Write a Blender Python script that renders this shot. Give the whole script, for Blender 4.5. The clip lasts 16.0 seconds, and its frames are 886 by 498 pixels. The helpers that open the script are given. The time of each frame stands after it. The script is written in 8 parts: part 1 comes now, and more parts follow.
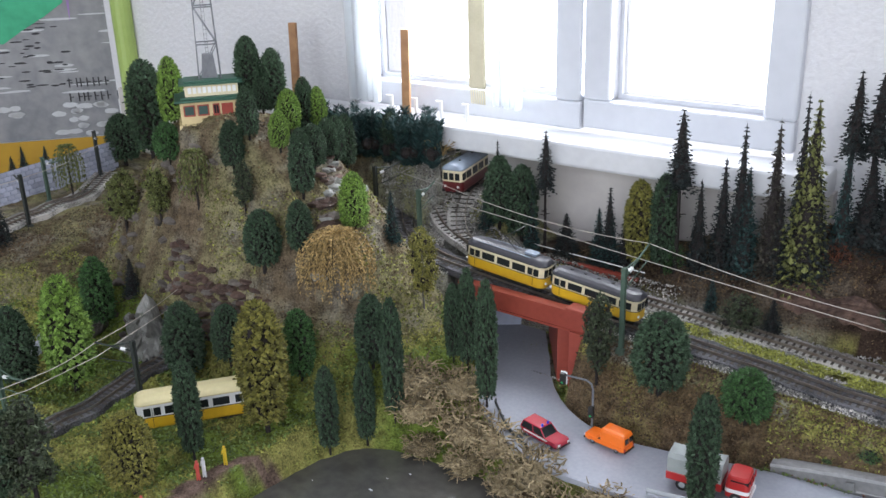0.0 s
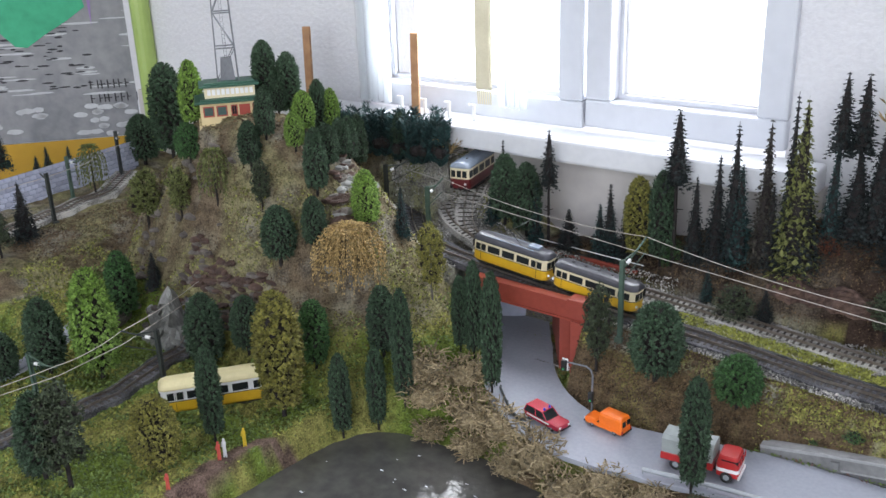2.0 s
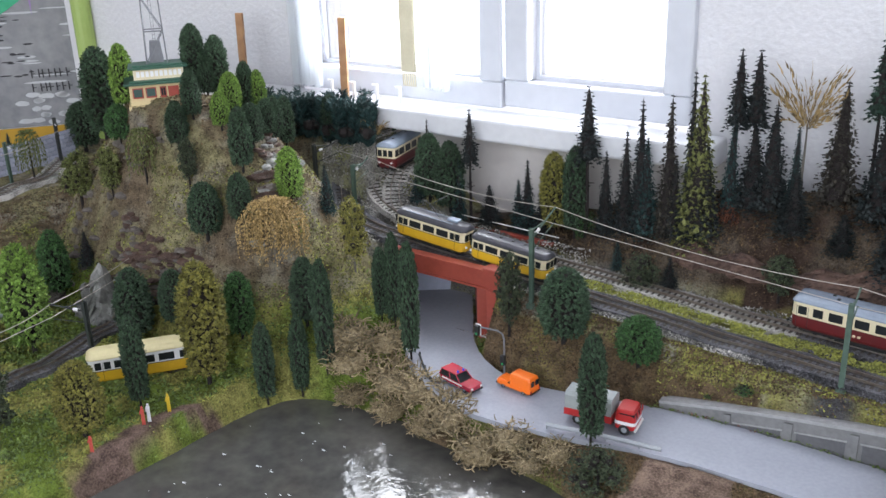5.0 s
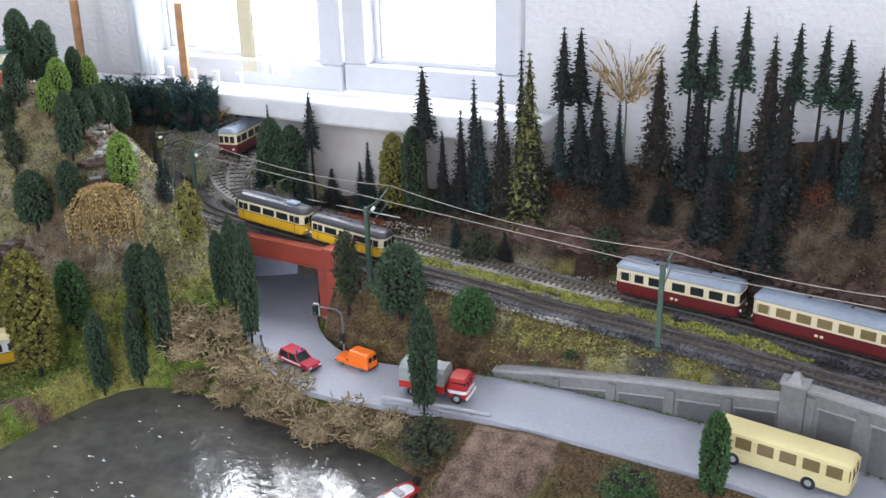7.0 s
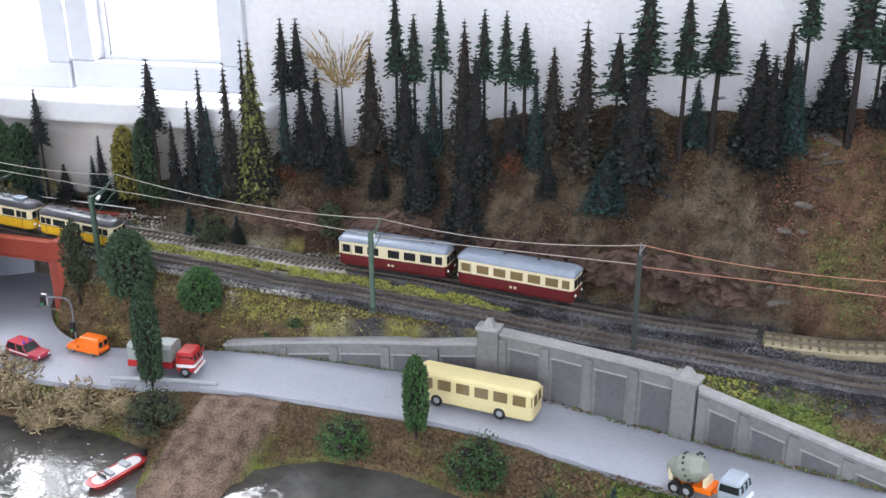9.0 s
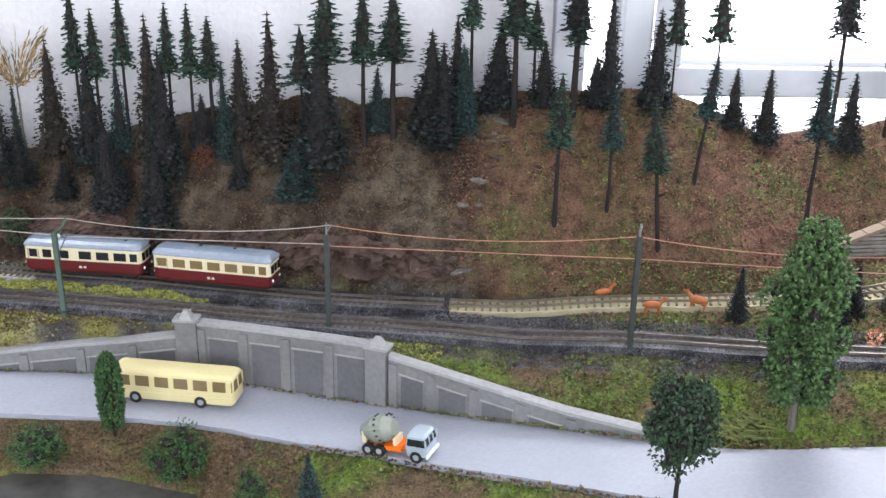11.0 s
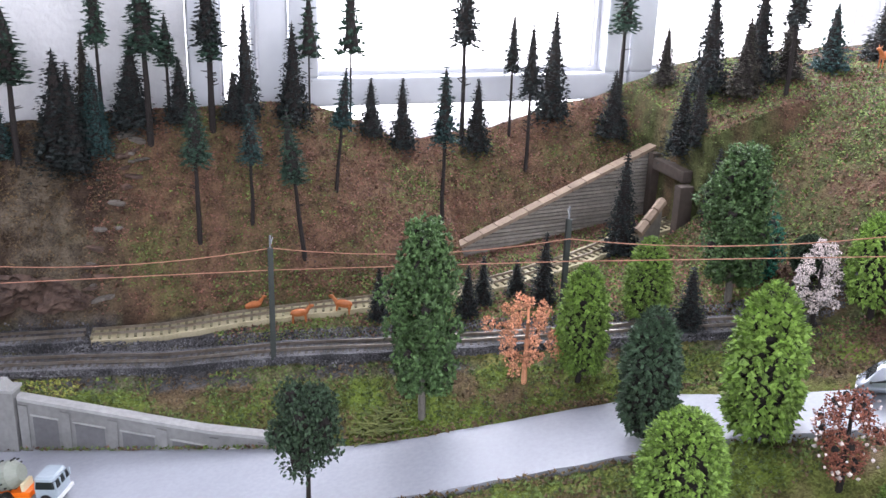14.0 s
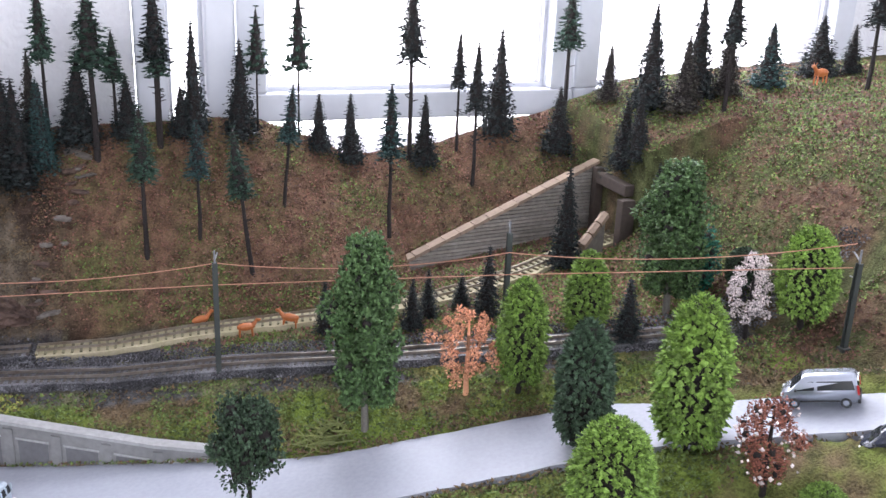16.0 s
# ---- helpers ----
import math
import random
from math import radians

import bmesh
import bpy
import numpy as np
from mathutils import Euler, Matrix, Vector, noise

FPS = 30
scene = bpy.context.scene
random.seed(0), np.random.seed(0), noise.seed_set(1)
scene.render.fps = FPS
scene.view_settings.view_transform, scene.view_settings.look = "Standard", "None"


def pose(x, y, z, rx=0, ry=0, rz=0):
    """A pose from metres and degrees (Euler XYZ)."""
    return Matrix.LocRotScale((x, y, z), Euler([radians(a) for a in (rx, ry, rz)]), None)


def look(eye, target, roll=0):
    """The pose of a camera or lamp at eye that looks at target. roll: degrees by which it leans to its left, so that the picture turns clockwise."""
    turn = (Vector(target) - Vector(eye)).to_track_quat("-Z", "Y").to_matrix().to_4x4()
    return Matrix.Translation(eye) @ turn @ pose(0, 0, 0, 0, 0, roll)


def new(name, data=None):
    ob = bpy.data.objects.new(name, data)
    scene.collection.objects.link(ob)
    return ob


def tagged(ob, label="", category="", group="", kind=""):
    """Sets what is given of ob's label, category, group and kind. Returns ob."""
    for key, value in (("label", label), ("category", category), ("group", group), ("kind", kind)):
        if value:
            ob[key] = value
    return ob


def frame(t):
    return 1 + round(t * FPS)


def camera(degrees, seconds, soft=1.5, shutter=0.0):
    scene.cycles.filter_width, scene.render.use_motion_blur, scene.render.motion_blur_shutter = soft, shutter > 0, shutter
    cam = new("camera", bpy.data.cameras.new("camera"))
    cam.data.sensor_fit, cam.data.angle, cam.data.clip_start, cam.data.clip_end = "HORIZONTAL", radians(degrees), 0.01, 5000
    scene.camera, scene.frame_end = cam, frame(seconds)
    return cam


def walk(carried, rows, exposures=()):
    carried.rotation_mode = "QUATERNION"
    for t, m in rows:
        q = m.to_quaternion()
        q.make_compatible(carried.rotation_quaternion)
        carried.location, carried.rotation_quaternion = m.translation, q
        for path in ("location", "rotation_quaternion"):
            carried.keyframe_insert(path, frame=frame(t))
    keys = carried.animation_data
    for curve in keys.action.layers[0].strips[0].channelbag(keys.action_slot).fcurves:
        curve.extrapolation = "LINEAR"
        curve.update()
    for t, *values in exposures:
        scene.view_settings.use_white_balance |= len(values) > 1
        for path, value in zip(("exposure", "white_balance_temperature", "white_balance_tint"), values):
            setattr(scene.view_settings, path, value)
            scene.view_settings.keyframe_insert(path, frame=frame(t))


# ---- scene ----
cam = camera(50.0, 16.0, soft=1.5)
PATH = [
    (0, (-0.2424, -0.0430, 0.5231), (-0.7891, 0.7127, 0.1624), -1.74),
    (0.5, (-0.2394, -0.0359, 0.5221), (-0.7919, 0.7141, 0.1586), -2.00),
    (1, (-0.2315, -0.0485, 0.5263), (-0.7847, 0.7011, 0.1631), -2.11),
    (1.5, (-0.2178, -0.0619, 0.5313), (-0.7747, 0.6854, 0.1688), -2.21),
    (2, (-0.2092, -0.0821, 0.5357), (-0.7652, 0.6667, 0.1748), -2.05),
    (2.5, (-0.2059, -0.0916, 0.5364), (-0.7609, 0.6584, 0.1767), -1.95),
    (3, (-0.1955, -0.1138, 0.5378), (-0.7474, 0.6405, 0.1824), -1.66),
    (5.5, (-0.1191, -0.0854, 0.5122), (-0.6323, 0.6915, 0.1474), -2.02),
    (6, (-0.1078, -0.0807, 0.5062), (-0.5952, 0.7123, 0.1407), -1.82),
    (6.5, (-0.0878, -0.0794, 0.5021), (-0.5495, 0.7295, 0.1379), -1.76),
    (7, (-0.0680, -0.0765, 0.4986), (-0.5005, 0.7482, 0.1342), -1.38),
    (7.5, (-0.0285, -0.0871, 0.4899), (-0.4266, 0.7581, 0.1334), -1.13),
    (8, (0.0119, -0.0948, 0.4869), (-0.3456, 0.7695, 0.1330), -1.16),
    (10.5, (0.0797, -0.1373, 0.4669), (0.0286, 0.7994, 0.1203), 0.96),
    (11, (0.1072, -0.1405, 0.4673), (0.1209, 0.7979, 0.1222), 1.03),
    (11.5, (0.1250, -0.1477, 0.4664), (0.2059, 0.7881, 0.1232), 1.68),
    (12, (0.1323, -0.1542, 0.4669), (0.2627, 0.7767, 0.1257), 2.07),
    (12.5, (0.1483, -0.1616, 0.4686), (0.3451, 0.7601, 0.1341), 2.38),
    (13, (0.1661, -0.1619, 0.4701), (0.4185, 0.7480, 0.1410), 2.44),
    (13.5, (0.1827, -0.1596, 0.4719), (0.4568, 0.7443, 0.1433), 1.75),
    (14, (0.1924, -0.1612, 0.4750), (0.4863, 0.7361, 0.1458), 1.86),
    (14.5, (0.1954, -0.1664, 0.4787), (0.5013, 0.7278, 0.1518), 2.28),
    (15, (0.1989, -0.1707, 0.4817), (0.5191, 0.7196, 0.1581), 2.41),
    (15.5, (0.2010, -0.1746, 0.4827), (0.5260, 0.7155, 0.1630), 2.23),
    (16, (0.2063, -0.1811, 0.4833), (0.5372, 0.7079, 0.1668), 2.32),
]
walk(cam, [(t, look(eye, target, roll)) for t, eye, target, roll in PATH], exposures=((0, 0.0, 6500, 14), (3, 0.05, 6500, 14), (8, 0.22, 6500, 16), (11, 0.46, 6600, 15), (13, 0.38, 6550, 18), (16, 0.32, 6500, 20)))
# ---- path end ----
# ---------------------------------------------------------------- light
world = bpy.data.worlds.new("sky")
world.use_nodes = True
scene.world = world
wn = world.node_tree
sky = wn.nodes.new("ShaderNodeTexSky")
sky.sky_type = "NISHITA"
sky.sun_disc = False
sky.sun_elevation, sky.sun_rotation = radians(40), radians(150)
wn.links.new(sky.outputs[0], wn.nodes["Background"].inputs[0])
wn.nodes["Background"].inputs[1].default_value = 0.12


def window_lamp(name, x0, x1, z0, z1, y, power, back=False, color=(0.88, 0.95, 1.0)):
    """An area lamp in an opening: daylight of a window, and the front fill."""
    lamp = bpy.data.lights.new(name, "AREA")
    lamp.shape, lamp.size, lamp.size_y = "RECTANGLE", x1 - x0, z1 - z0
    lamp.energy, lamp.color = power, color
    ob = new(name, lamp)
    ob.matrix_world = pose((x0 + x1) / 2, y, (z0 + z1) / 2, 90 if back else -90, 0, 0)
    return ob


window_lamp("daylight_back_window", -1.14, -0.56, 0.27, 1.25, 1.012, 15.0)
window_lamp("daylight_right_window", 0.36, 1.25, 0.29, 1.25, 1.012, 21.0)
# Front fill: windows behind the camera are unseen, this lamp is added for brightness.
window_lamp("daylight_front_windows", -1.7, 1.5, 0.15, 1.55, -1.58, 52.0, back=True)

# ---------------------------------------------------------------- materials
rng = random.Random(7)


def mat(name, c1, c2=None, rough=0.7, grain=300.0, spot=25.0, bump=0.15, metal=0.0, vary=0.0, island=0.0, coat=0.0, dist=0.001, spec=0.5, mix=(0.35, 0.65)):
    m = bpy.data.materials.new(name)
    m.use_nodes = True
    nt = m.node_tree
    nd, ln = nt.nodes, nt.links
    p = nd["Principled BSDF"]
    p.inputs["Roughness"].default_value = rough
    p.inputs["Metallic"].default_value = metal
    p.inputs["Coat Weight"].default_value = coat
    p.inputs["Specular IOR Level"].default_value = spec
    c2 = c2 or tuple(v * 0.8 for v in c1)
    tc = nd.new("ShaderNodeTexCoord")
    n1 = nd.new("ShaderNodeTexNoise")
    n1.inputs["Scale"].default_value, n1.inputs["Detail"].default_value = grain, 4
    n2 = nd.new("ShaderNodeTexNoise")
    n2.inputs["Scale"].default_value, n2.inputs["Detail"].default_value = spot, 3
    for n in (n1, n2):
        ln.new(tc.outputs["Object"], n.inputs["Vector"])
    add = nd.new("ShaderNodeMath")
    add.operation = "ADD"
    ln.new(n1.outputs["Fac"], add.inputs[0])
    ln.new(n2.outputs["Fac"], add.inputs[1])
    half = nd.new("ShaderNodeMapRange")
    half.inputs["From Min"].default_value, half.inputs["From Max"].default_value = 2 * mix[0], 2 * mix[1]
    ln.new(add.outputs[0], half.inputs["Value"])
    mx = nd.new("ShaderNodeMix")
    mx.data_type = "RGBA"
    mx.inputs["A"].default_value, mx.inputs["B"].default_value = (*c1, 1), (*c2, 1)
    ln.new(half.outputs[0], mx.inputs["Factor"])
    col = mx.outputs["Result"]
    for amount, source in ((vary, "ShaderNodeObjectInfo"), (island, "ShaderNodeNewGeometry")):
        if amount:
            src = nd.new(source)
            out = src.outputs["Random"] if source.endswith("Info") else src.outputs["Random Per Island"]
            mr = nd.new("ShaderNodeMapRange")
            mr.inputs["To Min"].default_value, mr.inputs["To Max"].default_value = 1 - amount, 1 + amount
            ln.new(out, mr.inputs["Value"])
            hs = nd.new("ShaderNodeHueSaturation")
            ln.new(mr.outputs[0], hs.inputs["Value"])
            ln.new(col, hs.inputs["Color"])
            col = hs.outputs["Color"]
    ln.new(col, p.inputs["Base Color"])
    if bump:
        b = nd.new("ShaderNodeBump")
        b.inputs["Strength"].default_value, b.inputs["Distance"].default_value = bump, dist
        ln.new(n1.outputs["Fac"], b.inputs["Height"])
        ln.new(b.outputs[0], p.inputs["Normal"])
    return m


def leafy(name, c1, c2):
    c1, c2 = (tuple(k * v + b for v, k, b in zip(c, (1.05, 1.05, 1.15), (0.0015, 0.0015, 0.004))) for c in (c1, c2))
    return mat(name, c1, c2, rough=0.6, grain=220, spot=40, bump=0.3, vary=0.15, island=0.6, spec=0.28)


M = {
    "plaster": mat("white_plaster", (0.71, 0.71, 0.735), (0.63, 0.63, 0.655), 0.9, 140, 6, 0.6, dist=0.004),
    "white_paint": mat("white_window_paint", (0.60, 0.62, 0.67), (0.55, 0.57, 0.62), 0.35, 60, 5, 0.03),
    "sill": mat("white_sill_stone", (0.68, 0.69, 0.72), (0.6, 0.61, 0.64), 0.3, 90, 8, 0.03),
    "board": mat("grey_beige_board", (0.56, 0.53, 0.51), (0.5, 0.47, 0.46), 0.6, 80, 5, 0.05),
    "pine_wood": mat("raw_pine_wood", (0.45, 0.25, 0.12), (0.30, 0.15, 0.07), 0.6, 90, 30, 0.1),
    "curtain": mat("white_net_curtain", (0.86, 0.88, 0.9), (0.8, 0.82, 0.85), 0.9, 500, 20, 0.2),
    "cord": mat("cream_cotton_braid", (0.72, 0.67, 0.5), (0.6, 0.55, 0.4), 0.9, 500, 40, 0.3),
    "road": mat("pale_grey_road_paint", (0.355, 0.37, 0.42), (0.30, 0.315, 0.36), 0.55, 260, 9, 0.06, spec=0.3),
    "dirt": mat("brown_dirt_path", (0.16, 0.105, 0.08), (0.10, 0.07, 0.05), 0.85, 350, 30, 0.35),
    "ballast": mat("grey_ballast", (0.135, 0.132, 0.145), (0.028, 0.028, 0.032), 0.85, 620, 30, 0.9, island=0.75, dist=0.003, mix=(0.43, 0.57)),
    "ballast_light": mat("pale_ballast", (0.50, 0.48, 0.45), (0.15, 0.145, 0.135), 0.85, 620, 30, 0.9, island=0.7, dist=0.003, mix=(0.43, 0.57)),
    "rail": mat("worn_steel_rail", (0.42, 0.38, 0.34), (0.25, 0.2, 0.16), 0.3, 200, 40, 0.05, metal=0.85),
    "sleeper_dark": mat("dark_sleeper", (0.035, 0.028, 0.024), (0.06, 0.05, 0.04), 0.7, 300, 60, 0.2, vary=0.25),
    "sleeper_cream": mat("dusty_sleeper", (0.10, 0.085, 0.055), (0.2, 0.18, 0.11), 0.8, 300, 60, 0.2, vary=0.3),
    "sand": mat("pale_sandy_roadbed", (0.42, 0.36, 0.25), (0.30, 0.27, 0.16), 0.9, 400, 40, 0.4),
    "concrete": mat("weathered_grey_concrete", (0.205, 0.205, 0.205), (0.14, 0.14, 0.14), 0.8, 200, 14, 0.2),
    # Darker copy of the concrete for set-back parts: shade put into the colour.
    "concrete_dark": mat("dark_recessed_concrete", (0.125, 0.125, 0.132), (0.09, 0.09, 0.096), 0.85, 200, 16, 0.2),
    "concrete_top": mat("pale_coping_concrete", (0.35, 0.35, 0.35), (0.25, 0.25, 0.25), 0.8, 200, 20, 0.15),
    "red_steel": mat("oxide_red_bridge_paint", (0.33, 0.062, 0.04), (0.25, 0.045, 0.03), 0.5, 150, 12, 0.05),
    "timber": mat("grey_brown_timber_board", (0.27, 0.245, 0.22), (0.17, 0.15, 0.13), 0.8, 160, 20, 0.2, vary=0.18),
    "timber_brown": mat("dark_brown_stained_timber", (0.075, 0.055, 0.045), (0.045, 0.033, 0.028), 0.8, 160, 20, 0.2),
    # Near-black for board gaps and tunnel mouth: their shade put into the colour.
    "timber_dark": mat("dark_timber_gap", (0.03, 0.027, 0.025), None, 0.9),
    "coping": mat("tan_stone_coping", (0.31, 0.225, 0.165), (0.22, 0.16, 0.12), 0.8, 250, 30, 0.3, vary=0.15),
    "rock": mat("grey_brown_rock", (0.17, 0.15, 0.135), (0.08, 0.065, 0.055), 0.85, 180, 25, 0.8, dist=0.003, vary=0.2),
    "rock_red": mat("red_brown_layered_rock", (0.13, 0.078, 0.058), (0.05, 0.03, 0.025), 0.85, 180, 30, 0.8, dist=0.003, vary=0.25),
    "rock_pale": mat("pale_grey_plaster_rock", (0.34, 0.34, 0.32), (0.17, 0.17, 0.16), 0.85, 160, 22, 0.8, dist=0.003),
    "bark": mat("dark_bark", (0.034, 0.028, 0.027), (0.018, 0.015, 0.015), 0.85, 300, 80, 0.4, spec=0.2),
    "bark_grey": mat("grey_bark", (0.15, 0.14, 0.12), (0.09, 0.08, 0.07), 0.85, 300, 80, 0.4),
    "dark_green": leafy("dark_green_foliage", (0.052, 0.09, 0.043), (0.022, 0.042, 0.02)),
    "mid_green": leafy("mid_green_foliage", (0.06, 0.135, 0.036), (0.027, 0.065, 0.02)),
    "lime": leafy("lime_green_foliage", (0.185, 0.295, 0.05), (0.08, 0.14, 0.022)),
    "olive": leafy("olive_foliage", (0.19, 0.175, 0.035), (0.09, 0.088, 0.018)),
    "feather": leafy("yellow_green_foam_foliage", (0.15, 0.165, 0.045), (0.07, 0.085, 0.024)),
    "dull": leafy("dull_brown_green_foliage", (0.062, 0.08, 0.036), (0.03, 0.042, 0.02)),
    "fir": leafy("dark_fir_needles", (0.022, 0.029, 0.024), (0.008, 0.012, 0.010)),
    "fir_teal": leafy("blue_green_fir_needles", (0.026, 0.062, 0.052), (0.011, 0.03, 0.026)),
    "fir_brown": leafy("brownish_fir_needles", (0.05, 0.042, 0.026), (0.02, 0.02, 0.014)),
    "fir_yellow": leafy("yellow_green_fir_needles", (0.17, 0.18, 0.05), (0.08, 0.09, 0.025)),
    "pine_green": leafy("green_pine_needles", (0.03, 0.064, 0.037), (0.015, 0.034, 0.02)),
    "poplar": leafy("deep_green_feathery_foliage", (0.075, 0.135, 0.04), (0.03, 0.06, 0.018)),
    "teal_bush": leafy("teal_foam_foliage", (0.014, 0.12, 0.07), (0.008, 0.06, 0.035)),
    "straw": leafy("straw_willow_strands", (0.36, 0.25, 0.09), (0.19, 0.13, 0.045)),
    "lichen": leafy("grey_brown_lichen", (0.34, 0.27, 0.145), (0.15, 0.115, 0.058)),
    "gold": leafy("golden_twigs", (0.33, 0.23, 0.09), (0.17, 0.12, 0.05)),
    "salmon": leafy("salmon_pink_foliage", (0.62, 0.30, 0.16), (0.42, 0.19, 0.10)),
    "blossom": leafy("white_blossom", (0.72, 0.64, 0.58), (0.50, 0.42, 0.36)),
    "autumn": leafy("rust_red_foliage", (0.30, 0.11, 0.06), (0.13, 0.045, 0.03)),
    "rust": leafy("rust_orange_leaf_litter", (0.24, 0.075, 0.03), (0.12, 0.04, 0.02)),
    "flock_green": leafy("green_flock", (0.125, 0.175, 0.036), (0.055, 0.085, 0.018)),
    "flock_yellow": leafy("yellow_green_flock", (0.26, 0.265, 0.05), (0.14, 0.15, 0.03)),
    "flock_dry": leafy("dry_olive_flock", (0.23, 0.20, 0.095), (0.12, 0.11, 0.05)),
    "flock_brown": leafy("brown_flock", (0.12, 0.078, 0.032), (0.06, 0.04, 0.02)),
    "flock_red": leafy("red_brown_flock", (0.19, 0.085, 0.052), (0.09, 0.045, 0.03)),
    "cream": mat("cream_plastic", (0.66, 0.57, 0.30), (0.6, 0.52, 0.27), 0.4, 200, 20, 0.02),
    "cream_pale": mat("pale_cream_lacquer", (0.70, 0.62, 0.42), (0.62, 0.55, 0.37), 0.35, 200, 20, 0.02),
    "dark_red": mat("wine_red_lacquer", (0.12, 0.012, 0.014), (0.09, 0.01, 0.012), 0.35, 200, 20, 0.02),
    "yellow": mat("tram_yellow_lacquer", (0.66, 0.40, 0.02), (0.58, 0.34, 0.02), 0.35, 200, 20, 0.02),
    "roof_grey": mat("blue_grey_roof", (0.26, 0.31, 0.38), (0.2, 0.24, 0.3), 0.25, 200, 20, 0.02, spec=0.8),
    "roof_dark": mat("dark_tram_roof", (0.035, 0.035, 0.042), (0.05, 0.05, 0.06), 0.3, 200, 20, 0.02),
    "roof_pale": mat("pale_cream_roof", (0.68, 0.60, 0.34), (0.6, 0.53, 0.3), 0.45, 200, 20, 0.02),
    "black": mat("black_plastic", (0.012, 0.012, 0.013), (0.02, 0.02, 0.02), 0.45, 200, 40, 0.05),
    "glass_dark": mat("dark_window_glass", (0.015, 0.018, 0.02), (0.02, 0.024, 0.026), 0.12, 100, 20, 0.0),
    "glass_tint": mat("amber_window_glass", (0.20, 0.145, 0.07), (0.15, 0.11, 0.05), 0.15, 100, 20, 0.0),
    "grey_plastic": mat("grey_plastic", (0.33, 0.35, 0.37), (0.28, 0.3, 0.32), 0.45, 200, 20, 0.03),
    "silver": mat("silver_car_paint", (0.42, 0.45, 0.52), (0.38, 0.41, 0.47), 0.25, 200, 20, 0.0, metal=0.6),
    "navy": mat("dark_blue_car_paint", (0.012, 0.016, 0.035), None, 0.2, 200, 20, 0.0, coat=0.5),
    "red": mat("bright_red_paint", (0.42, 0.022, 0.022), (0.36, 0.02, 0.02), 0.3, 200, 20, 0.0),
    "car_red": mat("crimson_car_paint", (0.42, 0.02, 0.045), (0.36, 0.018, 0.04), 0.25, 200, 20, 0.0, coat=0.4),
    "orange": mat("orange_plastic", (0.85, 0.17, 0.012), (0.78, 0.15, 0.01), 0.3, 200, 20, 0.0),
    "white": mat("white_plastic", (0.78, 0.78, 0.78), (0.7, 0.7, 0.7), 0.4, 200, 20, 0.0),
    "tarp": mat("grey_tarpaulin", (0.30, 0.33, 0.32), (0.24, 0.26, 0.26), 0.6, 120, 30, 0.2),
    "mast": mat("green_grey_mast_paint", (0.07, 0.12, 0.09), (0.05, 0.08, 0.06), 0.5, 200, 60, 0.1),
    "mast_dark": mat("dark_mast_paint", (0.035, 0.042, 0.04), (0.025, 0.03, 0.028), 0.5, 200, 60, 0.1),
    "copper": mat("copper_wire", (0.55, 0.28, 0.2), (0.45, 0.22, 0.15), 0.35, 300, 60, 0.0, metal=0.6),
    "steel_wire": mat("pale_steel_wire", (0.5, 0.46, 0.42), (0.42, 0.38, 0.34), 0.35, 300, 60, 0.0, metal=0.5),
    "lattice": mat("grey_lattice_steel", (0.17, 0.175, 0.19), (0.12, 0.125, 0.14), 0.5, 200, 60, 0.05),
    "green_roof": mat("dark_green_roof", (0.03, 0.10, 0.065), (0.022, 0.075, 0.05), 0.5, 200, 30, 0.1),
    "house_wall": mat("cream_timber_wall", (0.62, 0.50, 0.27), (0.55, 0.44, 0.24), 0.6, 200, 30, 0.1),
    "house_red": mat("brick_red_panel", (0.34, 0.055, 0.035), (0.28, 0.045, 0.03), 0.6, 200, 30, 0.1),
    "deer": mat("orange_brown_deer_paint", (0.42, 0.13, 0.035), (0.34, 0.10, 0.03), 0.5, 300, 60, 0.05),
    "signal_green": mat("green_lens", (0.02, 0.4, 0.12), None, 0.3),
    "fig_yellow": mat("yellow_figure_paint", (0.6, 0.42, 0.03), None, 0.5),
    "fig_red": mat("red_figure_paint", (0.5, 0.08, 0.06), None, 0.5),
    "fig_white": mat("white_figure_paint", (0.6, 0.6, 0.62), None, 0.5),
    "mural_grey": mat("grey_mural_paint", (0.30, 0.30, 0.31), (0.19, 0.195, 0.21), 0.7, 60, 9, 0.05),
    "mural_white": mat("white_mural_strokes", (0.55, 0.56, 0.58), (0.45, 0.46, 0.48), 0.7, 90, 20, 0.05),
    "mural_yellow": mat("ochre_yellow_mural_band", (0.52, 0.30, 0.02), (0.46, 0.26, 0.02), 0.6, 60, 9, 0.03),
    "mural_dark": mat("dark_mural_paint", (0.035, 0.035, 0.04), None, 0.7),
    "mural_green": mat("mint_green_mural_paint", (0.05, 0.42, 0.22), (0.03, 0.3, 0.16), 0.7, 60, 14, 0.03),
    "mural_purple": mat("lilac_mural_paint", (0.36, 0.22, 0.5), (0.28, 0.17, 0.4), 0.7, 60, 14, 0.03),
    "pipe": mat("pale_green_pipe_paint", (0.36, 0.48, 0.14), (0.32, 0.43, 0.12), 0.4, 80, 12, 0.02),
    "brickwork": mat("blue_grey_block_stone", (0.44, 0.46, 0.55), (0.32, 0.34, 0.44), 0.8, 300, 30, 0.3, vary=0.2),
    "room_floor": mat("brown_linoleum", (0.22, 0.17, 0.13), (0.18, 0.14, 0.11), 0.5, 60, 5, 0.02),
    "table": mat("plain_plywood", (0.35, 0.26, 0.16), (0.3, 0.22, 0.13), 0.6, 60, 8, 0.05),
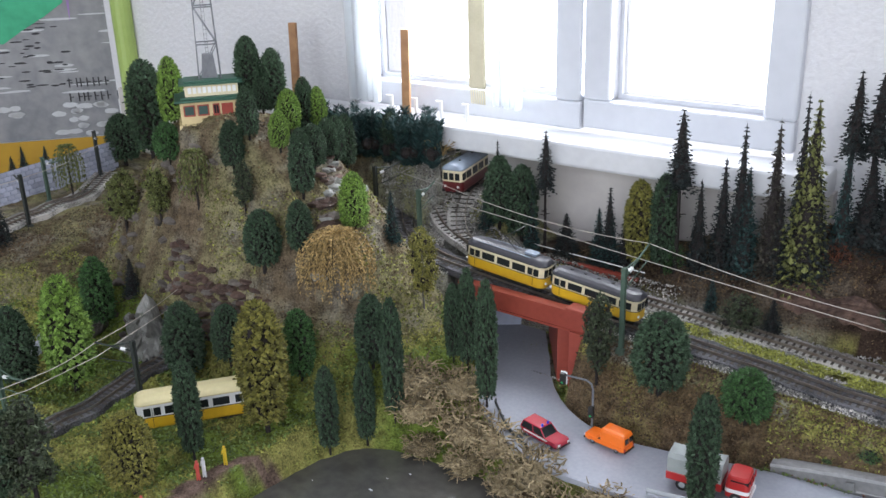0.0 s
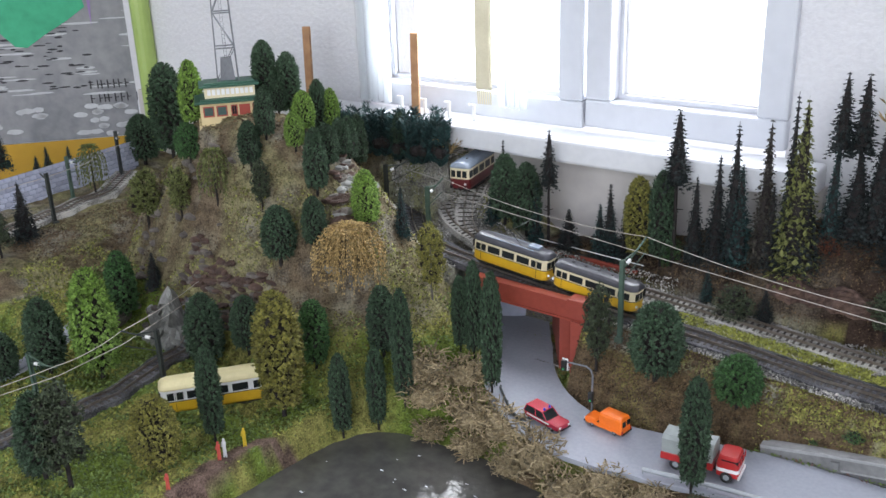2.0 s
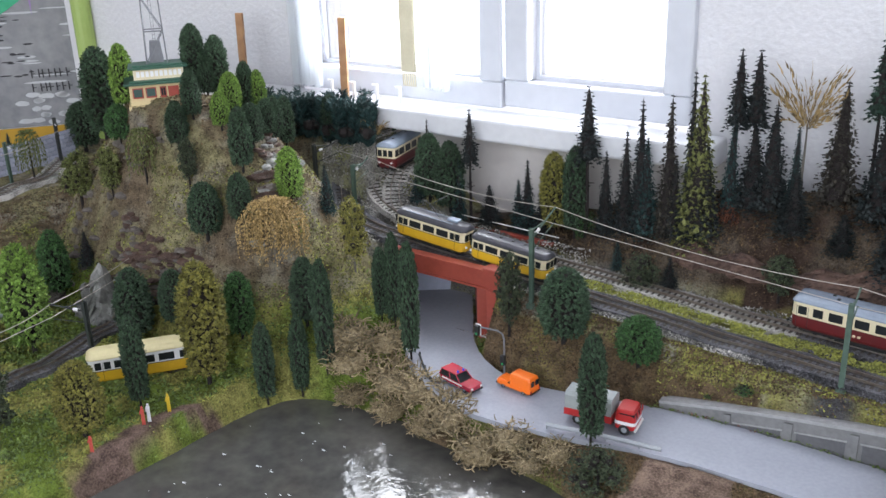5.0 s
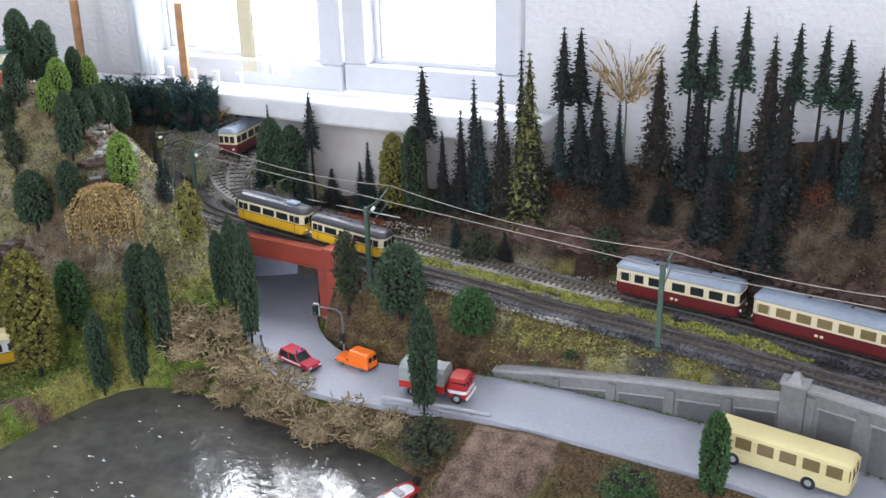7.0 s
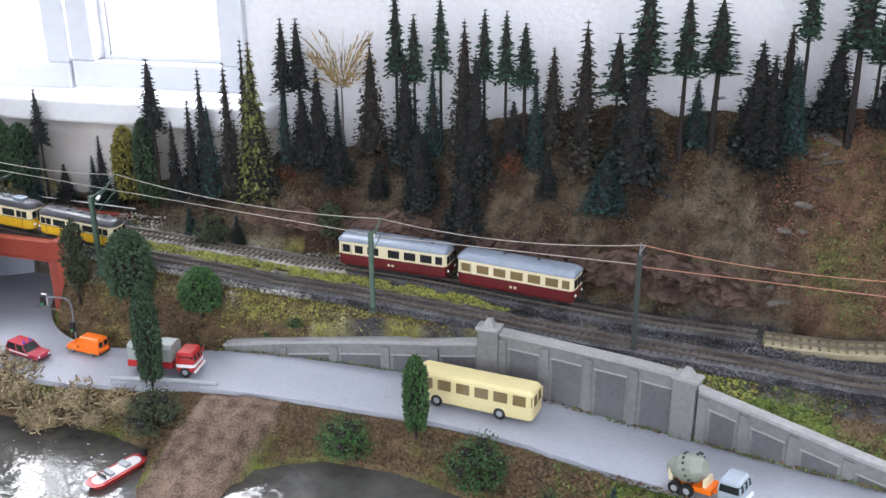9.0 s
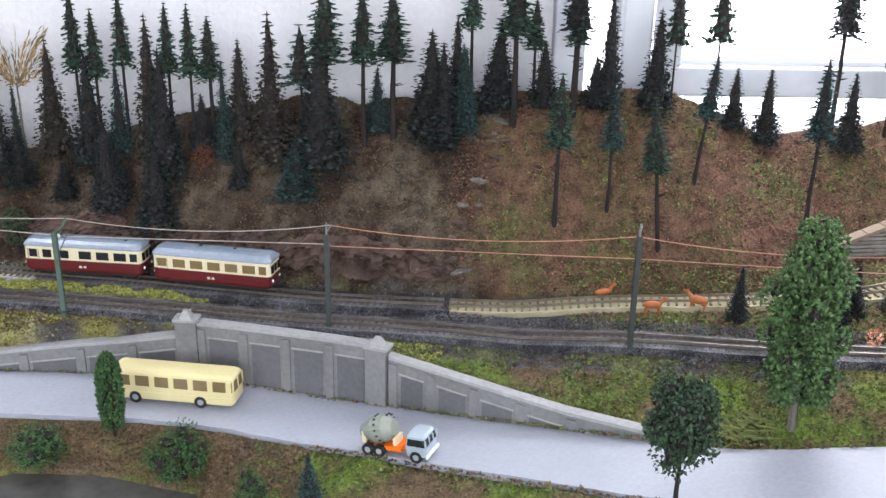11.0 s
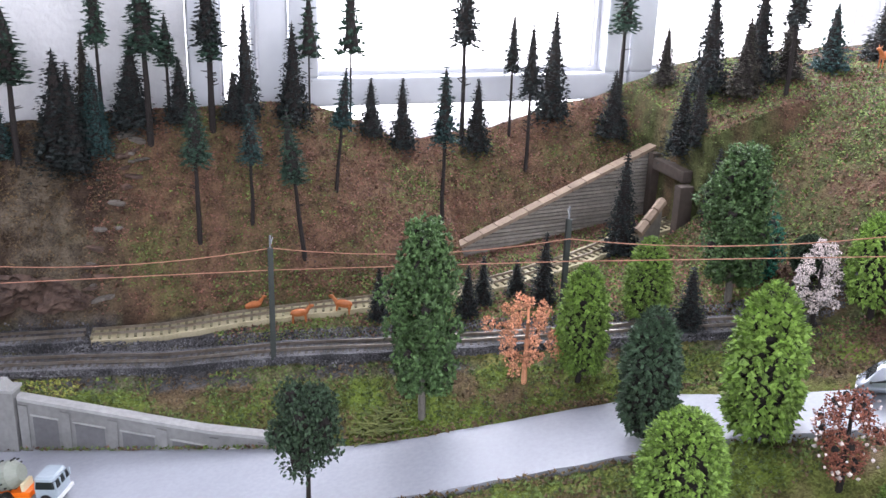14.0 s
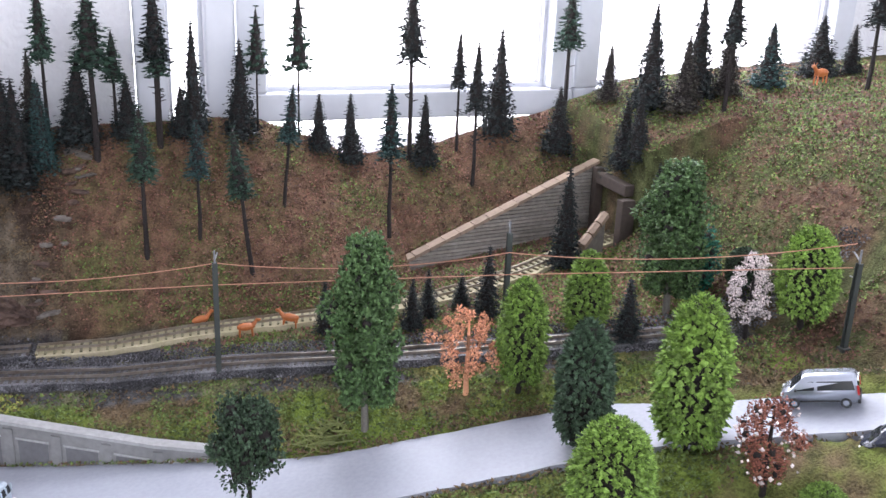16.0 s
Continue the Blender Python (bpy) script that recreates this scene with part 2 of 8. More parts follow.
    "foam": mat("white_water_flecks", (0.6, 0.62, 0.65), (0.5, 0.52, 0.55), 0.5, 200, 30, 0.2),
}

# varnished pond water, still, with faint ripples
water = mat("dark_varnished_pond_water", (0.095, 0.093, 0.085), (0.05, 0.05, 0.048), 0.09, 60, 12, 0.3, spec=0.9, dist=0.003)
M["water"] = water
glow = bpy.data.materials.new("bright_overcast_daylight")
glow.use_nodes = True
gp = glow.node_tree.nodes["Principled BSDF"]
gp.inputs["Base Color"].default_value = (0, 0, 0, 1)
gp.inputs["Emission Color"].default_value = (0.94, 0.97, 1.0, 1)
gp.inputs["Emission Strength"].default_value = 4.0
M["glow"] = glow
glass = bpy.data.materials.new("clear_window_glass")
glass.use_nodes = True
gp = glass.node_tree.nodes["Principled BSDF"]
gp.inputs["Transmission Weight"].default_value = 1.0
gp.inputs["Roughness"].default_value = 0.0
gp.inputs["IOR"].default_value = 1.02
M["glass"] = glass

# ---------------------------------------------------------------- builders


def mesh_ob(name, bm, material, parent=None, label="", smooth=False):
    me = bpy.data.meshes.new(name)
    bm.normal_update()
    bm.to_mesh(me)
    bm.free()
    for m in material if isinstance(material, (list, tuple)) else [material]:
        me.materials.append(M[m] if isinstance(m, str) else m)
    if smooth:
        for f in me.polygons:
            f.use_smooth = True
    ob = new(name, me)
    if parent:
        ob.parent = parent
    if label:
        ob["label"] = label
    return ob


def part(name, bm, material, parent, label="", smooth=False):
    return mesh_ob(name, bm, material, parent, label, smooth)


def data_ob(name, verts, faces, material, parent=None, smooth=False):
    me = bpy.data.meshes.new(name)
    me.from_pydata([tuple(v) for v in verts], [], [tuple(f) for f in faces])
    for m in material if isinstance(material, (list, tuple)) else [material]:
        me.materials.append(M[m] if isinstance(m, str) else m)
    if smooth:
        me.polygons.foreach_set("use_smooth", [True] * len(me.polygons))
    me.update()
    ob = new(name, me)
    if parent:
        ob.parent = parent
    return ob


def empty(name, m=None, **tags):
    ob = new(name)
    ob.empty_display_size = 0.01
    if m is not None:
        ob.matrix_world = m
    return tagged(ob, **tags)


def box(bm, x0, x1, y0, y1, z0, z1, m=None, bevel=0.0):
    r = bmesh.ops.create_cube(bm, size=1.0)
    for v in r["verts"]:
        v.co = Vector(((x0 + x1) / 2 + v.co.x * (x1 - x0), (y0 + y1) / 2 + v.co.y * (y1 - y0), (z0 + z1) / 2 + v.co.z * (z1 - z0)))
    vs = r["verts"]
    if bevel:
        es = list({e for v in vs for e in v.link_edges})
        vs = bmesh.ops.bevel(bm, geom=es, offset=bevel, segments=2, affect="EDGES", profile=0.5)["verts"]
    if m is not None:
        bmesh.ops.transform(bm, matrix=m, verts=[v for v in vs if v.is_valid])
    return bm


def boxes(*rows, bevel=0.0):
    bm = bmesh.new()
    for r in rows:
        box(bm, *r, bevel=bevel)
    return bm


def rod(bm, a, b, r, r2=None, n=6):
    a, b = Vector(a), Vector(b)
    d = b - a
    m = Matrix.Translation((a + b) / 2) @ d.to_track_quat("Z", "Y").to_matrix().to_4x4()
    bmesh.ops.create_cone(bm, cap_ends=True, segments=n, radius1=r, radius2=r if r2 is None else r2, depth=d.length, matrix=m)
    return bm


def rods(*rows, n=6):
    bm = bmesh.new()
    for a, b, r in rows:
        rod(bm, a, b, r, n=n)
    return bm


def ss(a, b, x):
    t = min(1.0, max(0.0, (x - a) / (b - a)))
    return t * t * (3 - 2 * t)


def lerp(xs, ys, x):
    if x <= xs[0]:
        return ys[0] + (ys[1] - ys[0]) / (xs[1] - xs[0]) * (x - xs[0])
    for a, b, p, q in zip(xs, xs[1:], ys, ys[1:]):
        if x <= b:
            return p + (q - p) * (x - a) / (b - a)
    return ys[-1] + (ys[-1] - ys[-2]) / (xs[-1] - xs[-2]) * (x - xs[-1])


def curve(points, step=0.01):
    """A smooth line through points, in even small steps."""
    p = [Vector(q) for q in points]
    p = [2 * p[0] - p[1], *p, 2 * p[-1] - p[-2]]
    out = []
    for a, b, c, d in zip(p, p[1:], p[2:], p[3:]):
        n = max(2, int((c - b).length / step))
        for i in range(n):
            t = i / n
            out.append(0.5 * (2 * b + (c - a) * t + (2 * a - 5 * b + 4 * c - d) * t * t + (3 * b - a - 3 * c + d) * t ** 3))
    out.append(p[-2])
    return out
# ---------------------------------------------------------------- plan of the layout
def zt(x):
    """Height of the tracks."""
    return 0.058 + 0.11 * max(0, x - 0.2) + 0.075 * max(0, -0.4 - x)


def zr(x):
    """Height of the road."""
    return 0.25 * max(0, x) ** 2 + 0.012 * min(1, max(0, x / 0.2)) if x < 0.75 else 0.1526 + 0.375 * (x - 0.75)


NEAR = [(-1.16, 1.03), (-1.054, 0.985), (-1.02, 0.945), (-0.976, 0.893), (-0.93, 0.85), (-0.886, 0.83), (-0.838, 0.824), (-0.793, 0.822), (-0.705, 0.818), (-0.621, 0.813), (-0.48, 0.812),
        (-0.353, 0.804), (-0.24, 0.788), (-0.04, 0.753), (0.13, 0.730), (0.3, 0.69), (0.41, 0.65), (0.5, 0.62), (0.6, 0.587), (0.8, 0.52), (1.0, 0.45)]
MIDDLE = [(-0.929, 1.03), (-0.926, 1.0), (-0.921, 0.96), (-0.911, 0.925), (-0.889, 0.897), (-0.85, 0.881), (-0.757, 0.874), (-0.617, 0.874), (-0.5, 0.876), (-0.373, 0.872), (-0.25, 0.857),
          (-0.1, 0.826), (0.0, 0.807), (0.13, 0.795), (0.22, 0.79), (0.3, 0.783), (0.41, 0.762), (0.5, 0.75), (0.56, 0.75), (0.66, 0.772), (0.75, 0.806), (0.86, 0.84)]
INNER = [(-1.06, 1.04), (-1.03, 1.01), (-0.99, 0.965), (-0.952, 0.928), (-0.915, 0.903), (-0.873, 0.889), (-0.826, 0.882), (-0.74, 0.877), (-0.69, 0.8745)]
ROAD = [(-1.0, 1.1), (-0.93, 1.02), (-0.81, 0.88), (-0.727, 0.755), (-0.67, 0.70), (-0.60, 0.672), (-0.52, 0.678), (-0.42, 0.698), (-0.29, 0.70), (-0.12, 0.687), (0.03, 0.642), (0.1, 0.613),
        (0.22, 0.557), (0.35, 0.50), (0.45, 0.472), (0.54, 0.445), (0.61, 0.416), (0.69, 0.362), (0.76, 0.31), (0.9, 0.2)]


def end_rise(x, y):
    """The tracks climb towards the far end."""
    return 0.042 * ss(0.88, 0.965, y) * ss(-0.78, -0.88, x)


def line_of(points, height, step=0.008):
    return [Vector((p.x, p.y, height(p.x) + (end_rise(p.x, p.y) if height is zt else 0))) for p in curve([(x, y, 0) for x, y in points], step)]


near_line, middle_line, inner_line = line_of(NEAR, zt), line_of(MIDDLE, zt), line_of(INNER, zt)
road_line = line_of(ROAD, zr)
road_np = np.array([(p.x, p.y) for p in road_line])
near_np = np.array([(p.x, p.y) for p in near_line])
mid_np = np.array([(p.x, p.y) for p in middle_line])
inner_np = np.array([(p.x, p.y) for p in inner_line])


def yn(x):
    return lerp([p[0] for p in NEAR[4:]], [p[1] for p in NEAR[4:]], x)


def yf(x):
    return lerp([p[0] for p in MIDDLE[4:]], [p[1] for p in MIDDLE[4:]], x)


def yroad(x):
    return lerp([p[0] for p in ROAD[3:]], [p[1] for p in ROAD[3:]], x)


def ytank(x):
    """Back shore of the pond, with the dirt spit between its two parts."""
    return lerp([-0.9, -0.874, -0.868, -0.862, -0.855, -0.836, -0.802, -0.76, -0.65, -0.54, -0.5, -0.457, -0.435, -0.415, -0.395, -0.385, -0.36, -0.277, -0.2, -0.1, -0.07, -0.03],
                [0.2, 0.36, 0.43, 0.49, 0.543, 0.583, 0.606, 0.612, 0.613, 0.615, 0.606, 0.590, 0.55, 0.45, 0.45, 0.545, 0.57, 0.618, 0.615, 0.585, 0.5, 0.2], x)


FOOTPATH = np.array([(p.x, p.y, k) for k, p in enumerate(curve([(-0.868, 0.33, 0), (-0.880, 0.39, 0), (-0.886, 0.435, 0), (-0.881, 0.475, 0), (-0.864, 0.508, 0), (-0.842, 0.535, 0)], 0.008))])


def on_footpath(x, y):
    """Whether a place lies on the dirt footpath by the pond, which narrows to its end."""
    if not (-0.91 < x < -0.83 and 0.3 < y < 0.55):
        return False
    d = (FOOTPATH[:, 0] - x) ** 2 + (FOOTPATH[:, 1] - y) ** 2
    k = int(np.argmin(d))
    return math.sqrt(d[k]) < 0.0125 - 0.009 * max(0, k / len(FOOTPATH) - 0.35) / 0.65 + 0.002 * noise.noise(Vector((x * 60, y * 60, 2.0)))


def wall_top(x):
    return lerp([-0.44, -0.15, -0.14, 0.06, 0.07, 0.23, 0.34], [0.006, 0.044, 0.060, 0.064, 0.055, 0.04, 0.037], x)


def ridge(x):
    return lerp([-0.8, -0.7, -0.6, -0.47, -0.37, -0.22, -0.15, 0, 0.1, 0.22, 0.38, 0.45, 0.5, 0.57, 0.63, 0.7, 0.77, 0.83, 0.9, 1.0, 1.2],
                [0.085, 0.09, 0.125, 0.158, 0.176, 0.21, 0.23, 0.24, 0.243, 0.254, 0.26, 0.232, 0.209, 0.214, 0.22, 0.242, 0.256, 0.27, 0.295, 0.305, 0.32], x)


def wing_y(x):
    """Line of the timber wing wall beside the track."""
    return 0.845 + 0.035 * (x - 0.533) / 0.279


def dist(np_line, x, y):
    d = (np_line[:, 0] - x) ** 2 + (np_line[:, 1] - y) ** 2
    return math.sqrt(d.min())


def lump(x, y, scale, amp, seed=0.0):
    return amp * noise.fractal(Vector((x * scale, y * scale, seed)), 0.9, 2.0, 4)


def ramp_edge(x, y):
    """How far inside the dirt ramp a place lies."""
    return 0.043 + 0.012 * noise.noise(Vector((x * 30, y * 30, 11.0))) - abs(x + 0.376 - 0.1 * (y - 0.6))


def ground(x, y):
    """Height of the landscape, with the end slope blended into the cutting."""
    if 0.72 < x < 0.99 and y < 0.765:
        w = ss(0.72, 0.98, x)
        return land_height(min(x, 0.811), y) * (1 - w) + land_height(max(x, 0.813), y) * w if x <= 0.812 or yroad(x) + 0.05 < y else land_height(x, y)
    z = land_height(x, y)
    if -1.2 < x < -0.95 and y > 0.905:
        z = max(z, 0.14 + 0.037 * ss(0.905, 0.932, y))
    return z


def land_height(x, y):
    dr, dn = dist(road_np, x, y), dist(near_np, x, y)
    hw = 0.043
    if dr < hw + 0.004 and y < 0.89:
        return zr(x) - 0.004
    T, R = zt(x) + end_rise(x, y), zr(x)
    if x > 0.2 and dr < 0.15:
        k = int(np.argmin((road_np[:, 0] - x) ** 2 + (road_np[:, 1] - y) ** 2))
        w = 1 - ss(0.06, 0.15, dr)
        R = zr(x * (1 - w) + float(road_np[k, 0]) * w)
    if -0.47 < x < -0.28 and 0.50 < y < 0.663 and ramp_edge(x, y) > 0:
        e = ss(0, 0.012, ramp_edge(x, y))
        z = -0.044 + 0.042 * ss(0.50, 0.655, y) + 0.002 * e + lump(x, y, 30, 0.0012, 8.0)
        return z
    if -0.66 < x < 0.34 and yroad(x) < y < yroad(x) + 0.0565:
        return zr(x) - 0.006
    # left hill with the lookout house
    fy = (y - 0.72) / (0.115 if y < 0.72 else 0.20)
    fx = (x + 1.10) / (0.27 if x > -1.10 else 0.26)
    q = math.sqrt(fx * fx + fy * fy)
    hill = 0.268 * (1 - ss(0.12, 1.45, q))
    hill += lump(x, y, 14, 0.006, 3.0) * min(1, hill / 0.05)
    hill += lump(x, y, 42, 0.0035, 6.0) * min(1, hill / 0.05)
    hill = max(hill, 0.2595 * (1 - ss(0.047, 0.085, math.hypot(x + 1.134, y - 0.722))))
    # worn ledges on the hill
    band = hill * 26 + 1.6 * noise.noise(Vector((x * 11, y * 11, 7.0)))
    hill += (ss(0.15, 0.85, band - math.floor(band)) - (band - math.floor(band))) * 0.019 * min(1, hill / 0.03) * ss(-0.35, 0.25, noise.noise(Vector((x * 9, y * 9, 1.5))))
    shelf = 0.085 * ss(-1.12, -1.38, x) * ss(0.36, 0.5, y)
    if 0.535 < x < 0.812 and yf(x) - 0.03 < y < wing_y(x) + 0.011:
        return T - 0.004
    if x > 0.812:
        # slope above the road at the far end
        s = (y - (yroad(x) + 0.05)) / max(0.05, 0.93 - (yroad(x) + 0.05))
        return R + (ridge(x) - R) * max(-0.008, min(1.05, s)) + lump(x, y, 11, 0.004)
    behind = y > yf(x) + 0.026 and x > -0.80
    if behind:
        y0 = yf(x) + 0.026
        if x > 0.535:
            y0 = max(y0, wing_y(x) + 0.011)
        s = min(1.0, max(0.0, (y - y0) / (0.97 - y0)))
        p = s ** lerp([-0.6, 0.1, 0.25], [0.55, 0.6, 0.95], max(-0.6, min(0.25, x)))
        rough = lerp([-0.6, 0.15, 0.2, 0.9], [0.010, 0.010, 0.0035, 0.0035], max(-0.6, min(0.9, x)))
        start = 0.0 if x < 0.535 else 0.097 + 0.105 * (x - 0.535) / 0.277 - T
        base = T - 0.004 + max(0.0, start)
        z = base + (ridge(x) - base) * p + lump(x, y, 18, rough, 1.0) * min(1, 3 * s)
        if x < 0.2:
            band = (z - T) * 24 + 1.5 * noise.noise(Vector((x * 9, y * 9, 3.0)))
            z += (ss(0.1, 0.9, band - math.floor(band)) - (band - math.floor(band))) * 0.026 * min(1, 4 * s) * ss(0.22, 0.14, x)
        return z
    on_tracks = dn < 0.034 or dist(mid_np, x, y) < 0.03 or dist(inner_np, x, y) < 0.03 or (yn(x) - 0.01 < y < yf(x) + 0.03 and x > -0.9)
    if on_tracks:
        z = T - 0.004
        if dr < 0.075 and x < -0.6 and y < 0.89:
            z = R - 0.004
        return z
    if y > yn(x) - 0.034 and x > -0.93:
        return T - 0.004
    # between road and near track, or the near side
    if x > -0.66 and y > yroad(x):
        lo = R
        edge = yroad(x) + 0.047
        if -0.44 < x < 0.34:
            lo = max(R, wall_top(x) - 0.004)
        s = (y - edge) / max(0.01, yn(x) - 0.034 - edge)
        s = min(1.0, max(0.0, s))
        return lo - 0.002 + (T - 0.004 - lo) * (s ** 0.85) + lump(x, y, 22, 0.0025) * math.sin(math.pi * s)
    if x > -0.93:
        low = R
        yt = ytank(x)
        dshore = y - yt
        if x < -0.02:
            if dshore < 0:
                z = -0.046 - 0.02 * min(1, -dshore / 0.03)
            else:
                full = max(0.02, yroad(x) - 0.047 - yt) if x > -0.66 else 0.075
                z = -0.046 + (R + 0.043) * min(1, dshore / full) ** (0.75 if x > -0.66 else 1.5)
        else:
            z = R - 0.03 * ss(0.0, 0.12, yroad(x) - 0.045 - y) * (1 - ss(0.2, 0.5, x))
        z = max(z, -0.07)
        z += lump(x, y, 25, 0.003, 5.0)
        if x < -0.66:
            # meadow west of the road, up to the hill and the track
            rise = ss(0.0, 0.14, dr - hw) if y > 0.66 else 0.0
            up = min(T - 0.004, rise * (T - 0.004)) * ss(0.64, 0.8, y)
            if up > 0.002:
                z = max(z, up)
        return max(z, hill) if y > 0.5 and hill > 0.004 else z
    z = lump(x, y, 12, 0.006, 2.0) + 0.006
    yt = ytank(x)
    if x > -0.95 and y < yt:
        return -0.05
    return max(z, hill, shelf + lump(x, y, 12, 0.008, 9.0))


# ---------------------------------------------------------------- room
def wall_block(name, *rows, material="plaster"):
    return tagged(mesh_ob(name, boxes(*rows), material), kind="structure")


tagged(mesh_ob("floor", boxes((-2.9, 1.9, -1.75, 1.25, -0.87, -0.85)), "room_floor"), kind="structure")
tagged(mesh_ob("ceiling", boxes((-2.9, 1.9, -1.75, 1.25, 1.7, 1.74)), "plaster"), kind="structure")
YW = 1.014
wall_block("wall_back", (-1.80, -1.15, YW, YW + 0.12, -0.85, 1.7), (-0.522, 0.25, YW, YW + 0.12, -0.85, 1.7), (1.30, 1.75, YW, YW + 0.12, -0.85, 1.7),
           (-1.15, -0.522, YW, YW + 0.12, -0.85, 0.2), (0.25, 1.30, YW, YW + 0.12, -0.85, 0.2), (-1.15, -0.522, YW, YW + 0.12, 1.3, 1.7), (0.25, 1.30, YW, YW + 0.12, 1.3, 1.7))
wall_block("wall_right", (1.70, 1.82, -1.75, YW, -0.85, 1.7))
# The opening behind the camera is made up, for the front fill lamp.
wall_block("wall_front", (-2.8, 1.75, -1.72, -1.62, -0.85, 0.1), (-2.8, 1.75, -1.72, -1.62, 1.6, 1.7), (-2.8, -1.75, -1.72, -1.62, 0.1, 1.6), (1.55, 1.75, -1.72, -1.62, 0.1, 1.6))
LEFT = Matrix.Translation((-1.70, 1.05, 0)) @ Matrix.Rotation(math.atan2(-0.733, -0.68), 4, "Z")
bm = bmesh.new()
box(bm, -0.05, 1.5, -0.12, 0.0, -0.85, 1.7, LEFT)
tagged(mesh_ob("wall_left", bm, "plaster"), kind="structure")
wall_block("wall_side", (-2.85, -2.75, -1.75, 0.15, -0.85, 1.7))
tagged(mesh_ob("layout_table", boxes((-1.72, 1.5, 0.02, 0.99, -0.12, -0.085), (-1.72, 1.5, 0.02, 0.04, -0.2, -0.085)), "table"), kind="structure")


def window(name, x0, x1, z0, z1, panes, sill=True):
    root = empty(name, None, kind="structure")
    for k, (a, b, c, d) in enumerate(panes):
        bm = bmesh.new()
        w = 0.036
        y0, y1 = YW - 0.012, YW + 0.03
        box(bm, a, b, y0, y1, c, c + w, bevel=0.003)
        box(bm, a, b, y0, y1, d - w, d, bevel=0.003)
        box(bm, a, a + w, y0, y1, c + w, d - w, bevel=0.003)
        box(bm, b - w, b, y0, y1, c + w, d - w, bevel=0.003)
        part("window_frame", bm, "white_paint", root)
        bm = bmesh.new()
        e = 0.005
        for q in ((a + w, b - w, c + w, c + w + e), (a + w, b - w, d - w - e, d - w), (a + w, a + w + e, c + w + e, d - w - e), (b - w - e, b - w, c + w + e, d - w - e)):
            box(bm, q[0], q[1], YW + 0.012, YW + 0.03, q[2], q[3])
        part("glazing_bead", bm, "white_paint", root)
        g = part("pane", boxes((a + w + e, b - w - e, YW + 0.018, YW + 0.021, c + w + e, d - w - e)), "glass", root)
        g.visible_shadow = False
    return root


window("window_1", -1.15, -0.522, 0.22, 1.3, [(-1.15, -0.782, 0.2275, 1.3), (-0.778, -0.52, 0.2315, 1.3)])
window("window_2", 0.25, 1.30, 0.22, 1.3, [(0.37, 0.83, 0.248, 1.3), (0.832, 1.30, 0.248, 1.3), (0.252, 0.368, 0.2, 1.3)])
tagged(mesh_ob("window_sill", boxes((-1.28, -0.47, 0.945, YW - 0.0125, 0.196, 0.226), bevel=0.004), "sill"), kind="structure")
tagged(mesh_ob("wainscot_board", boxes((-1.7, -0.47, 0.995, YW - 0.002, -0.1, 0.195)), "board"), kind="structure")
# daylight outside the windows
tagged(data_ob("backdrop_sky", [(-2.2, 2.2, -1), (2.6, 2.2, -1), (2.6, 2.2, 2.4), (-2.2, 2.2, 2.4)], [(0, 1, 2, 3)], "glow"), kind="structure")

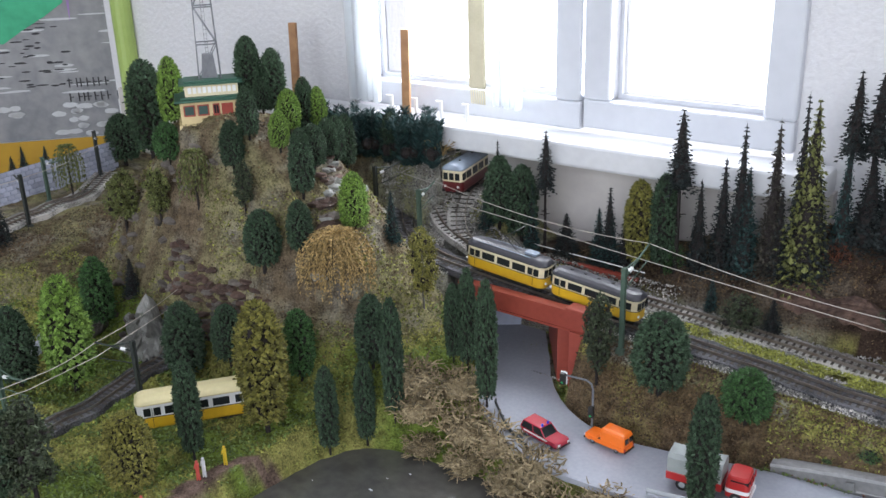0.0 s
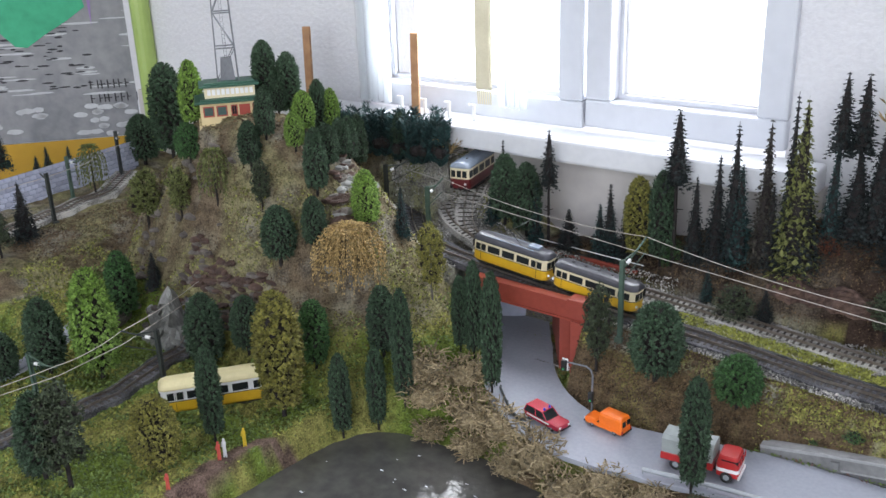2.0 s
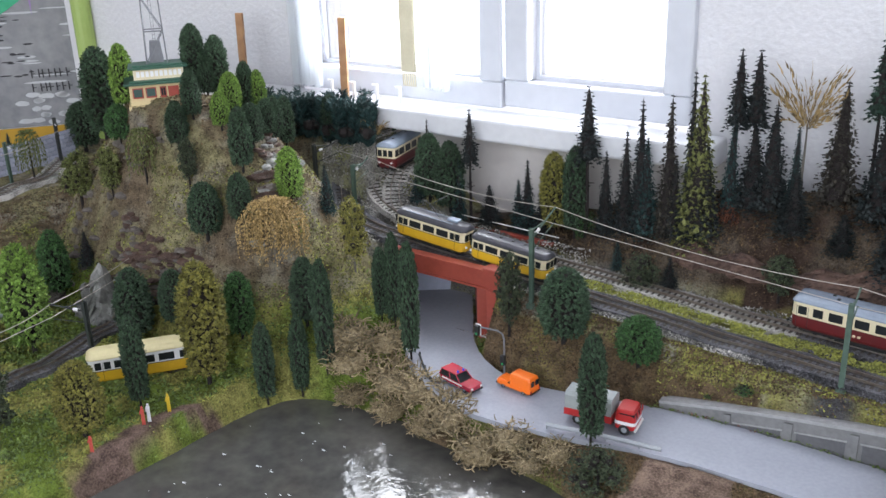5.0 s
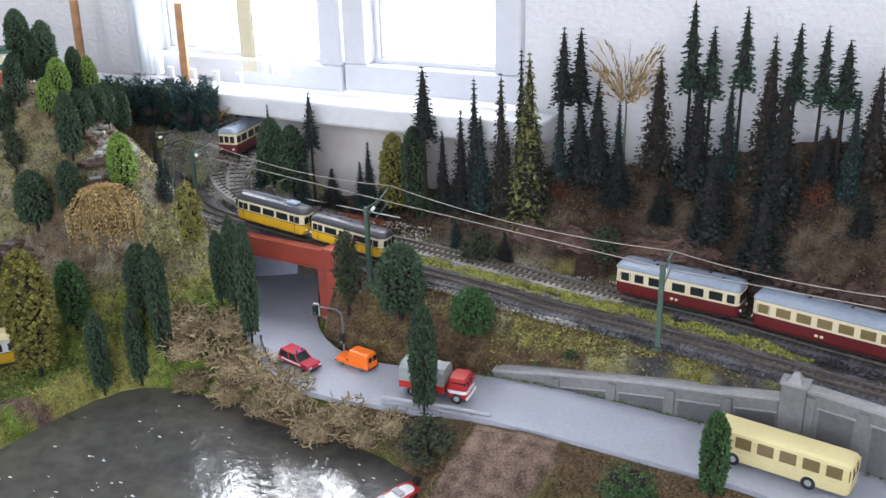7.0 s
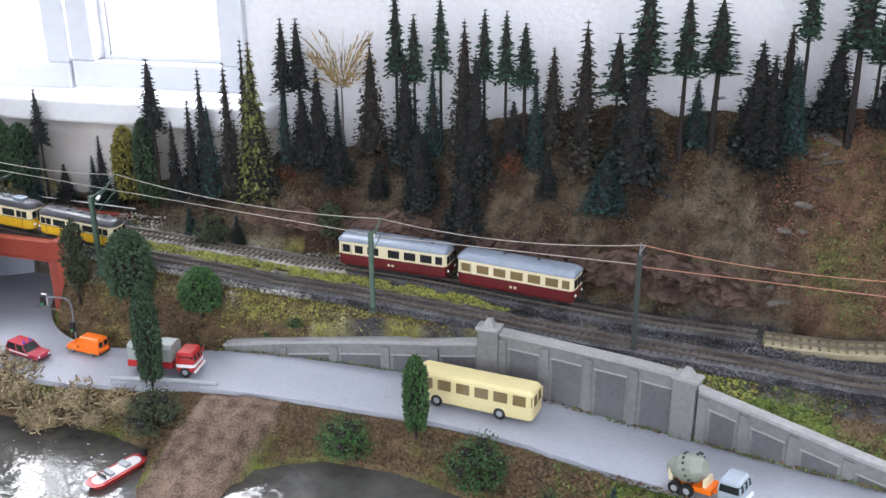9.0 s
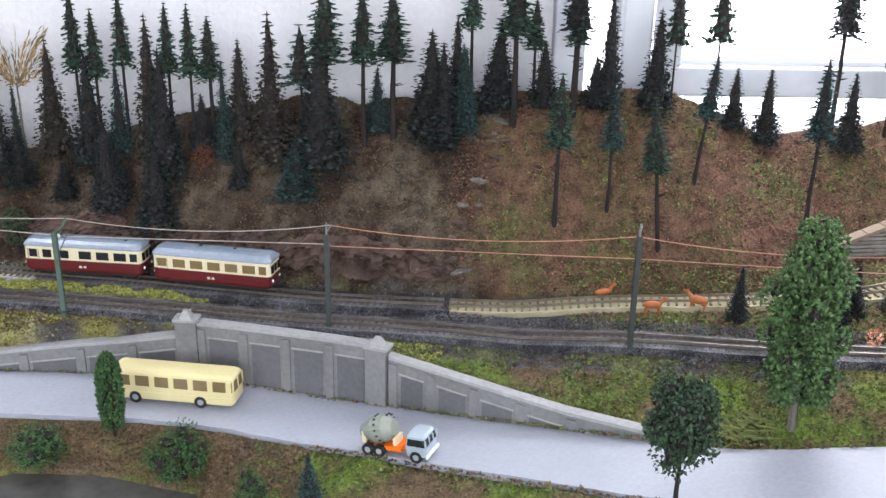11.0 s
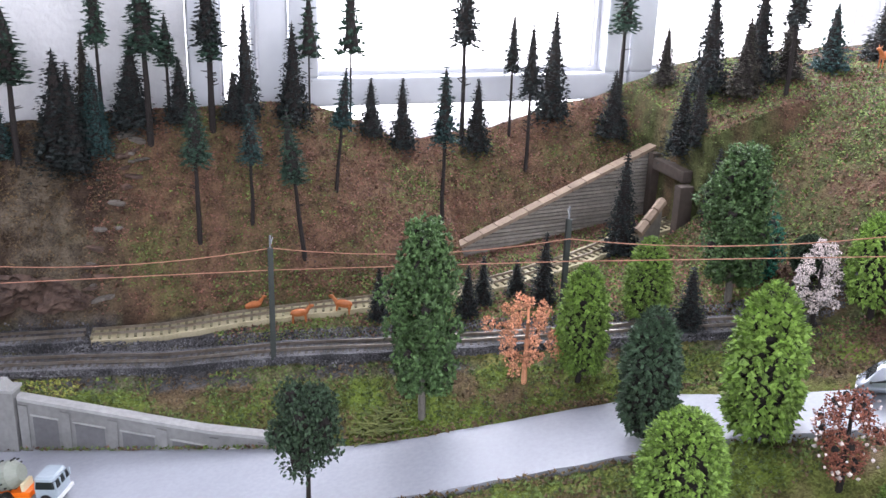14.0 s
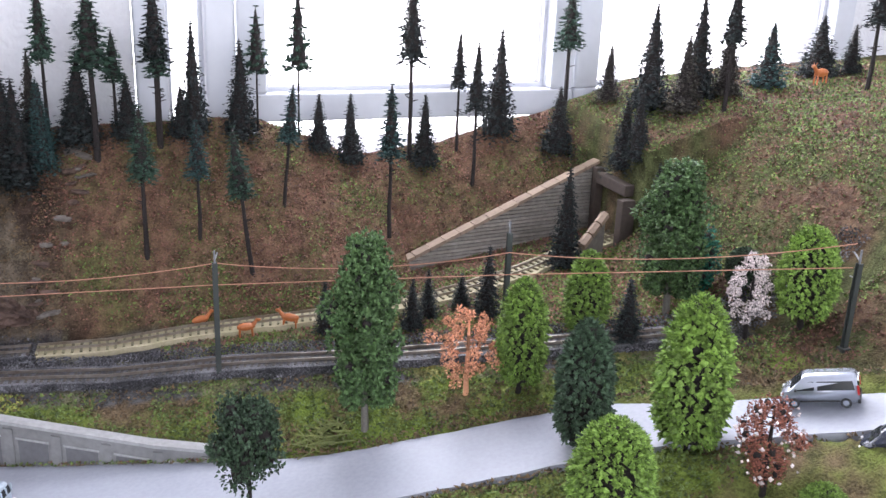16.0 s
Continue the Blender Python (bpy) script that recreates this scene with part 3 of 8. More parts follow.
# ---------------------------------------------------------------- landscape
def tint(x, y, z):
    """Colour of the scattered soil and turf at a place."""
    n = noise.fractal(Vector((x * 16, y * 16, 4.0)), 0.8, 2.0, 4)
    meadow, straw, soil, litter, mulch = (0.13, 0.18, 0.035), (0.27, 0.26, 0.085), (0.14, 0.10, 0.062), (0.155, 0.092, 0.062), (0.10, 0.078, 0.062)
    stone = (0.15, 0.138, 0.112)
    behind = x > -0.8 and y > yf(x) + 0.026

    def mixed(a, b, f):
        f = min(1, max(0, f))
        return tuple(p + (q - p) * f for p, q in zip(a, b))
    if -0.47 < x < -0.28 and 0.50 < y < 0.663 and ramp_edge(x, y) > 0:
        return mixed((0.24, 0.17, 0.135), (0.17, 0.12, 0.095), 0.5 + n)
    if on_footpath(x, y):
        return mixed((0.19, 0.13, 0.11), (0.13, 0.09, 0.075), 0.5 + n)
    if x > 0.78:
        return mixed((0.12, 0.075, 0.05), (0.075, 0.085, 0.035), 0.7 + 1.5 * n)
    if behind:
        f = ss(0.12, 0.2, x + 0.05 * n)
        return mixed(mixed((0.055, 0.036, 0.028), (0.118, 0.095, 0.074), 0.4 + 1.8 * n), mixed(litter, (0.11, 0.105, 0.045), 0.35 + 0.9 * n), f)
    if x > 0.3 and yn(x) + 0.03 < y < 0.9:
        return mixed(meadow, soil, 0.5 + 1.3 * n)
    if y > yn(x) - 0.045 and x > -0.9:
        return mixed(straw, (0.27, 0.26, 0.23) if x < -0.3 else (0.085, 0.083, 0.09), (0.4 + 1.5 * n) if -0.72 < x < -0.2 else 0.9 + n)
    if x > -0.66 and y > yroad(x):
        f = ss(-0.1, 0.1, x)
        left = mixed(soil, straw, 0.5 * ss(0.6, 1, (y - yroad(x)) / max(0.05, yn(x) - yroad(x))) + 0.8 * n)
        return mixed(left, mixed(meadow, soil, 0.35 + 1.2 * n), f)
    if x > -0.05:
        return mixed(meadow, soil, 0.4 + 1.3 * n)
    if x < -0.55 and y > 0.78 and min(dist(near_np, x, y), dist(mid_np, x, y), dist(inner_np, x, y)) < 0.045 + 0.02 * n:
        return mixed((0.40, 0.39, 0.37), (0.26, 0.27, 0.10), 0.25 + 1.6 * n)
    if z > 0.06:
        g = noise.fractal(Vector((x * 23, y * 23, z * 30)), 0.8, 2.0, 4)
        return mixed(mixed(mixed((0.15, 0.115, 0.078), (0.20, 0.185, 0.10), 0.5 + n), (0.29, 0.27, 0.14), 0.15 + 0.9 * n), (0.24, 0.22, 0.18), 1.6 * g - 0.15)
    if x < -0.66 and y < 0.8:
        return mixed(meadow, straw, 0.35 + 1.4 * n)
    return mixed(soil, meadow, 0.15 + n)


GX0, GX1, GY0, GY1, STEP = -1.72, 1.45, 0.04, 0.985, 0.0061
nx, ny = int((GX1 - GX0) / STEP), int((GY1 - GY0) / STEP)
verts, cols = [], []
height_grid = np.zeros((nx + 1, ny + 1))
for i in range(nx + 1):
    for j in range(ny + 1):
        x, y = GX0 + (GX1 - GX0) * i / nx, GY0 + (GY1 - GY0) * j / ny
        z = ground(x, y)
        height_grid[i, j] = z
        verts.append((x, y, z))
        cols.extend((*tint(x, y, z), 1.0))
faces = [(i * (ny + 1) + j, (i + 1) * (ny + 1) + j, (i + 1) * (ny + 1) + j + 1, i * (ny + 1) + j + 1) for i in range(nx) for j in range(ny)]
earth = mat("turf_and_soil", (1.25, 1.25, 1.2), (0.38, 0.36, 0.36), 0.95, 480, 70, 1.0, dist=0.003, spec=0.15, mix=(0.38, 0.62))
en = earth.node_tree
attr = en.nodes.new("ShaderNodeVertexColor")
attr.layer_name = "soil"
mult = en.nodes.new("ShaderNodeMix")
mult.data_type, mult.blend_type = "RGBA", "MULTIPLY"
mult.inputs["Factor"].default_value = 1.0
src = en.nodes["Principled BSDF"].inputs["Base Color"].links[0].from_socket
en.links.new(attr.outputs["Color"], mult.inputs["A"])
en.links.new(src, mult.inputs["B"])
en.links.new(mult.outputs["Result"], en.nodes["Principled BSDF"].inputs["Base Color"])
M["earth"] = earth
land = data_ob("ground", verts, faces, "earth", smooth=True)
layer = land.data.color_attributes.new("soil", "FLOAT_COLOR", "POINT")
layer.data.foreach_set("color", cols)
tagged(land, kind="structure")


def zg(x, y):
    """Height of the finished ground mesh."""
    u, v = (x - GX0) / (GX1 - GX0) * nx, (y - GY0) / (GY1 - GY0) * ny
    i, j = min(nx - 1, max(0, int(u))), min(ny - 1, max(0, int(v)))
    u, v = min(1, max(0, u - i)), min(1, max(0, v - j))
    g = height_grid
    return (g[i, j] * (1 - u) + g[i + 1, j] * u) * (1 - v) + (g[i, j + 1] * (1 - u) + g[i + 1, j + 1] * u) * v


def ribbon(name, line, half, material, lift=0.0, thick=0.004, wobble=0.0):
    vs, fs = [], []
    for k, p in enumerate(line):
        d = (line[min(k + 1, len(line) - 1)] - line[max(k - 1, 0)]).normalized()
        n = Vector((-d.y, d.x, 0)).normalized()
        wl = half * (1 + wobble * noise.noise(Vector((k * 0.35, 0, 1))))
        wr = half * (1 + wobble * noise.noise(Vector((k * 0.35, 5, 2))))
        for side, dz in ((wl, -thick), (wl, 0), (-wr, 0), (-wr, -thick)):
            vs.append(p + n * side + Vector((0, 0, lift + dz)))
        if k:
            a, b = 4 * (k - 1), 4 * k
            fs += [(a + q, a + q + 1, b + q + 1, b + q) for q in range(3)]
    return data_ob(name, vs, fs, material)


road_under = [p for p in road_line if p.y < 1.02]
tagged(ribbon("road", road_under, 0.0425, "road", 0.001, 0.012, wobble=0.05), kind="structure")
bm = bmesh.new()
box(bm, -0.95, -0.02, 0.05, 0.64, -0.0405, -0.04)
pond = tagged(mesh_ob("water_pond", bm, "water"), kind="structure")

# flecks and water-lily leaves on the pond
vs, fs = [], []
r2 = random.Random(3)
for k in range(110):
    x, y = r2.uniform(-0.85, -0.45), r2.uniform(0.35, 0.6)
    if y > ytank(x) - 0.012:
        continue
    s, a = r2.uniform(0.0006, 0.0022), r2.uniform(0, 6.28)
    base = len(vs)
    for q in range(5):
        b = a + q * 1.2566
        j = r2.uniform(0.35, 1.0)
        vs.append((x + s * 2.0 * j * math.cos(b), y + s * 0.8 * j * math.sin(b), -0.0396 + 0.0004 * (q % 2)))
    fs.append(tuple(range(base, base + 5)))
tagged(data_ob("floating_flecks", vs, fs, "foam"), label="pale flecks of leaves floating on the dark pond", category="pond flecks", kind="stuff")


side_lane = [Vector((p.x, p.y, zg(p.x, p.y) + 0.0022)) for p in curve([(-1.225, 0.40, 0), (-1.215, 0.44, 0), (-1.218, 0.48, 0), (-1.23, 0.52, 0)], 0.01)]
tagged(ribbon("side_road", side_lane, 0.013, "road", 0.0, 0.01, wobble=0.1), kind="structure")


def along(line, gap):
    """Places at even gaps along a line, each with its heading."""
    out, left = [], 0.0
    for a, b in zip(line, line[1:]):
        d, n = (b - a), (b - a).length
        while left < n:
            out.append((a + d * (left / n), math.atan2(d.y, d.x)))
            left += gap
        left -= n
    return out


GAUGE = 0.0138


def track(line, x_from, x_to, bed, sleeper, gap=0.0072, bed_half=0.024, pieces=False):
    line = [p for p in line if x_from <= p.x <= x_to]
    root = empty("railway_track", None, label="straight and curved model railway track on gravel ballast", category="railway track")
    b = ribbon("ballast_bed", line, bed_half, bed, 0.0015 if bed == "sand" else 0.0028, 0.008, wobble=0.18)
    b.parent = root
    for side in (-1, 1):
        rl = []
        for k, p in enumerate(line):
            d = (line[min(k + 1, len(line) - 1)] - line[max(k - 1, 0)]).normalized()
            rl.append(p + Vector((-d.y, d.x, 0)) * side * GAUGE / 2 + Vector((0, 0, 0.0062)))
        r = ribbon("rail", rl, 0.00055, "rail", 0, 0.0028)
        r.parent = root
    me = None
    vs, fs = [], []
    for p, a in along(line, gap):
        m = Matrix.Translation(p + Vector((0, 0, 0.0021))) @ Matrix.Rotation(a + rng.uniform(-0.02, 0.02), 4, "Z")
        if pieces:
            if me is None:
                s = part("sleeper", boxes((-0.0013, 0.0013, -0.0135, 0.0135, -0.001, 0.0012)), sleeper, root)
                me = s.data
            else:
                s = new("sleeper", me)
                s.parent = root
            s.matrix_world = m
        else:
            base = len(vs)
            vs += [m @ Vector((x, y, z)) for x in (-0.0013, 0.0013) for y in (-0.0135, 0.0135) for z in (-0.001, 0.0012)]
            fs += [tuple(base + q for q in f) for f in ((1, 5, 7, 3), (0, 1, 3, 2), (4, 6, 7, 5), (0, 4, 5, 1), (2, 3, 7, 6))]
    if vs:
        s = data_ob("sleepers", vs, fs, sleeper, root)
        s["kind"] = "stuff"
    return root


track([p for p in near_line if p.y < 0.915], -1.2, 1.0, "ballast", "sleeper_dark", bed_half=0.019, pieces=True)
track(middle_line, -1.2, -0.33, "ballast_light", "sleeper_dark", bed_half=0.017, pieces=True)
track(middle_line, -0.334, 0.127, "ballast", "sleeper_dark", bed_half=0.018, pieces=True)
track(middle_line, 0.1275, 0.86, "sand", "sleeper_cream", gap=0.0085, bed_half=0.017, pieces=True)
track([p for p in inner_line if p.y < 0.93], -1.1, -0.68, "ballast_light", "sleeper_dark", bed_half=0.017, pieces=True)
left_line = [Vector((x, y, max(0.004, zg(x, y)) + 0.003)) for x, y in [(p.x, p.y) for p in curve([(-1.13, 0.2, 0), (-1.09, 0.34, 0), (-1.075, 0.43, 0), (-1.08, 0.48, 0), (-1.09, 0.55, 0), (-1.098, 0.60, 0)], 0.01)]]
track(left_line, -1.3, -1.0, "ballast", "sleeper_dark", bed_half=0.016, pieces=True)
upper = [Vector((x, y, zg(x, y) + 0.003)) for x, y in [(p.x, p.y) for p in curve([(-1.46, 0.46, 0), (-1.47, 0.56, 0), (-1.475, 0.64, 0), (-1.50, 0.74, 0), (-1.56, 0.85, 0)], 0.012)]]
track(upper, -1.7, -1.3, "ballast_light", "sleeper_dark", bed_half=0.02, pieces=True)


def scatter(name, count, area, size, material, label, category, want=None, flat=0.5, lift=0.0, seed=1):
    """Many small flakes or stones strewn over the ground, as one thing."""
    r = random.Random(seed)
    vs, fs = [], []
    x0, x1, y0, y1 = area
    n = 0
    tries = 0
    while n < count and tries < count * 6:
        tries += 1
        x, y = r.uniform(x0, x1), r.uniform(y0, y1)
        if want and not want(x, y, r):
            continue
        z = zg(x, y) + lift
        s = size * r.uniform(0.55, 1.45)
        a, b = r.uniform(0, 6.283), r.uniform(0.2, 1.2)
        base = len(vs)
        u = Vector((math.cos(a), math.sin(a), 0))
        w = Vector((-math.sin(a) * math.cos(b), math.cos(a) * math.cos(b), math.sin(b)))
        c = Vector((x, y, z))
        vs += [c - u * s * 0.5, c + u * s * 0.5, c + w * s, c + Vector((0, 0, s * flat)) - w * s * 0.25]
        fs += [(base, base + 1, base + 2), (base + 1, base + 3, base + 2), (base + 3, base, base + 2)]
        n += 1
    return tagged(data_ob(name, vs, fs, material), label=label, category=category, kind="stuff")


def off_ways(x, y, m=0.046):
    return dist(road_np, x, y) > m and not (yn(x) - 0.026 < y < yf(x) + 0.02 and -0.9 < x < 0.8) and dist(near_np, x, y) > 0.026


def cover(pred):
    return lambda x, y, r: off_ways(x, y) and not on_footpath(x, y) and (x > -0.28 or x < -0.47 or y > 0.66 or ramp_edge(x, y) < 0) and zg(x, y) > -0.036 and pred(x, y, noise.fractal(Vector((x * 16, y * 16, 4.0)), 0.8, 2.0, 4), r)


scatter("green_turf", 15000, (-1.3, -0.66, 0.2, 0.85), 0.0032, "flock_green", "coarse green turf flock on the meadow", "turf", cover(lambda x, y, n, r: zg(x, y) < 0.07 and n < 0.35), seed=11)
scatter("yellow_turf", 13000, (-1.35, -0.66, 0.2, 0.85), 0.0032, "flock_yellow", "yellow-green turf flock on the meadow", "turf", cover(lambda x, y, n, r: zg(x, y) < 0.2 and n > 0.0), seed=12)
scatter("green_turf", 16000, (-0.05, 0.75, 0.3, 0.75), 0.0030, "flock_green", "coarse green turf flock beside road and track", "turf", cover(lambda x, y, n, r: n < 0.3), seed=13)
scatter("brown_turf", 9000, (-0.05, 0.8, 0.3, 0.75), 0.0028, "flock_brown", "brown turf flock beside road and track", "turf", cover(lambda x, y, n, r: n > -0.1), seed=14)
scatter("brown_turf", 26000, (-0.66, 0.0, 0.55, 0.86), 0.0025, "flock_brown", "ochre-brown turf flock on the embankment", "turf", cover(lambda x, y, n, r: True), seed=15)
scatter("yellow_turf", 5000, (-0.66, 0.12, 0.68, 0.86), 0.0028, "flock_yellow", "yellow-green turf flock along the track edge", "turf", cover(lambda x, y, n, r: yn(x) - 0.07 < y < yf(x) and -0.45 < x), seed=16)
scatter("leaf_litter", 16000, (0.13, 0.8, 0.76, 0.98), 0.0028, "flock_red", "red-brown leaf litter on the wooded slope", "leaf litter", cover(lambda x, y, n, r: y > yf(x) + 0.03), seed=17)
scatter("green_turf", 26000, (0.15, 1.3, 0.45, 0.98), 0.0028, "flock_green", "sparse green turf flock on the wooded slope", "turf", cover(lambda x, y, n, r: (y > yf(x) + 0.03 or x > 0.75) and r.random() < (0.75 if x > 0.75 else 0.3) + n), seed=18)
scatter("leaf_litter", 20000, (0.7, 1.3, 0.4, 0.98), 0.0028, "flock_red", "red-brown leaf litter on the end slope", "leaf litter", cover(lambda x, y, n, r: x > 0.75), seed=19)
scatter("leaf_litter", 18000, (-0.75, 0.16, 0.8, 0.98), 0.0026, "flock_brown", "dark brown forest litter on the rocky slope", "leaf litter", cover(lambda x, y, n, r: y > yf(x) + 0.025), seed=20)
scatter("hill_turf", 9000, (-1.45, -0.8, 0.5, 0.95), 0.003, "flock_dry", "sparse dry olive turf on the lookout hill", "turf", cover(lambda x, y, n, r: zg(x, y) > 0.05 and n > 0.05), seed=31)
scatter("hill_turf", 12000, (-1.45, -0.85, 0.55, 0.95), 0.0028, "flock_brown", "dry brown turf on the lookout hill", "turf", cover(lambda x, y, n, r: zg(x, y) > 0.04), seed=21)
scatter("verge_turf", 5000, (-0.45, 0.34, 0.45, 0.78), 0.0024, "flock_green", "green and brown turf strip along the wall foot", "turf", lambda x, y, r: 0.0405 < y - yroad(x) < 0.047 and noise.noise(Vector((x * 30, y * 30, 6))) > -0.35, lift=0.006, seed=41)
scatter("verge_turf", 2500, (-0.45, 0.34, 0.45, 0.78), 0.0026, "flock_red", "red-brown leaf scraps along the wall foot", "leaf litter", lambda x, y, r: 0.041 < y - yroad(x) < 0.047 and noise.noise(Vector((x * 22, y * 22, 9))) > 0.1, lift=0.006, seed=42)
scatter("road_edge_turf", 9000, (0.0, 0.85, 0.15, 0.7), 0.0028, "flock_brown", "brown turf crumbs along the road edge", "turf", lambda x, y, r: 0.0395 < dist(road_np, x, y) < 0.048 + 0.006 * r.random(), lift=0.004, seed=43)
scatter("green_turf", 7000, (0.25, 0.85, 0.5, 0.88), 0.0028, "flock_green", "green turf between the branch line and the near track", "turf", lambda x, y, r: yn(x) + 0.03 < y and dist(mid_np, x, y) > 0.018 and y < yf(x) + 0.05 and x < 0.8, lift=0.001, seed=44)
scatter("brown_turf", 6000, (0.25, 0.85, 0.5, 0.88), 0.0028, "flock_red", "red-brown litter between the branch line and the near track", "leaf litter", lambda x, y, r: yn(x) + 0.03 < y and dist(mid_np, x, y) > 0.018 and y < yf(x) + 0.05 and x < 0.8, lift=0.001, seed=45)
scatter("moss", 2500, (-0.97, -0.6, 0.8, 0.985), 0.0026, "flock_yellow", "yellow-green moss on the back curve", "moss", lambda x, y, r: 0.012 < dist(mid_np, x, y) < 0.03 and noise.noise(Vector((x * 30, y * 30, 5))) > 0.0, lift=0.003, seed=46)
scatter("moss", 7000, (-0.6, -0.13, 0.72, 0.9), 0.0028, "flock_yellow", "yellow-green moss between the two tracks", "moss", lambda x, y, r: yn(x) + 0.02 < y < yf(x) - 0.018 and noise.noise(Vector((x * 40, y * 40, 2))) > -0.25, lift=0.005, seed=22)
scatter("track_gravel", 34000, (-1.1, 0.9, 0.5, 0.95), 0.0021, "ballast", "loose dark gravel along the tracks", "gravel", lambda x, y, r: (dist(near_np, x, y) < 0.031 + 0.008 * noise.noise(Vector((x * 30, y * 30, 3))) or (dist(near_np, x, y) < 0.045 and 0.0 < y - yn(x) and x > 0.05) or (dist(mid_np, x, y) < 0.026 and x < 0.13)) and x > -0.35 and dist(road_np, x, y) > 0.05, lift=0.0045, flat=0.9, seed=23)
scatter("track_gravel", 30000, (-1.1, 0.13, 0.7, 0.985), 0.0021, "ballast_light", "pale gravel along the tracks", "gravel", lambda x, y, r: (dist(road_np, x, y) > 0.055 or y < 0.79 or y > 0.89) and ((dist(mid_np, x, y) < (0.034 if x < -0.6 else 0.024) and x < -0.33) or dist(inner_np, x, y) < 0.034 or (dist(near_np, x, y) < 0.03 and x < -0.35)), lift=0.004, flat=0.9, seed=24)

# ---------------------------------------------------------------- trees
class Flakes:
    """Collects small folded leaf flakes."""

    def __init__(self, seed):
        self.v, self.f, self.r = [], [], random.Random(seed)
        self.inner = ([], [])

    def leaf(self, p, out, size, width=0.6, roll=None):
        out = out.normalized()
        side = out.cross(Vector((self.r.uniform(-1, 1), self.r.uniform(-1, 1), self.r.uniform(0.3, 1)))).normalized()
        up = side.cross(out)
        b = len(self.v)
        self.v += [p - out * size * 0.25, p + side * size * width * 0.5 + out * size * 0.25, p + out * size, p - side * size * width * 0.5 + out * size * 0.25 + up * size * 0.12]
        self.f += [(b, b + 1, b + 2), (b, b + 2, b + 3)]

    def blob(self, c, rx, rz, n=8, m=5):
        b = len(self.v)
        for i in range(m + 1):
            t = math.pi * i / m
            for j in range(n):
                a = 2 * math.pi * j / n
                k = 1 + 0.15 * self.r.uniform(-1, 1)
                self.v.append(c + Vector((rx * k * math.sin(t) * math.cos(a), rx * k * math.sin(t) * math.sin(a), rz * math.cos(t))))
        self.f += [(b + i * n + j, b + i * n + (j + 1) % n, b + (i + 1) * n + (j + 1) % n, b + (i + 1) * n + j) for i in range(m) for j in range(n)]


    def puff(self, c, out, r, squash=0.75):
        """A small crumpled tuft that stands off the crown."""
        q = out.to_track_quat("Z", "Y")
        b = len(self.v)
        for p in OCT:
            k = r * self.r.uniform(0.7, 1.3)
            self.v.append(c + q @ Vector((p[0] * k, p[1] * k, p[2] * k * squash)))
        self.f += [tuple(b + i for i in f) for f in OCT_FACES]

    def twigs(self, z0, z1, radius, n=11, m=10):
        """The solid bark-coloured heart of a crown, round its trunk: dark twigs, and the shade of the gaps put into the
        colour.
        """
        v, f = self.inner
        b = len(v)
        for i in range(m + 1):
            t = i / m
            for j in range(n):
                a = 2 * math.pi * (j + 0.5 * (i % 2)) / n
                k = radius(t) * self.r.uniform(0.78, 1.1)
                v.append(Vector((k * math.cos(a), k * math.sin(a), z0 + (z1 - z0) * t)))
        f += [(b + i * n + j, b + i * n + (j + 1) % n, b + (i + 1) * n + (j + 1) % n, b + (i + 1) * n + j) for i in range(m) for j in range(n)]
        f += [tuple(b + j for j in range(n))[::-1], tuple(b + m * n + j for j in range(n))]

    # Solid dark knot in a leaf clump: twigs and gap shade in one colour.
    def twig_shade_knot(self, c, r, n=6, m=4):
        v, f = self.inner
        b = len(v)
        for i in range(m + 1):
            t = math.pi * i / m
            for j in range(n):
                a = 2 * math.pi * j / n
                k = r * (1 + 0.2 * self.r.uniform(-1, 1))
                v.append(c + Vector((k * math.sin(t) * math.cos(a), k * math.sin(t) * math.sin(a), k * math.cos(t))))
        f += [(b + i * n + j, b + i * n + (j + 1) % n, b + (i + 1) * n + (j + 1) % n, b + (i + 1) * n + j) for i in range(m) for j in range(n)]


OCT = [(1, 0, 0), (0, 1, 0), (-1, 0, 0), (0, -1, 0), (0, 0, 1), (0, 0, -1)]
OCT_FACES = [(0, 1, 4), (1, 2, 4), (2, 3, 4), (3, 0, 4), (1, 0, 5), (2, 1, 5), (3, 2, 5), (0, 3, 5)]


def trunk_mesh(name, h, r, material, seed, lean=0.0, stubs=0, stub_from=0.3):
    rr = random.Random(seed)
    bm = bmesh.new()
    pts = [Vector((lean * (k / 5) ** 2 + rr.uniform(-1, 1) * r * 0.25, rr.uniform(-1, 1) * r * 0.25, h * k / 5 - (0.03 if k == 0 else 0))) for k in range(6)]
    for k in range(5):
        rod(bm, pts[k], pts[k + 1], r * (1.15 - 0.15 * k), r * (1.0 - 0.15 * k), n=7)
    for _ in range(stubs):
        z = h * rr.uniform(stub_from, 0.95)
        a = rr.uniform(0, 6.28)
        rod(bm, (lean * (z / h) ** 2, 0, z), (lean * (z / h) ** 2 + math.cos(a) * r * 3.4, math.sin(a) * r * 3.4, z + rr.uniform(-0.5, 1.2) * r), r * 0.28, r * 0.1, n=4)
    return bm


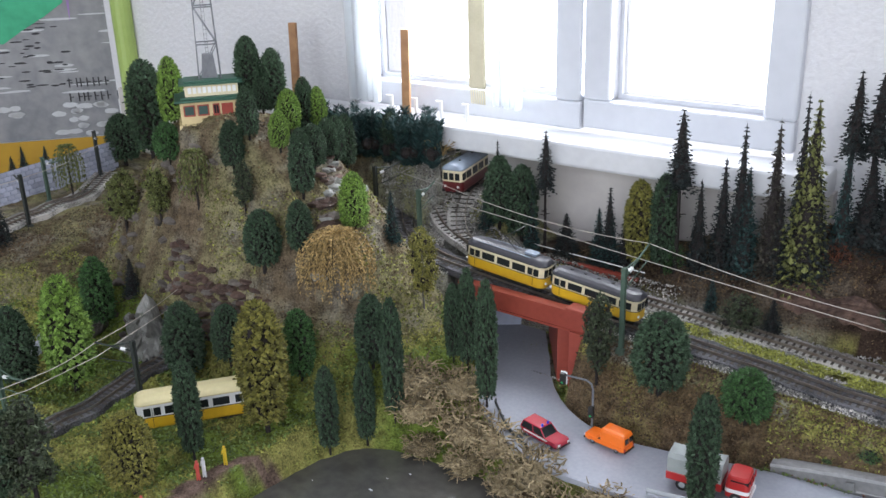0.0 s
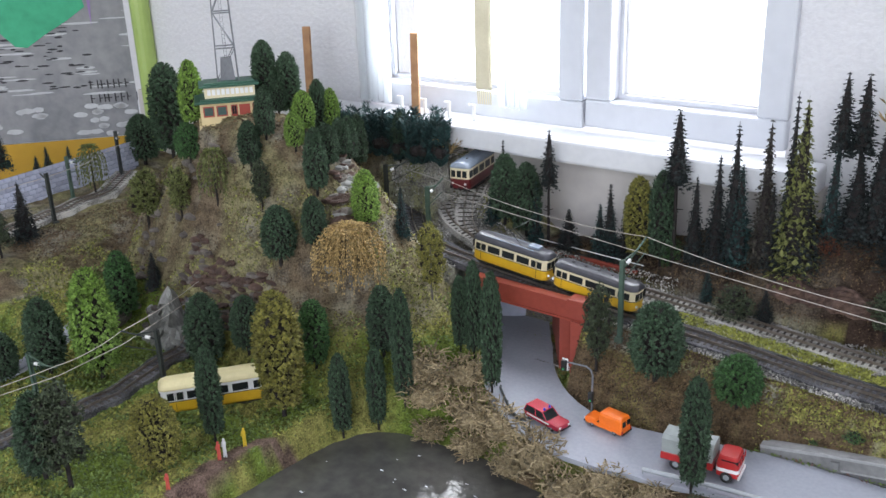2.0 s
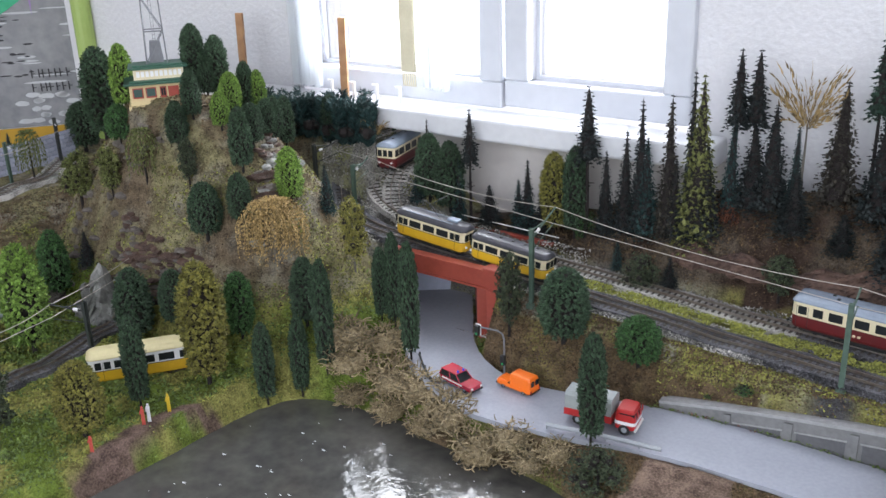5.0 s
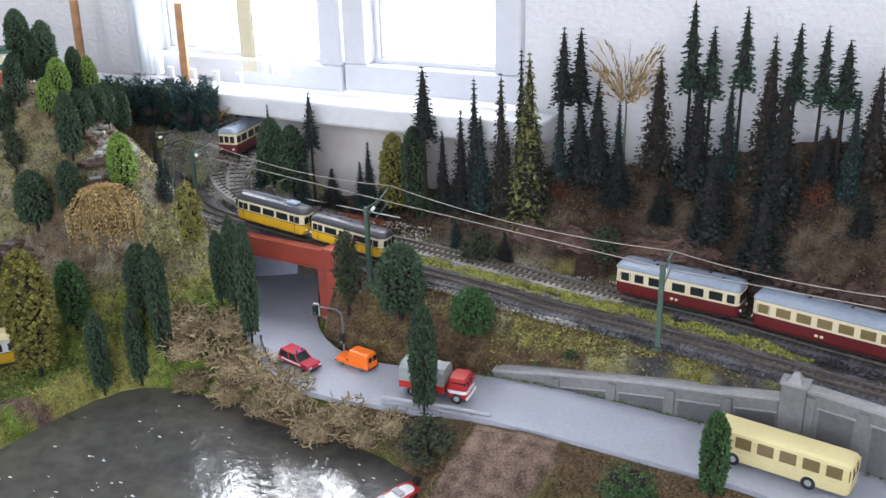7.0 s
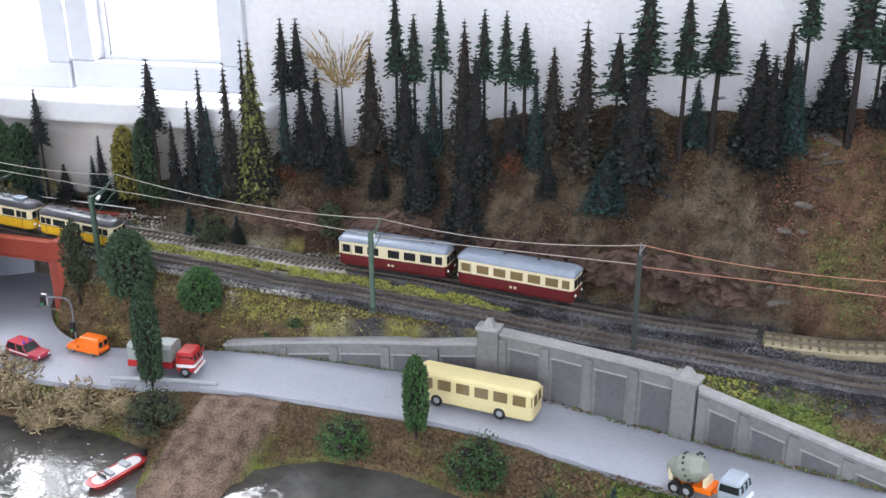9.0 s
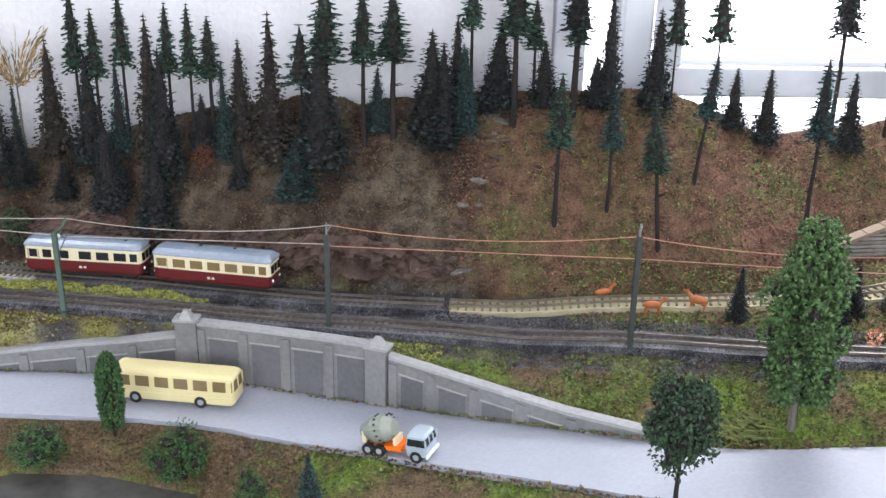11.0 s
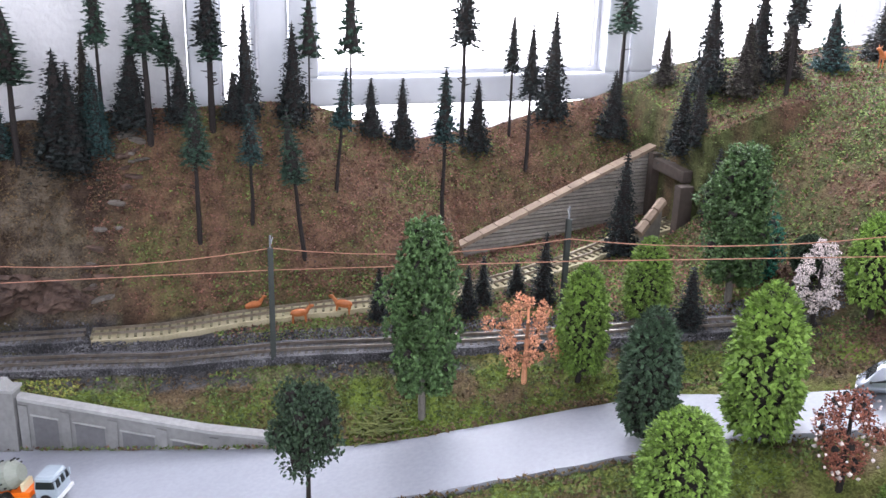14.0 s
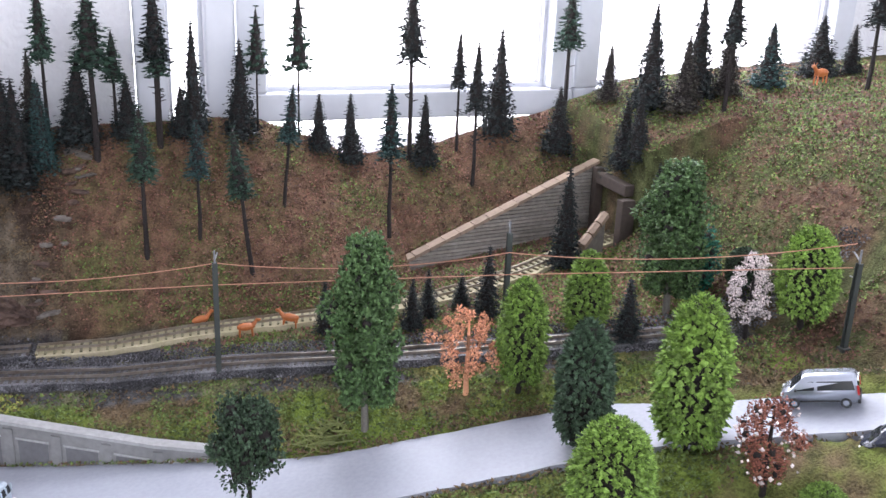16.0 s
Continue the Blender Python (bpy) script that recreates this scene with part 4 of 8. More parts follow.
def dome_crown(seed, ratio, z0=0.165, n=900, leaf=0.025, shape=(0.34, 2.2), sag=-0.25, gaps=0.0, base=0.80):
    """Egg-shaped crown of leaf tufts on radial twigs, with dark hollows between them; height 1."""
    f = Flakes(seed)
    H = 1 - z0
    low, high = shape

    def radius(t):
        if t > low:
            return ratio * math.sqrt(max(0.0, 1 - ((t - low) / (1 - low)) ** high))
        return ratio * (base + (1 - base) * ss(-0.05, low, t))
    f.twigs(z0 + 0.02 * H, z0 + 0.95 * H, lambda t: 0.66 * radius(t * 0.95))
    for k in range(n):
        t = ((k + f.r.random()) / n) ** 0.94
        a = k * 2.39996 + f.r.uniform(-0.2, 0.2)
        bulge = noise.noise(Vector((math.cos(a) * 2.6, math.sin(a) * 2.6, t * 8 + seed)))
        rad = radius(t) * (1 + 0.09 * bulge) * f.r.uniform(0.84, 1.0) - leaf * 0.5
        if gaps and bulge < -0.2:
            rad *= 0.86
        rad = max(0.0, rad)
        up = sag + 2.6 * max(0, t - 0.55) + f.r.uniform(-0.2, 0.2)
        out = Vector((math.cos(a), math.sin(a), up)).normalized()
        p = Vector((rad * math.cos(a), rad * math.sin(a), z0 + H * t * 0.975))
        f.puff(p - out * leaf * 0.5, out, leaf * f.r.uniform(0.75, 1.05), 1.1)
        for _ in range(5):
            e = Vector((f.r.uniform(-1, 1), f.r.uniform(-1, 1), f.r.uniform(-1, 1)))
            f.leaf(p + e * leaf * 0.6, out + e * 0.7, leaf * f.r.uniform(0.75, 1.2), 0.62)
    return f


def fir_crown(seed, ratio, z0=0.04, layers=31, per=19, leaf=0.034, droop=-0.42, power=0.85, sparse=0.0, flare=1.32):
    """Conical crown of short drooping needle branches in close tiers; height 1."""
    f = Flakes(seed)
    H = 1 - z0
    f.twigs(z0 + 0.01, z0 + 0.97 * H, lambda t: 0.004 + 0.62 * ratio * (1 - t) ** power, 9, 12)
    for k in range(int(layers * 6)):
        t = f.r.random() ** 1.35
        a = k * 2.39996
        rad = ratio * ((1 - t) ** power) * f.r.uniform(0.5, 0.75)
        d = Vector((math.cos(a), math.sin(a), -0.3))
        f.puff(Vector((rad * d.x, rad * d.y, z0 + H * t * 0.95)), d.normalized(), (0.008 + ratio * 0.075) * (1.15 - 0.75 * t), 0.8)
    for k in range(layers):
        t = k / (layers - 1)
        R = ratio * ((1 - t) ** power) * f.r.uniform(0.86, 1.1) + 0.006
        z = z0 + H * (t * 0.975 + f.r.uniform(-0.4, 0.4) / layers * 0.7)
        m = max(4, int(per * (1 - 0.66 * t)))
        for j in range(m):
            if f.r.random() < sparse:
                continue
            a = 6.283 * (j + f.r.uniform(-0.35, 0.35)) / m + k * 0.7
            d = Vector((math.cos(a), math.sin(a), droop * f.r.uniform(0.5, 1.5)))
            L = R * f.r.uniform(0.74, 1.12)
            q = 3 if t < 0.6 else 2
            side = Vector((-d.y, d.x, 0))
            for i in range(1, q + 1):
                p = Vector((0, 0, z)) + d * L * (i - 0.05) / (q + 0.25)
                size = leaf * (1.15 - 0.4 * t) * f.r.uniform(0.75, 1.25)
                f.leaf(p, d + Vector((0, 0, 0.25)), size, 0.42)
                f.leaf(p, d * 0.7 + side * 0.8, size * 0.8, 0.4)
                f.leaf(p, d * 0.7 - side * 0.8, size * 0.8, 0.4)
    f.leaf(Vector((0, 0, 0.965)), Vector((0, 0, 1)), 0.045, 0.22)
    for v in f.v:
        v.x, v.y = v.x * flare, v.y * flare
    return f


def loose_crown(seed, ratio, z0=0.2, clumps=16, n=70, leaf=0.045, hang=0.0, puff=0.36, core=0.6, spread=(0.35, 0.85)):
    """Open crown of crumbly leaf clumps of different sizes, with gaps."""
    f = Flakes(seed)
    for c in range(clumps):
        t = (c + 0.5) / clumps
        a = c * 2.4 + f.r.uniform(-0.4, 0.4)
        rr = ratio * (math.sin(math.pi * (0.12 + 0.83 * t)) ** 0.7) * f.r.uniform(*spread)
        cen = Vector((rr * math.cos(a), rr * math.sin(a), z0 + (1 - z0) * (0.08 + 0.84 * t)))
        R = ratio * puff * f.r.uniform(0.75, 1.3)
        if core:
            f.twig_shade_knot(cen, R * core * 0.55)
        for i in range(n):
            d = Vector((f.r.gauss(0, 1), f.r.gauss(0, 1), f.r.gauss(0, 1))).normalized()
            p = cen + d * R * f.r.uniform(0.5, 1.0)
            if i % 2 == 0:
                f.puff(p, d, leaf * f.r.uniform(0.3, 0.5), 0.9)
            e = Vector((f.r.uniform(-1, 1), f.r.uniform(-1, 1), f.r.uniform(-1, 1)))
            f.leaf(p, d * 0.6 + e * 0.8 + Vector((0, 0, -hang)), leaf * f.r.uniform(0.5, 0.95), 0.7)
    return f


def strand_crown(seed, ratio, strands=75, steps=16, leaf=0.045, top=0.95, fall=0.8):
    """Weeping crown of hanging strands."""
    f = Flakes(seed)
    for k in range(strands):
        a = k * 2.4 + f.r.uniform(-0.3, 0.3)
        reach = ratio * f.r.uniform(0.35, 1.05)
        end = f.r.uniform(0.6, 1.0) * fall
        last = None
        for i in range(steps):
            t = i / (steps - 1)
            z = top + 0.05 * math.sin(math.pi * min(1, t * 2.2)) - end * max(0, t - 0.22) ** 1.35 * 1.35
            p = Vector((math.cos(a) * reach * math.sin(min(1.35, t * 1.9)), math.sin(a) * reach * math.sin(min(1.35, t * 1.9)), z))
            if last is not None:
                d = p - last
                f.leaf(p, d + Vector((f.r.uniform(-0.3, 0.3), f.r.uniform(-0.3, 0.3), 0)) * d.length, leaf, 0.4)
                f.leaf(p, d + Vector((f.r.uniform(-1, 1), f.r.uniform(-1, 1), 0)) * d.length, leaf * 0.8, 0.4)
            last = p
    return f


def lichen_crown():
    """A low tangle of thin curling twigs."""
    f = Flakes(103)
    for k in range(300):
        a = f.r.uniform(0, 6.283)
        r0 = 0.5 * math.sqrt(f.r.random())
        p = Vector((r0 * math.cos(a), r0 * math.sin(a), f.r.uniform(0.0, 0.75) * (1 - r0 * r0)))
        d = Vector((f.r.gauss(0, 1) + p.x * 2, f.r.gauss(0, 1) + p.y * 2, f.r.uniform(0, 1.4))).normalized()
        w = 0.024
        ring = None
        for _ in range(5):
            n = d.orthogonal().normalized()
            m = d.cross(n)
            b = len(f.v)
            f.v += [p + (n * math.cos(q) + m * math.sin(q)) * w for q in (0, 2.09, 4.19)]
            if ring is not None:
                f.f += [(ring + i, ring + (i + 1) % 3, b + (i + 1) % 3, b + i) for i in range(3)]
            ring = b
            p = p + d * 0.07
            d = (d + Vector((f.r.gauss(0, 0.7), f.r.gauss(0, 0.7), f.r.gauss(0, 0.6)))).normalized()
            w *= 0.84
    f.blob(Vector((0, 0, 0.2)), 0.40, 0.28, 9, 6)
    return f


def garland_crown():
    """Upright bushy evergreen fronds in a row."""
    f = Flakes(106)
    for k in range(9):
        base = Vector((f.r.uniform(-0.3, 0.3), f.r.uniform(-0.18, 0.18), 0))
        lean = Vector((f.r.uniform(-0.25, 0.25), f.r.uniform(-0.2, 0.2), 1)).normalized()
        L = f.r.uniform(0.7, 1.0)
        f.twig_shade_knot(base + Vector((0, 0, 0.25)), 0.12)
        for j in range(170):
            t = j / 169
            a = j * 2.4
            out = Vector((math.cos(a), math.sin(a), 0.75))
            f.leaf(base + lean * L * t + Vector((math.cos(a), math.sin(a), 0)) * 0.03, out, 0.13 * f.r.uniform(0.7, 1.2) * (1.2 - 0.45 * t), 0.3)
    return f


KINDS = {}
SHAPES = {"column": 0.15, "tall": 0.22, "dome": 0.30, "round": 0.40}


def tree_kind(key, name, crown, crown_mat, trunk, trunk_mat, label, category):
    """One tree, height 1 m as a pattern, kept to be copied; it is itself moved to its first place."""
    root = empty(name, None, label=label, category=category)
    part("trunk", trunk, trunk_mat, root)
    data_ob("crown", crown.v, crown.f, crown_mat, root)
    # bark-coloured core: twig colour that also paints the shade between the leaves
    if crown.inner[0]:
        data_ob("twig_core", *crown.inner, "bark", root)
    KINDS[key] = [root, False]


def place_tree(key, x, y, h, wide=1.0, turn=None, lean=(0, 0), z=None, sink=0.0):
    shape, _, leaves = key.partition("_")
    if shape in SHAPES and "dome_" + leaves in KINDS:
        # the pattern whose proportions come nearest
        girth = SHAPES[shape] * wide
        shape = min(SHAPES, key=lambda q: abs(math.log(SHAPES[q] / girth)))
        key, wide = shape + "_" + leaves, girth / SHAPES[shape]
    root, used = KINDS[key]
    turn = rng.uniform(0, 360) if turn is None else turn
    m = pose(x, y, (zg(x, y) if z is None else z) - 0.001 - sink, lean[0], lean[1], turn) @ Matrix.Diagonal((h * wide, h * wide, h, 1))
    if not used:
        root.matrix_world = m
        KINDS[key][1] = True
        return root
    made = {}
    for o in (root, *root.children_recursive):
        made[o] = o.copy()
        scene.collection.objects.link(made[o])
        made[o].parent = made.get(o.parent, o.parent)
        made[o].matrix_parent_inverse = o.matrix_parent_inverse
    made[root].matrix_basis = m
    return made[root]


T_ = trunk_mesh
for k, (mt, word) in enumerate((("dark_green", "dark green"), ("mid_green", "mid-green"), ("lime", "bright lime-green"), ("olive", "olive-yellow"))):
    tree_kind("dome_" + mt, "broadleaf_tree", dome_crown(20 + k, 0.30), mt, T_("t", 0.75, 0.03, "bark", k), "bark", f"{word} egg-shaped model broadleaf tree with scaly leaves", "tree")
    tree_kind("round_" + mt, "broadleaf_tree", dome_crown(30 + k, 0.40, z0=0.2, n=700, leaf=0.038), mt, T_("t", 0.75, 0.03, "bark", k), "bark", f"{word} rounded model broadleaf tree on short trunk", "tree")
    tree_kind("column_" + mt, "columnar_tree", dome_crown(40 + k, 0.175, z0=0.13, n=560, leaf=0.024, shape=(0.45, 2.4), sag=0.1), mt, T_("t", 0.8, 0.016, "bark", k), "bark", f"{word} slender columnar model tree", "tree")
    tree_kind("tall_" + mt, "broadleaf_tree", dome_crown(50 + k, 0.22, z0=0.13, n=660, leaf=0.026, shape=(0.3, 2.3), gaps=1.0), mt, T_("t", 0.8, 0.022, "bark", k), "bark", f"{word} tall model broadleaf tree with dense crown", "tree")
for k, (mt, word) in enumerate((("fir", "dark green"), ("fir_teal", "blue-green"), ("fir_brown", "brownish"), ("fir_yellow", "pale yellow-green"))):
    tree_kind("spruce_" + mt, "spruce", fir_crown(60 + k, 0.24), mt, T_("t", 0.9, 0.016, "bark", k), "bark", f"{word} conical model spruce with drooping branches", "conifer")
    tree_kind("slim_" + mt, "spruce", fir_crown(70 + k, 0.16, layers=30, per=15, leaf=0.032), mt, T_("t", 0.9, 0.014, "bark", k), "bark", f"{word} slim model spruce", "conifer")
for k, (mt, word) in enumerate((("pine_green", "green"), ("fir", "dark green"), ("fir_teal", "blue-green"))):
    tree_kind("pine_" + mt, "tall_pine", fir_crown(80 + k, 0.10, z0=0.55, layers=18, per=13, leaf=0.030, droop=-0.3, power=0.7, sparse=0.08, flare=1.22), mt, T_("t", 0.95, 0.019, "bark", k, stubs=18, stub_from=0.2), "bark",
              f"tall model pine with bare dark trunk and {word} top", "conifer")
tree_kind("airy_pine", "tall_pine", fir_crown(90, 0.13, z0=0.5, layers=9, per=9, leaf=0.042, droop=-0.12, power=0.8, sparse=0.2), "pine_green", T_("t", 0.97, 0.012, "bark", 5, stubs=14), "bark", "sparse dark green model pine with layered branches", "conifer")
tree_kind("feather", "foam_tree", loose_crown(91, 0.28, clumps=22, n=110, leaf=0.04), "feather", T_("t", 0.8, 0.02, "bark", 6, stubs=8), "bark", "loose yellow-green foam-leaved model tree", "tree")
tree_kind("dull", "foam_tree", loose_crown(92, 0.25, clumps=24, n=110, leaf=0.036), "dull", T_("t", 0.8, 0.02, "bark", 7, stubs=8), "bark", "loose dull green foam-leaved model tree", "tree")
tree_kind("yellow_loose", "foam_tree", loose_crown(93, 0.28, clumps=24, n=110, leaf=0.036), "olive", T_("t", 0.8, 0.018, "bark_grey", 8, stubs=8), "bark_grey", "loose yellow-green model tree on thin grey trunk", "tree")
tree_kind("poplar", "tall_deciduous_tree", loose_crown(94, 0.18, z0=0.08, clumps=58, n=150, leaf=0.027, puff=0.40, core=0.5, spread=(0.4, 0.95)), "poplar", T_("t", 0.9, 0.018, "bark_grey", 9), "bark_grey", "tall feathery mid-green model deciduous tree", "tree")
tree_kind("lumpy", "broadleaf_tree", loose_crown(95, 0.36, z0=0.45, clumps=12, n=300, leaf=0.042, puff=0.46, core=0.9), "dark_green", T_("t", 0.75, 0.022, "bark", 10), "bark", "lumpy dark green model tree with clumped crown", "tree")
tree_kind("salmon", "ornamental_tree", loose_crown(96, 0.44, z0=0.16, clumps=30, n=70, leaf=0.034, puff=0.17, core=0.3, spread=(0.25, 1.0)), "salmon", T_("t", 0.85, 0.03, "bark_grey", 11, stubs=16), "salmon", "salmon-pink model tree with brittle twiggy crown", "tree")
tree_kind("blossom", "blossom_tree", loose_crown(97, 0.30, z0=0.2, clumps=40, n=70, leaf=0.024, puff=0.2, core=0.3), "blossom", T_("t", 0.85, 0.024, "bark", 12, stubs=14), "bark", "model tree in white blossom on dark twigs", "tree")
tree_kind("autumn", "ornamental_tree", loose_crown(98, 0.30, z0=0.15, clumps=36, n=80, leaf=0.026, puff=0.25), "autumn", T_("t", 0.85, 0.026, "bark", 13, stubs=14), "bark", "rust-red autumn model tree with pale specks", "tree")
specks = Flakes(120)
for k in range(70):
    a, t = k * 2.4, specks.r.uniform(0.1, 0.9)
    rad = 0.29 * math.sin(math.pi * (0.12 + 0.83 * t)) ** 0.7 * specks.r.uniform(0.75, 1.05)
    specks.puff(Vector((rad * math.cos(a), rad * math.sin(a), 0.15 + 0.85 * t)), Vector((math.cos(a), math.sin(a), 0.3)), 0.02 * specks.r.uniform(0.6, 1.2), 0.9)
blossoms = data_ob("blossom", specks.v, specks.f, "blossom", KINDS["autumn"][0])
blossoms["kind"] = "stuff"
tree_kind("teal_bush", "shrub", loose_crown(99, 0.34, z0=0.0, clumps=16, n=90, leaf=0.06, puff=0.45), "teal_bush", T_("t", 0.7, 0.02, "bark", 14), "bark", "dense teal-green foam shrub", "shrub")
tree_kind("green_bush", "shrub", loose_crown(100, 0.55, z0=0.0, clumps=18, n=110, leaf=0.055, puff=0.45), "dull", T_("t", 0.6, 0.03, "bark", 15), "bark", "low dull green foam shrub", "shrub")
tree_kind("bright_bush", "shrub", loose_crown(101, 0.6, z0=0.0, clumps=18, n=110, leaf=0.055, puff=0.45), "mid_green", T_("t", 0.6, 0.03, "bark", 16), "bark", "low bright green foam shrub", "shrub")
tree_kind("rust_bush", "shrub", loose_crown(102, 0.9, z0=0.0, clumps=18, n=90, leaf=0.07, puff=0.4), "rust", T_("t", 0.6, 0.04, "bark", 17), "bark", "low rust-orange heap of leafy scrub", "shrub")
tree_kind("lichen", "lichen_shrub", lichen_crown(), "lichen", T_("t", 0.6, 0.03, "bark", 18), "bark", "tangled grey-brown lichen shrub", "shrub")
tree_kind("garland", "evergreen_shrub", garland_crown(), "fir_teal", T_("t", 0.6, 0.03, "bark", 22), "bark", "dense blue-green evergreen branches heaped along the sill", "shrub")
tree_kind("willow", "weeping_willow", strand_crown(104, 0.52, strands=260, fall=0.92), "straw", T_("t", 0.85, 0.03, "bark_grey", 19), "bark_grey", "straw-coloured weeping willow with long hanging strands", "tree")
tree_kind("weeping", "weeping_tree", strand_crown(105, 0.36, strands=60, steps=11, leaf=0.07, fall=0.75), "feather", T_("t", 0.9, 0.022, "bark", 20), "bark", "small olive-green weeping model tree", "tree")


def gold_crown():
    f = Flakes(5)
    for k in range(44):
        a, up = k * 2.4, f.r.uniform(0.25, 0.95)
        d = Vector((math.cos(a), math.sin(a), up))
        for s in range(9):
            t = 0.15 + 0.85 * s / 8
            p = Vector((0, 0, 0.5)) + d * t * 0.42 + Vector((0, 0, 0.03 * math.sin(3 * t)))
            f.leaf(p, d + Vector((f.r.uniform(-0.6, 0.6), f.r.uniform(-0.6, 0.6), f.r.uniform(-0.4, 0.4))), 0.075, 0.25)
    return f


tree_kind("gold", "bare_tree", gold_crown(), "gold", T_("t", 0.55, 0.022, "bark_grey", 21, stubs=4), "bark_grey", "bare golden-brown model tree with spreading twigs", "tree")

# ---------------------------------------------------------------- the trees in their places
# hill
for key, x, y, h, wide in (
    ("dome_dark_green", -1.243, 0.707, 0.132, 0.55),
    ("dome_lime", -1.196, 0.711, 0.092, 0.64),
    ("dome_dark_green", -1.596, 0.914, 0.092, 1.08),
    ("dome_mid_green", -1.158, 0.667, 0.053, 1.17),
    ("tall_dark_green", -1.11, 0.762, 0.094, 0.72),
    ("tall_dark_green", -1.086, 0.779, 0.086, 0.74),
    ("dome_dark_green", -1.092, 0.764, 0.048, 0.96),
    ("tall_dark_green", -1.043, 0.692, 0.064, 0.93),
    ("dome_lime", -1.028, 0.743, 0.055, 0.91),
    ("dome_lime", -1.006, 0.703, 0.049, 0.86),
    ("tall_dark_green", -1.034, 0.776, 0.074, 0.84),
    ("dome_lime", -1.021, 0.785, 0.073, 0.46),
    ("dome_dark_green", -0.977, 0.751, 0.050, 0.98),
    ("dome_dark_green", -1.004, 0.812, 0.072, 0.63),
    ("tall_dark_green", -1.051, 0.671, 0.059, 1.13),
    ("tall_dark_green", -0.964, 0.691, 0.082, 0.84),
    ("tall_dark_green", -0.947, 0.663, 0.064, 1.12),
    ("dome_dark_green", -0.984, 0.64, 0.074, 0.99),
):
    place_tree(key, x, y, h, wide)
for key, x, y, h, wide in (
    ("dome_lime", -0.912, 0.715, 0.071, 0.84),
    ("dome_dark_green", -1.027, 0.93, 0.064, 0.68),
    ("spruce_fir_teal", -0.896, 0.761, 0.065, 0.64),
):
    place_tree(key, x, y, h, wide)
# hill_loose
for key, x, y, h, wide in (
    ("weeping", -1.091, 0.646, 0.069, 0.88),
    ("dull", -1.022, 0.655, 0.063, 0.87),
    ("feather", -1.238, 0.648, 0.080, 1.17),
    ("feather", -1.153, 0.638, 0.069, 0.92),
    ("weeping", -1.526, 0.762, 0.084, 0.81),
    ("spruce_fir_teal", -1.801, 0.764, 0.086, 0.81),
    ("spruce_fir_teal", -1.693, 0.767, 0.042, 0.96),
    ("spruce_fir_teal", -1.673, 0.776, 0.058, 0.76),
    ("spruce_fir_teal", -1.662, 0.81, 0.054, 0.82),
    ("spruce_fir", -1.429, 0.581, 0.084, 0.88),
    ("dull", -1.398, 0.524, 0.075, 1.09),
    ("willow", -0.899, 0.667, 0.072, 1.21),
    ("yellow_loose", -0.832, 0.732, 0.096, 0.74),
):
    place_tree(key, x, y, h, wide)
# meadow
for key, x, y, h, wide in (
    ("dome_dark_green", -1.178, 0.44, 0.099, 0.78),
    ("dome_lime", -1.125, 0.473, 0.142, 0.66),
    ("dome_mid_green", -1.213, 0.574, 0.095, 0.73),
    ("spruce_fir", -1.185, 0.606, 0.049, 1.00),
    ("dome_dark_green", -1.208, 0.397, 0.068, 1.15),
    ("round_dark_green", -0.996, 0.316, 0.097, 0.60),
    ("dull", -0.967, 0.323, 0.116, 0.97),
    ("round_olive", -0.922, 0.393, 0.088, 0.74),
    ("column_dark_green", -0.919, 0.462, 0.113, 0.69),
    ("dome_dark_green", -1.038, 0.558, 0.095, 0.85),
    ("dome_dark_green", -0.997, 0.587, 0.076, 0.86),
    ("tall_olive", -0.892, 0.537, 0.151, 0.70),
    ("dome_mid_green", -0.907, 0.607, 0.087, 0.58),
    ("dome_dark_green", -0.84, 0.648, 0.088, 0.70),
    ("column_dark_green", -0.848, 0.58, 0.106, 0.68),
    ("column_dark_green", -0.826, 0.615, 0.106, 0.64),
    ("column_dark_green", -0.8, 0.632, 0.145, 0.50),
):
    place_tree(key, x, y, h, wide)
# bridge
for key, x, y, h, wide in (
    ("column_dark_green", -0.78, 0.714, 0.098, 0.59),
    ("column_dark_green", -0.766, 0.721, 0.126, 0.49),
    ("column_dark_green", -0.725, 0.695, 0.154, 0.47),
    ("dull", -0.625, 0.749, 0.105, 0.71),
    ("round_dark_green", -0.559, 0.755, 0.090, 0.83),
    ("round_mid_green", -0.472, 0.757, 0.058, 1.07),
    ("column_dark_green", -0.472, 0.645, 0.125, 0.67),
    ("slim_fir_teal", -0.563, 0.902, 0.040, 1.10),
    ("slim_fir", -0.493, 0.893, 0.045, 1.44),
    ("green_bush", -0.524, 0.884, 0.040, 1.08),
    ("dull", -0.37, 0.901, 0.056, 1.40),
):
    place_tree(key, x, y, h, wide)
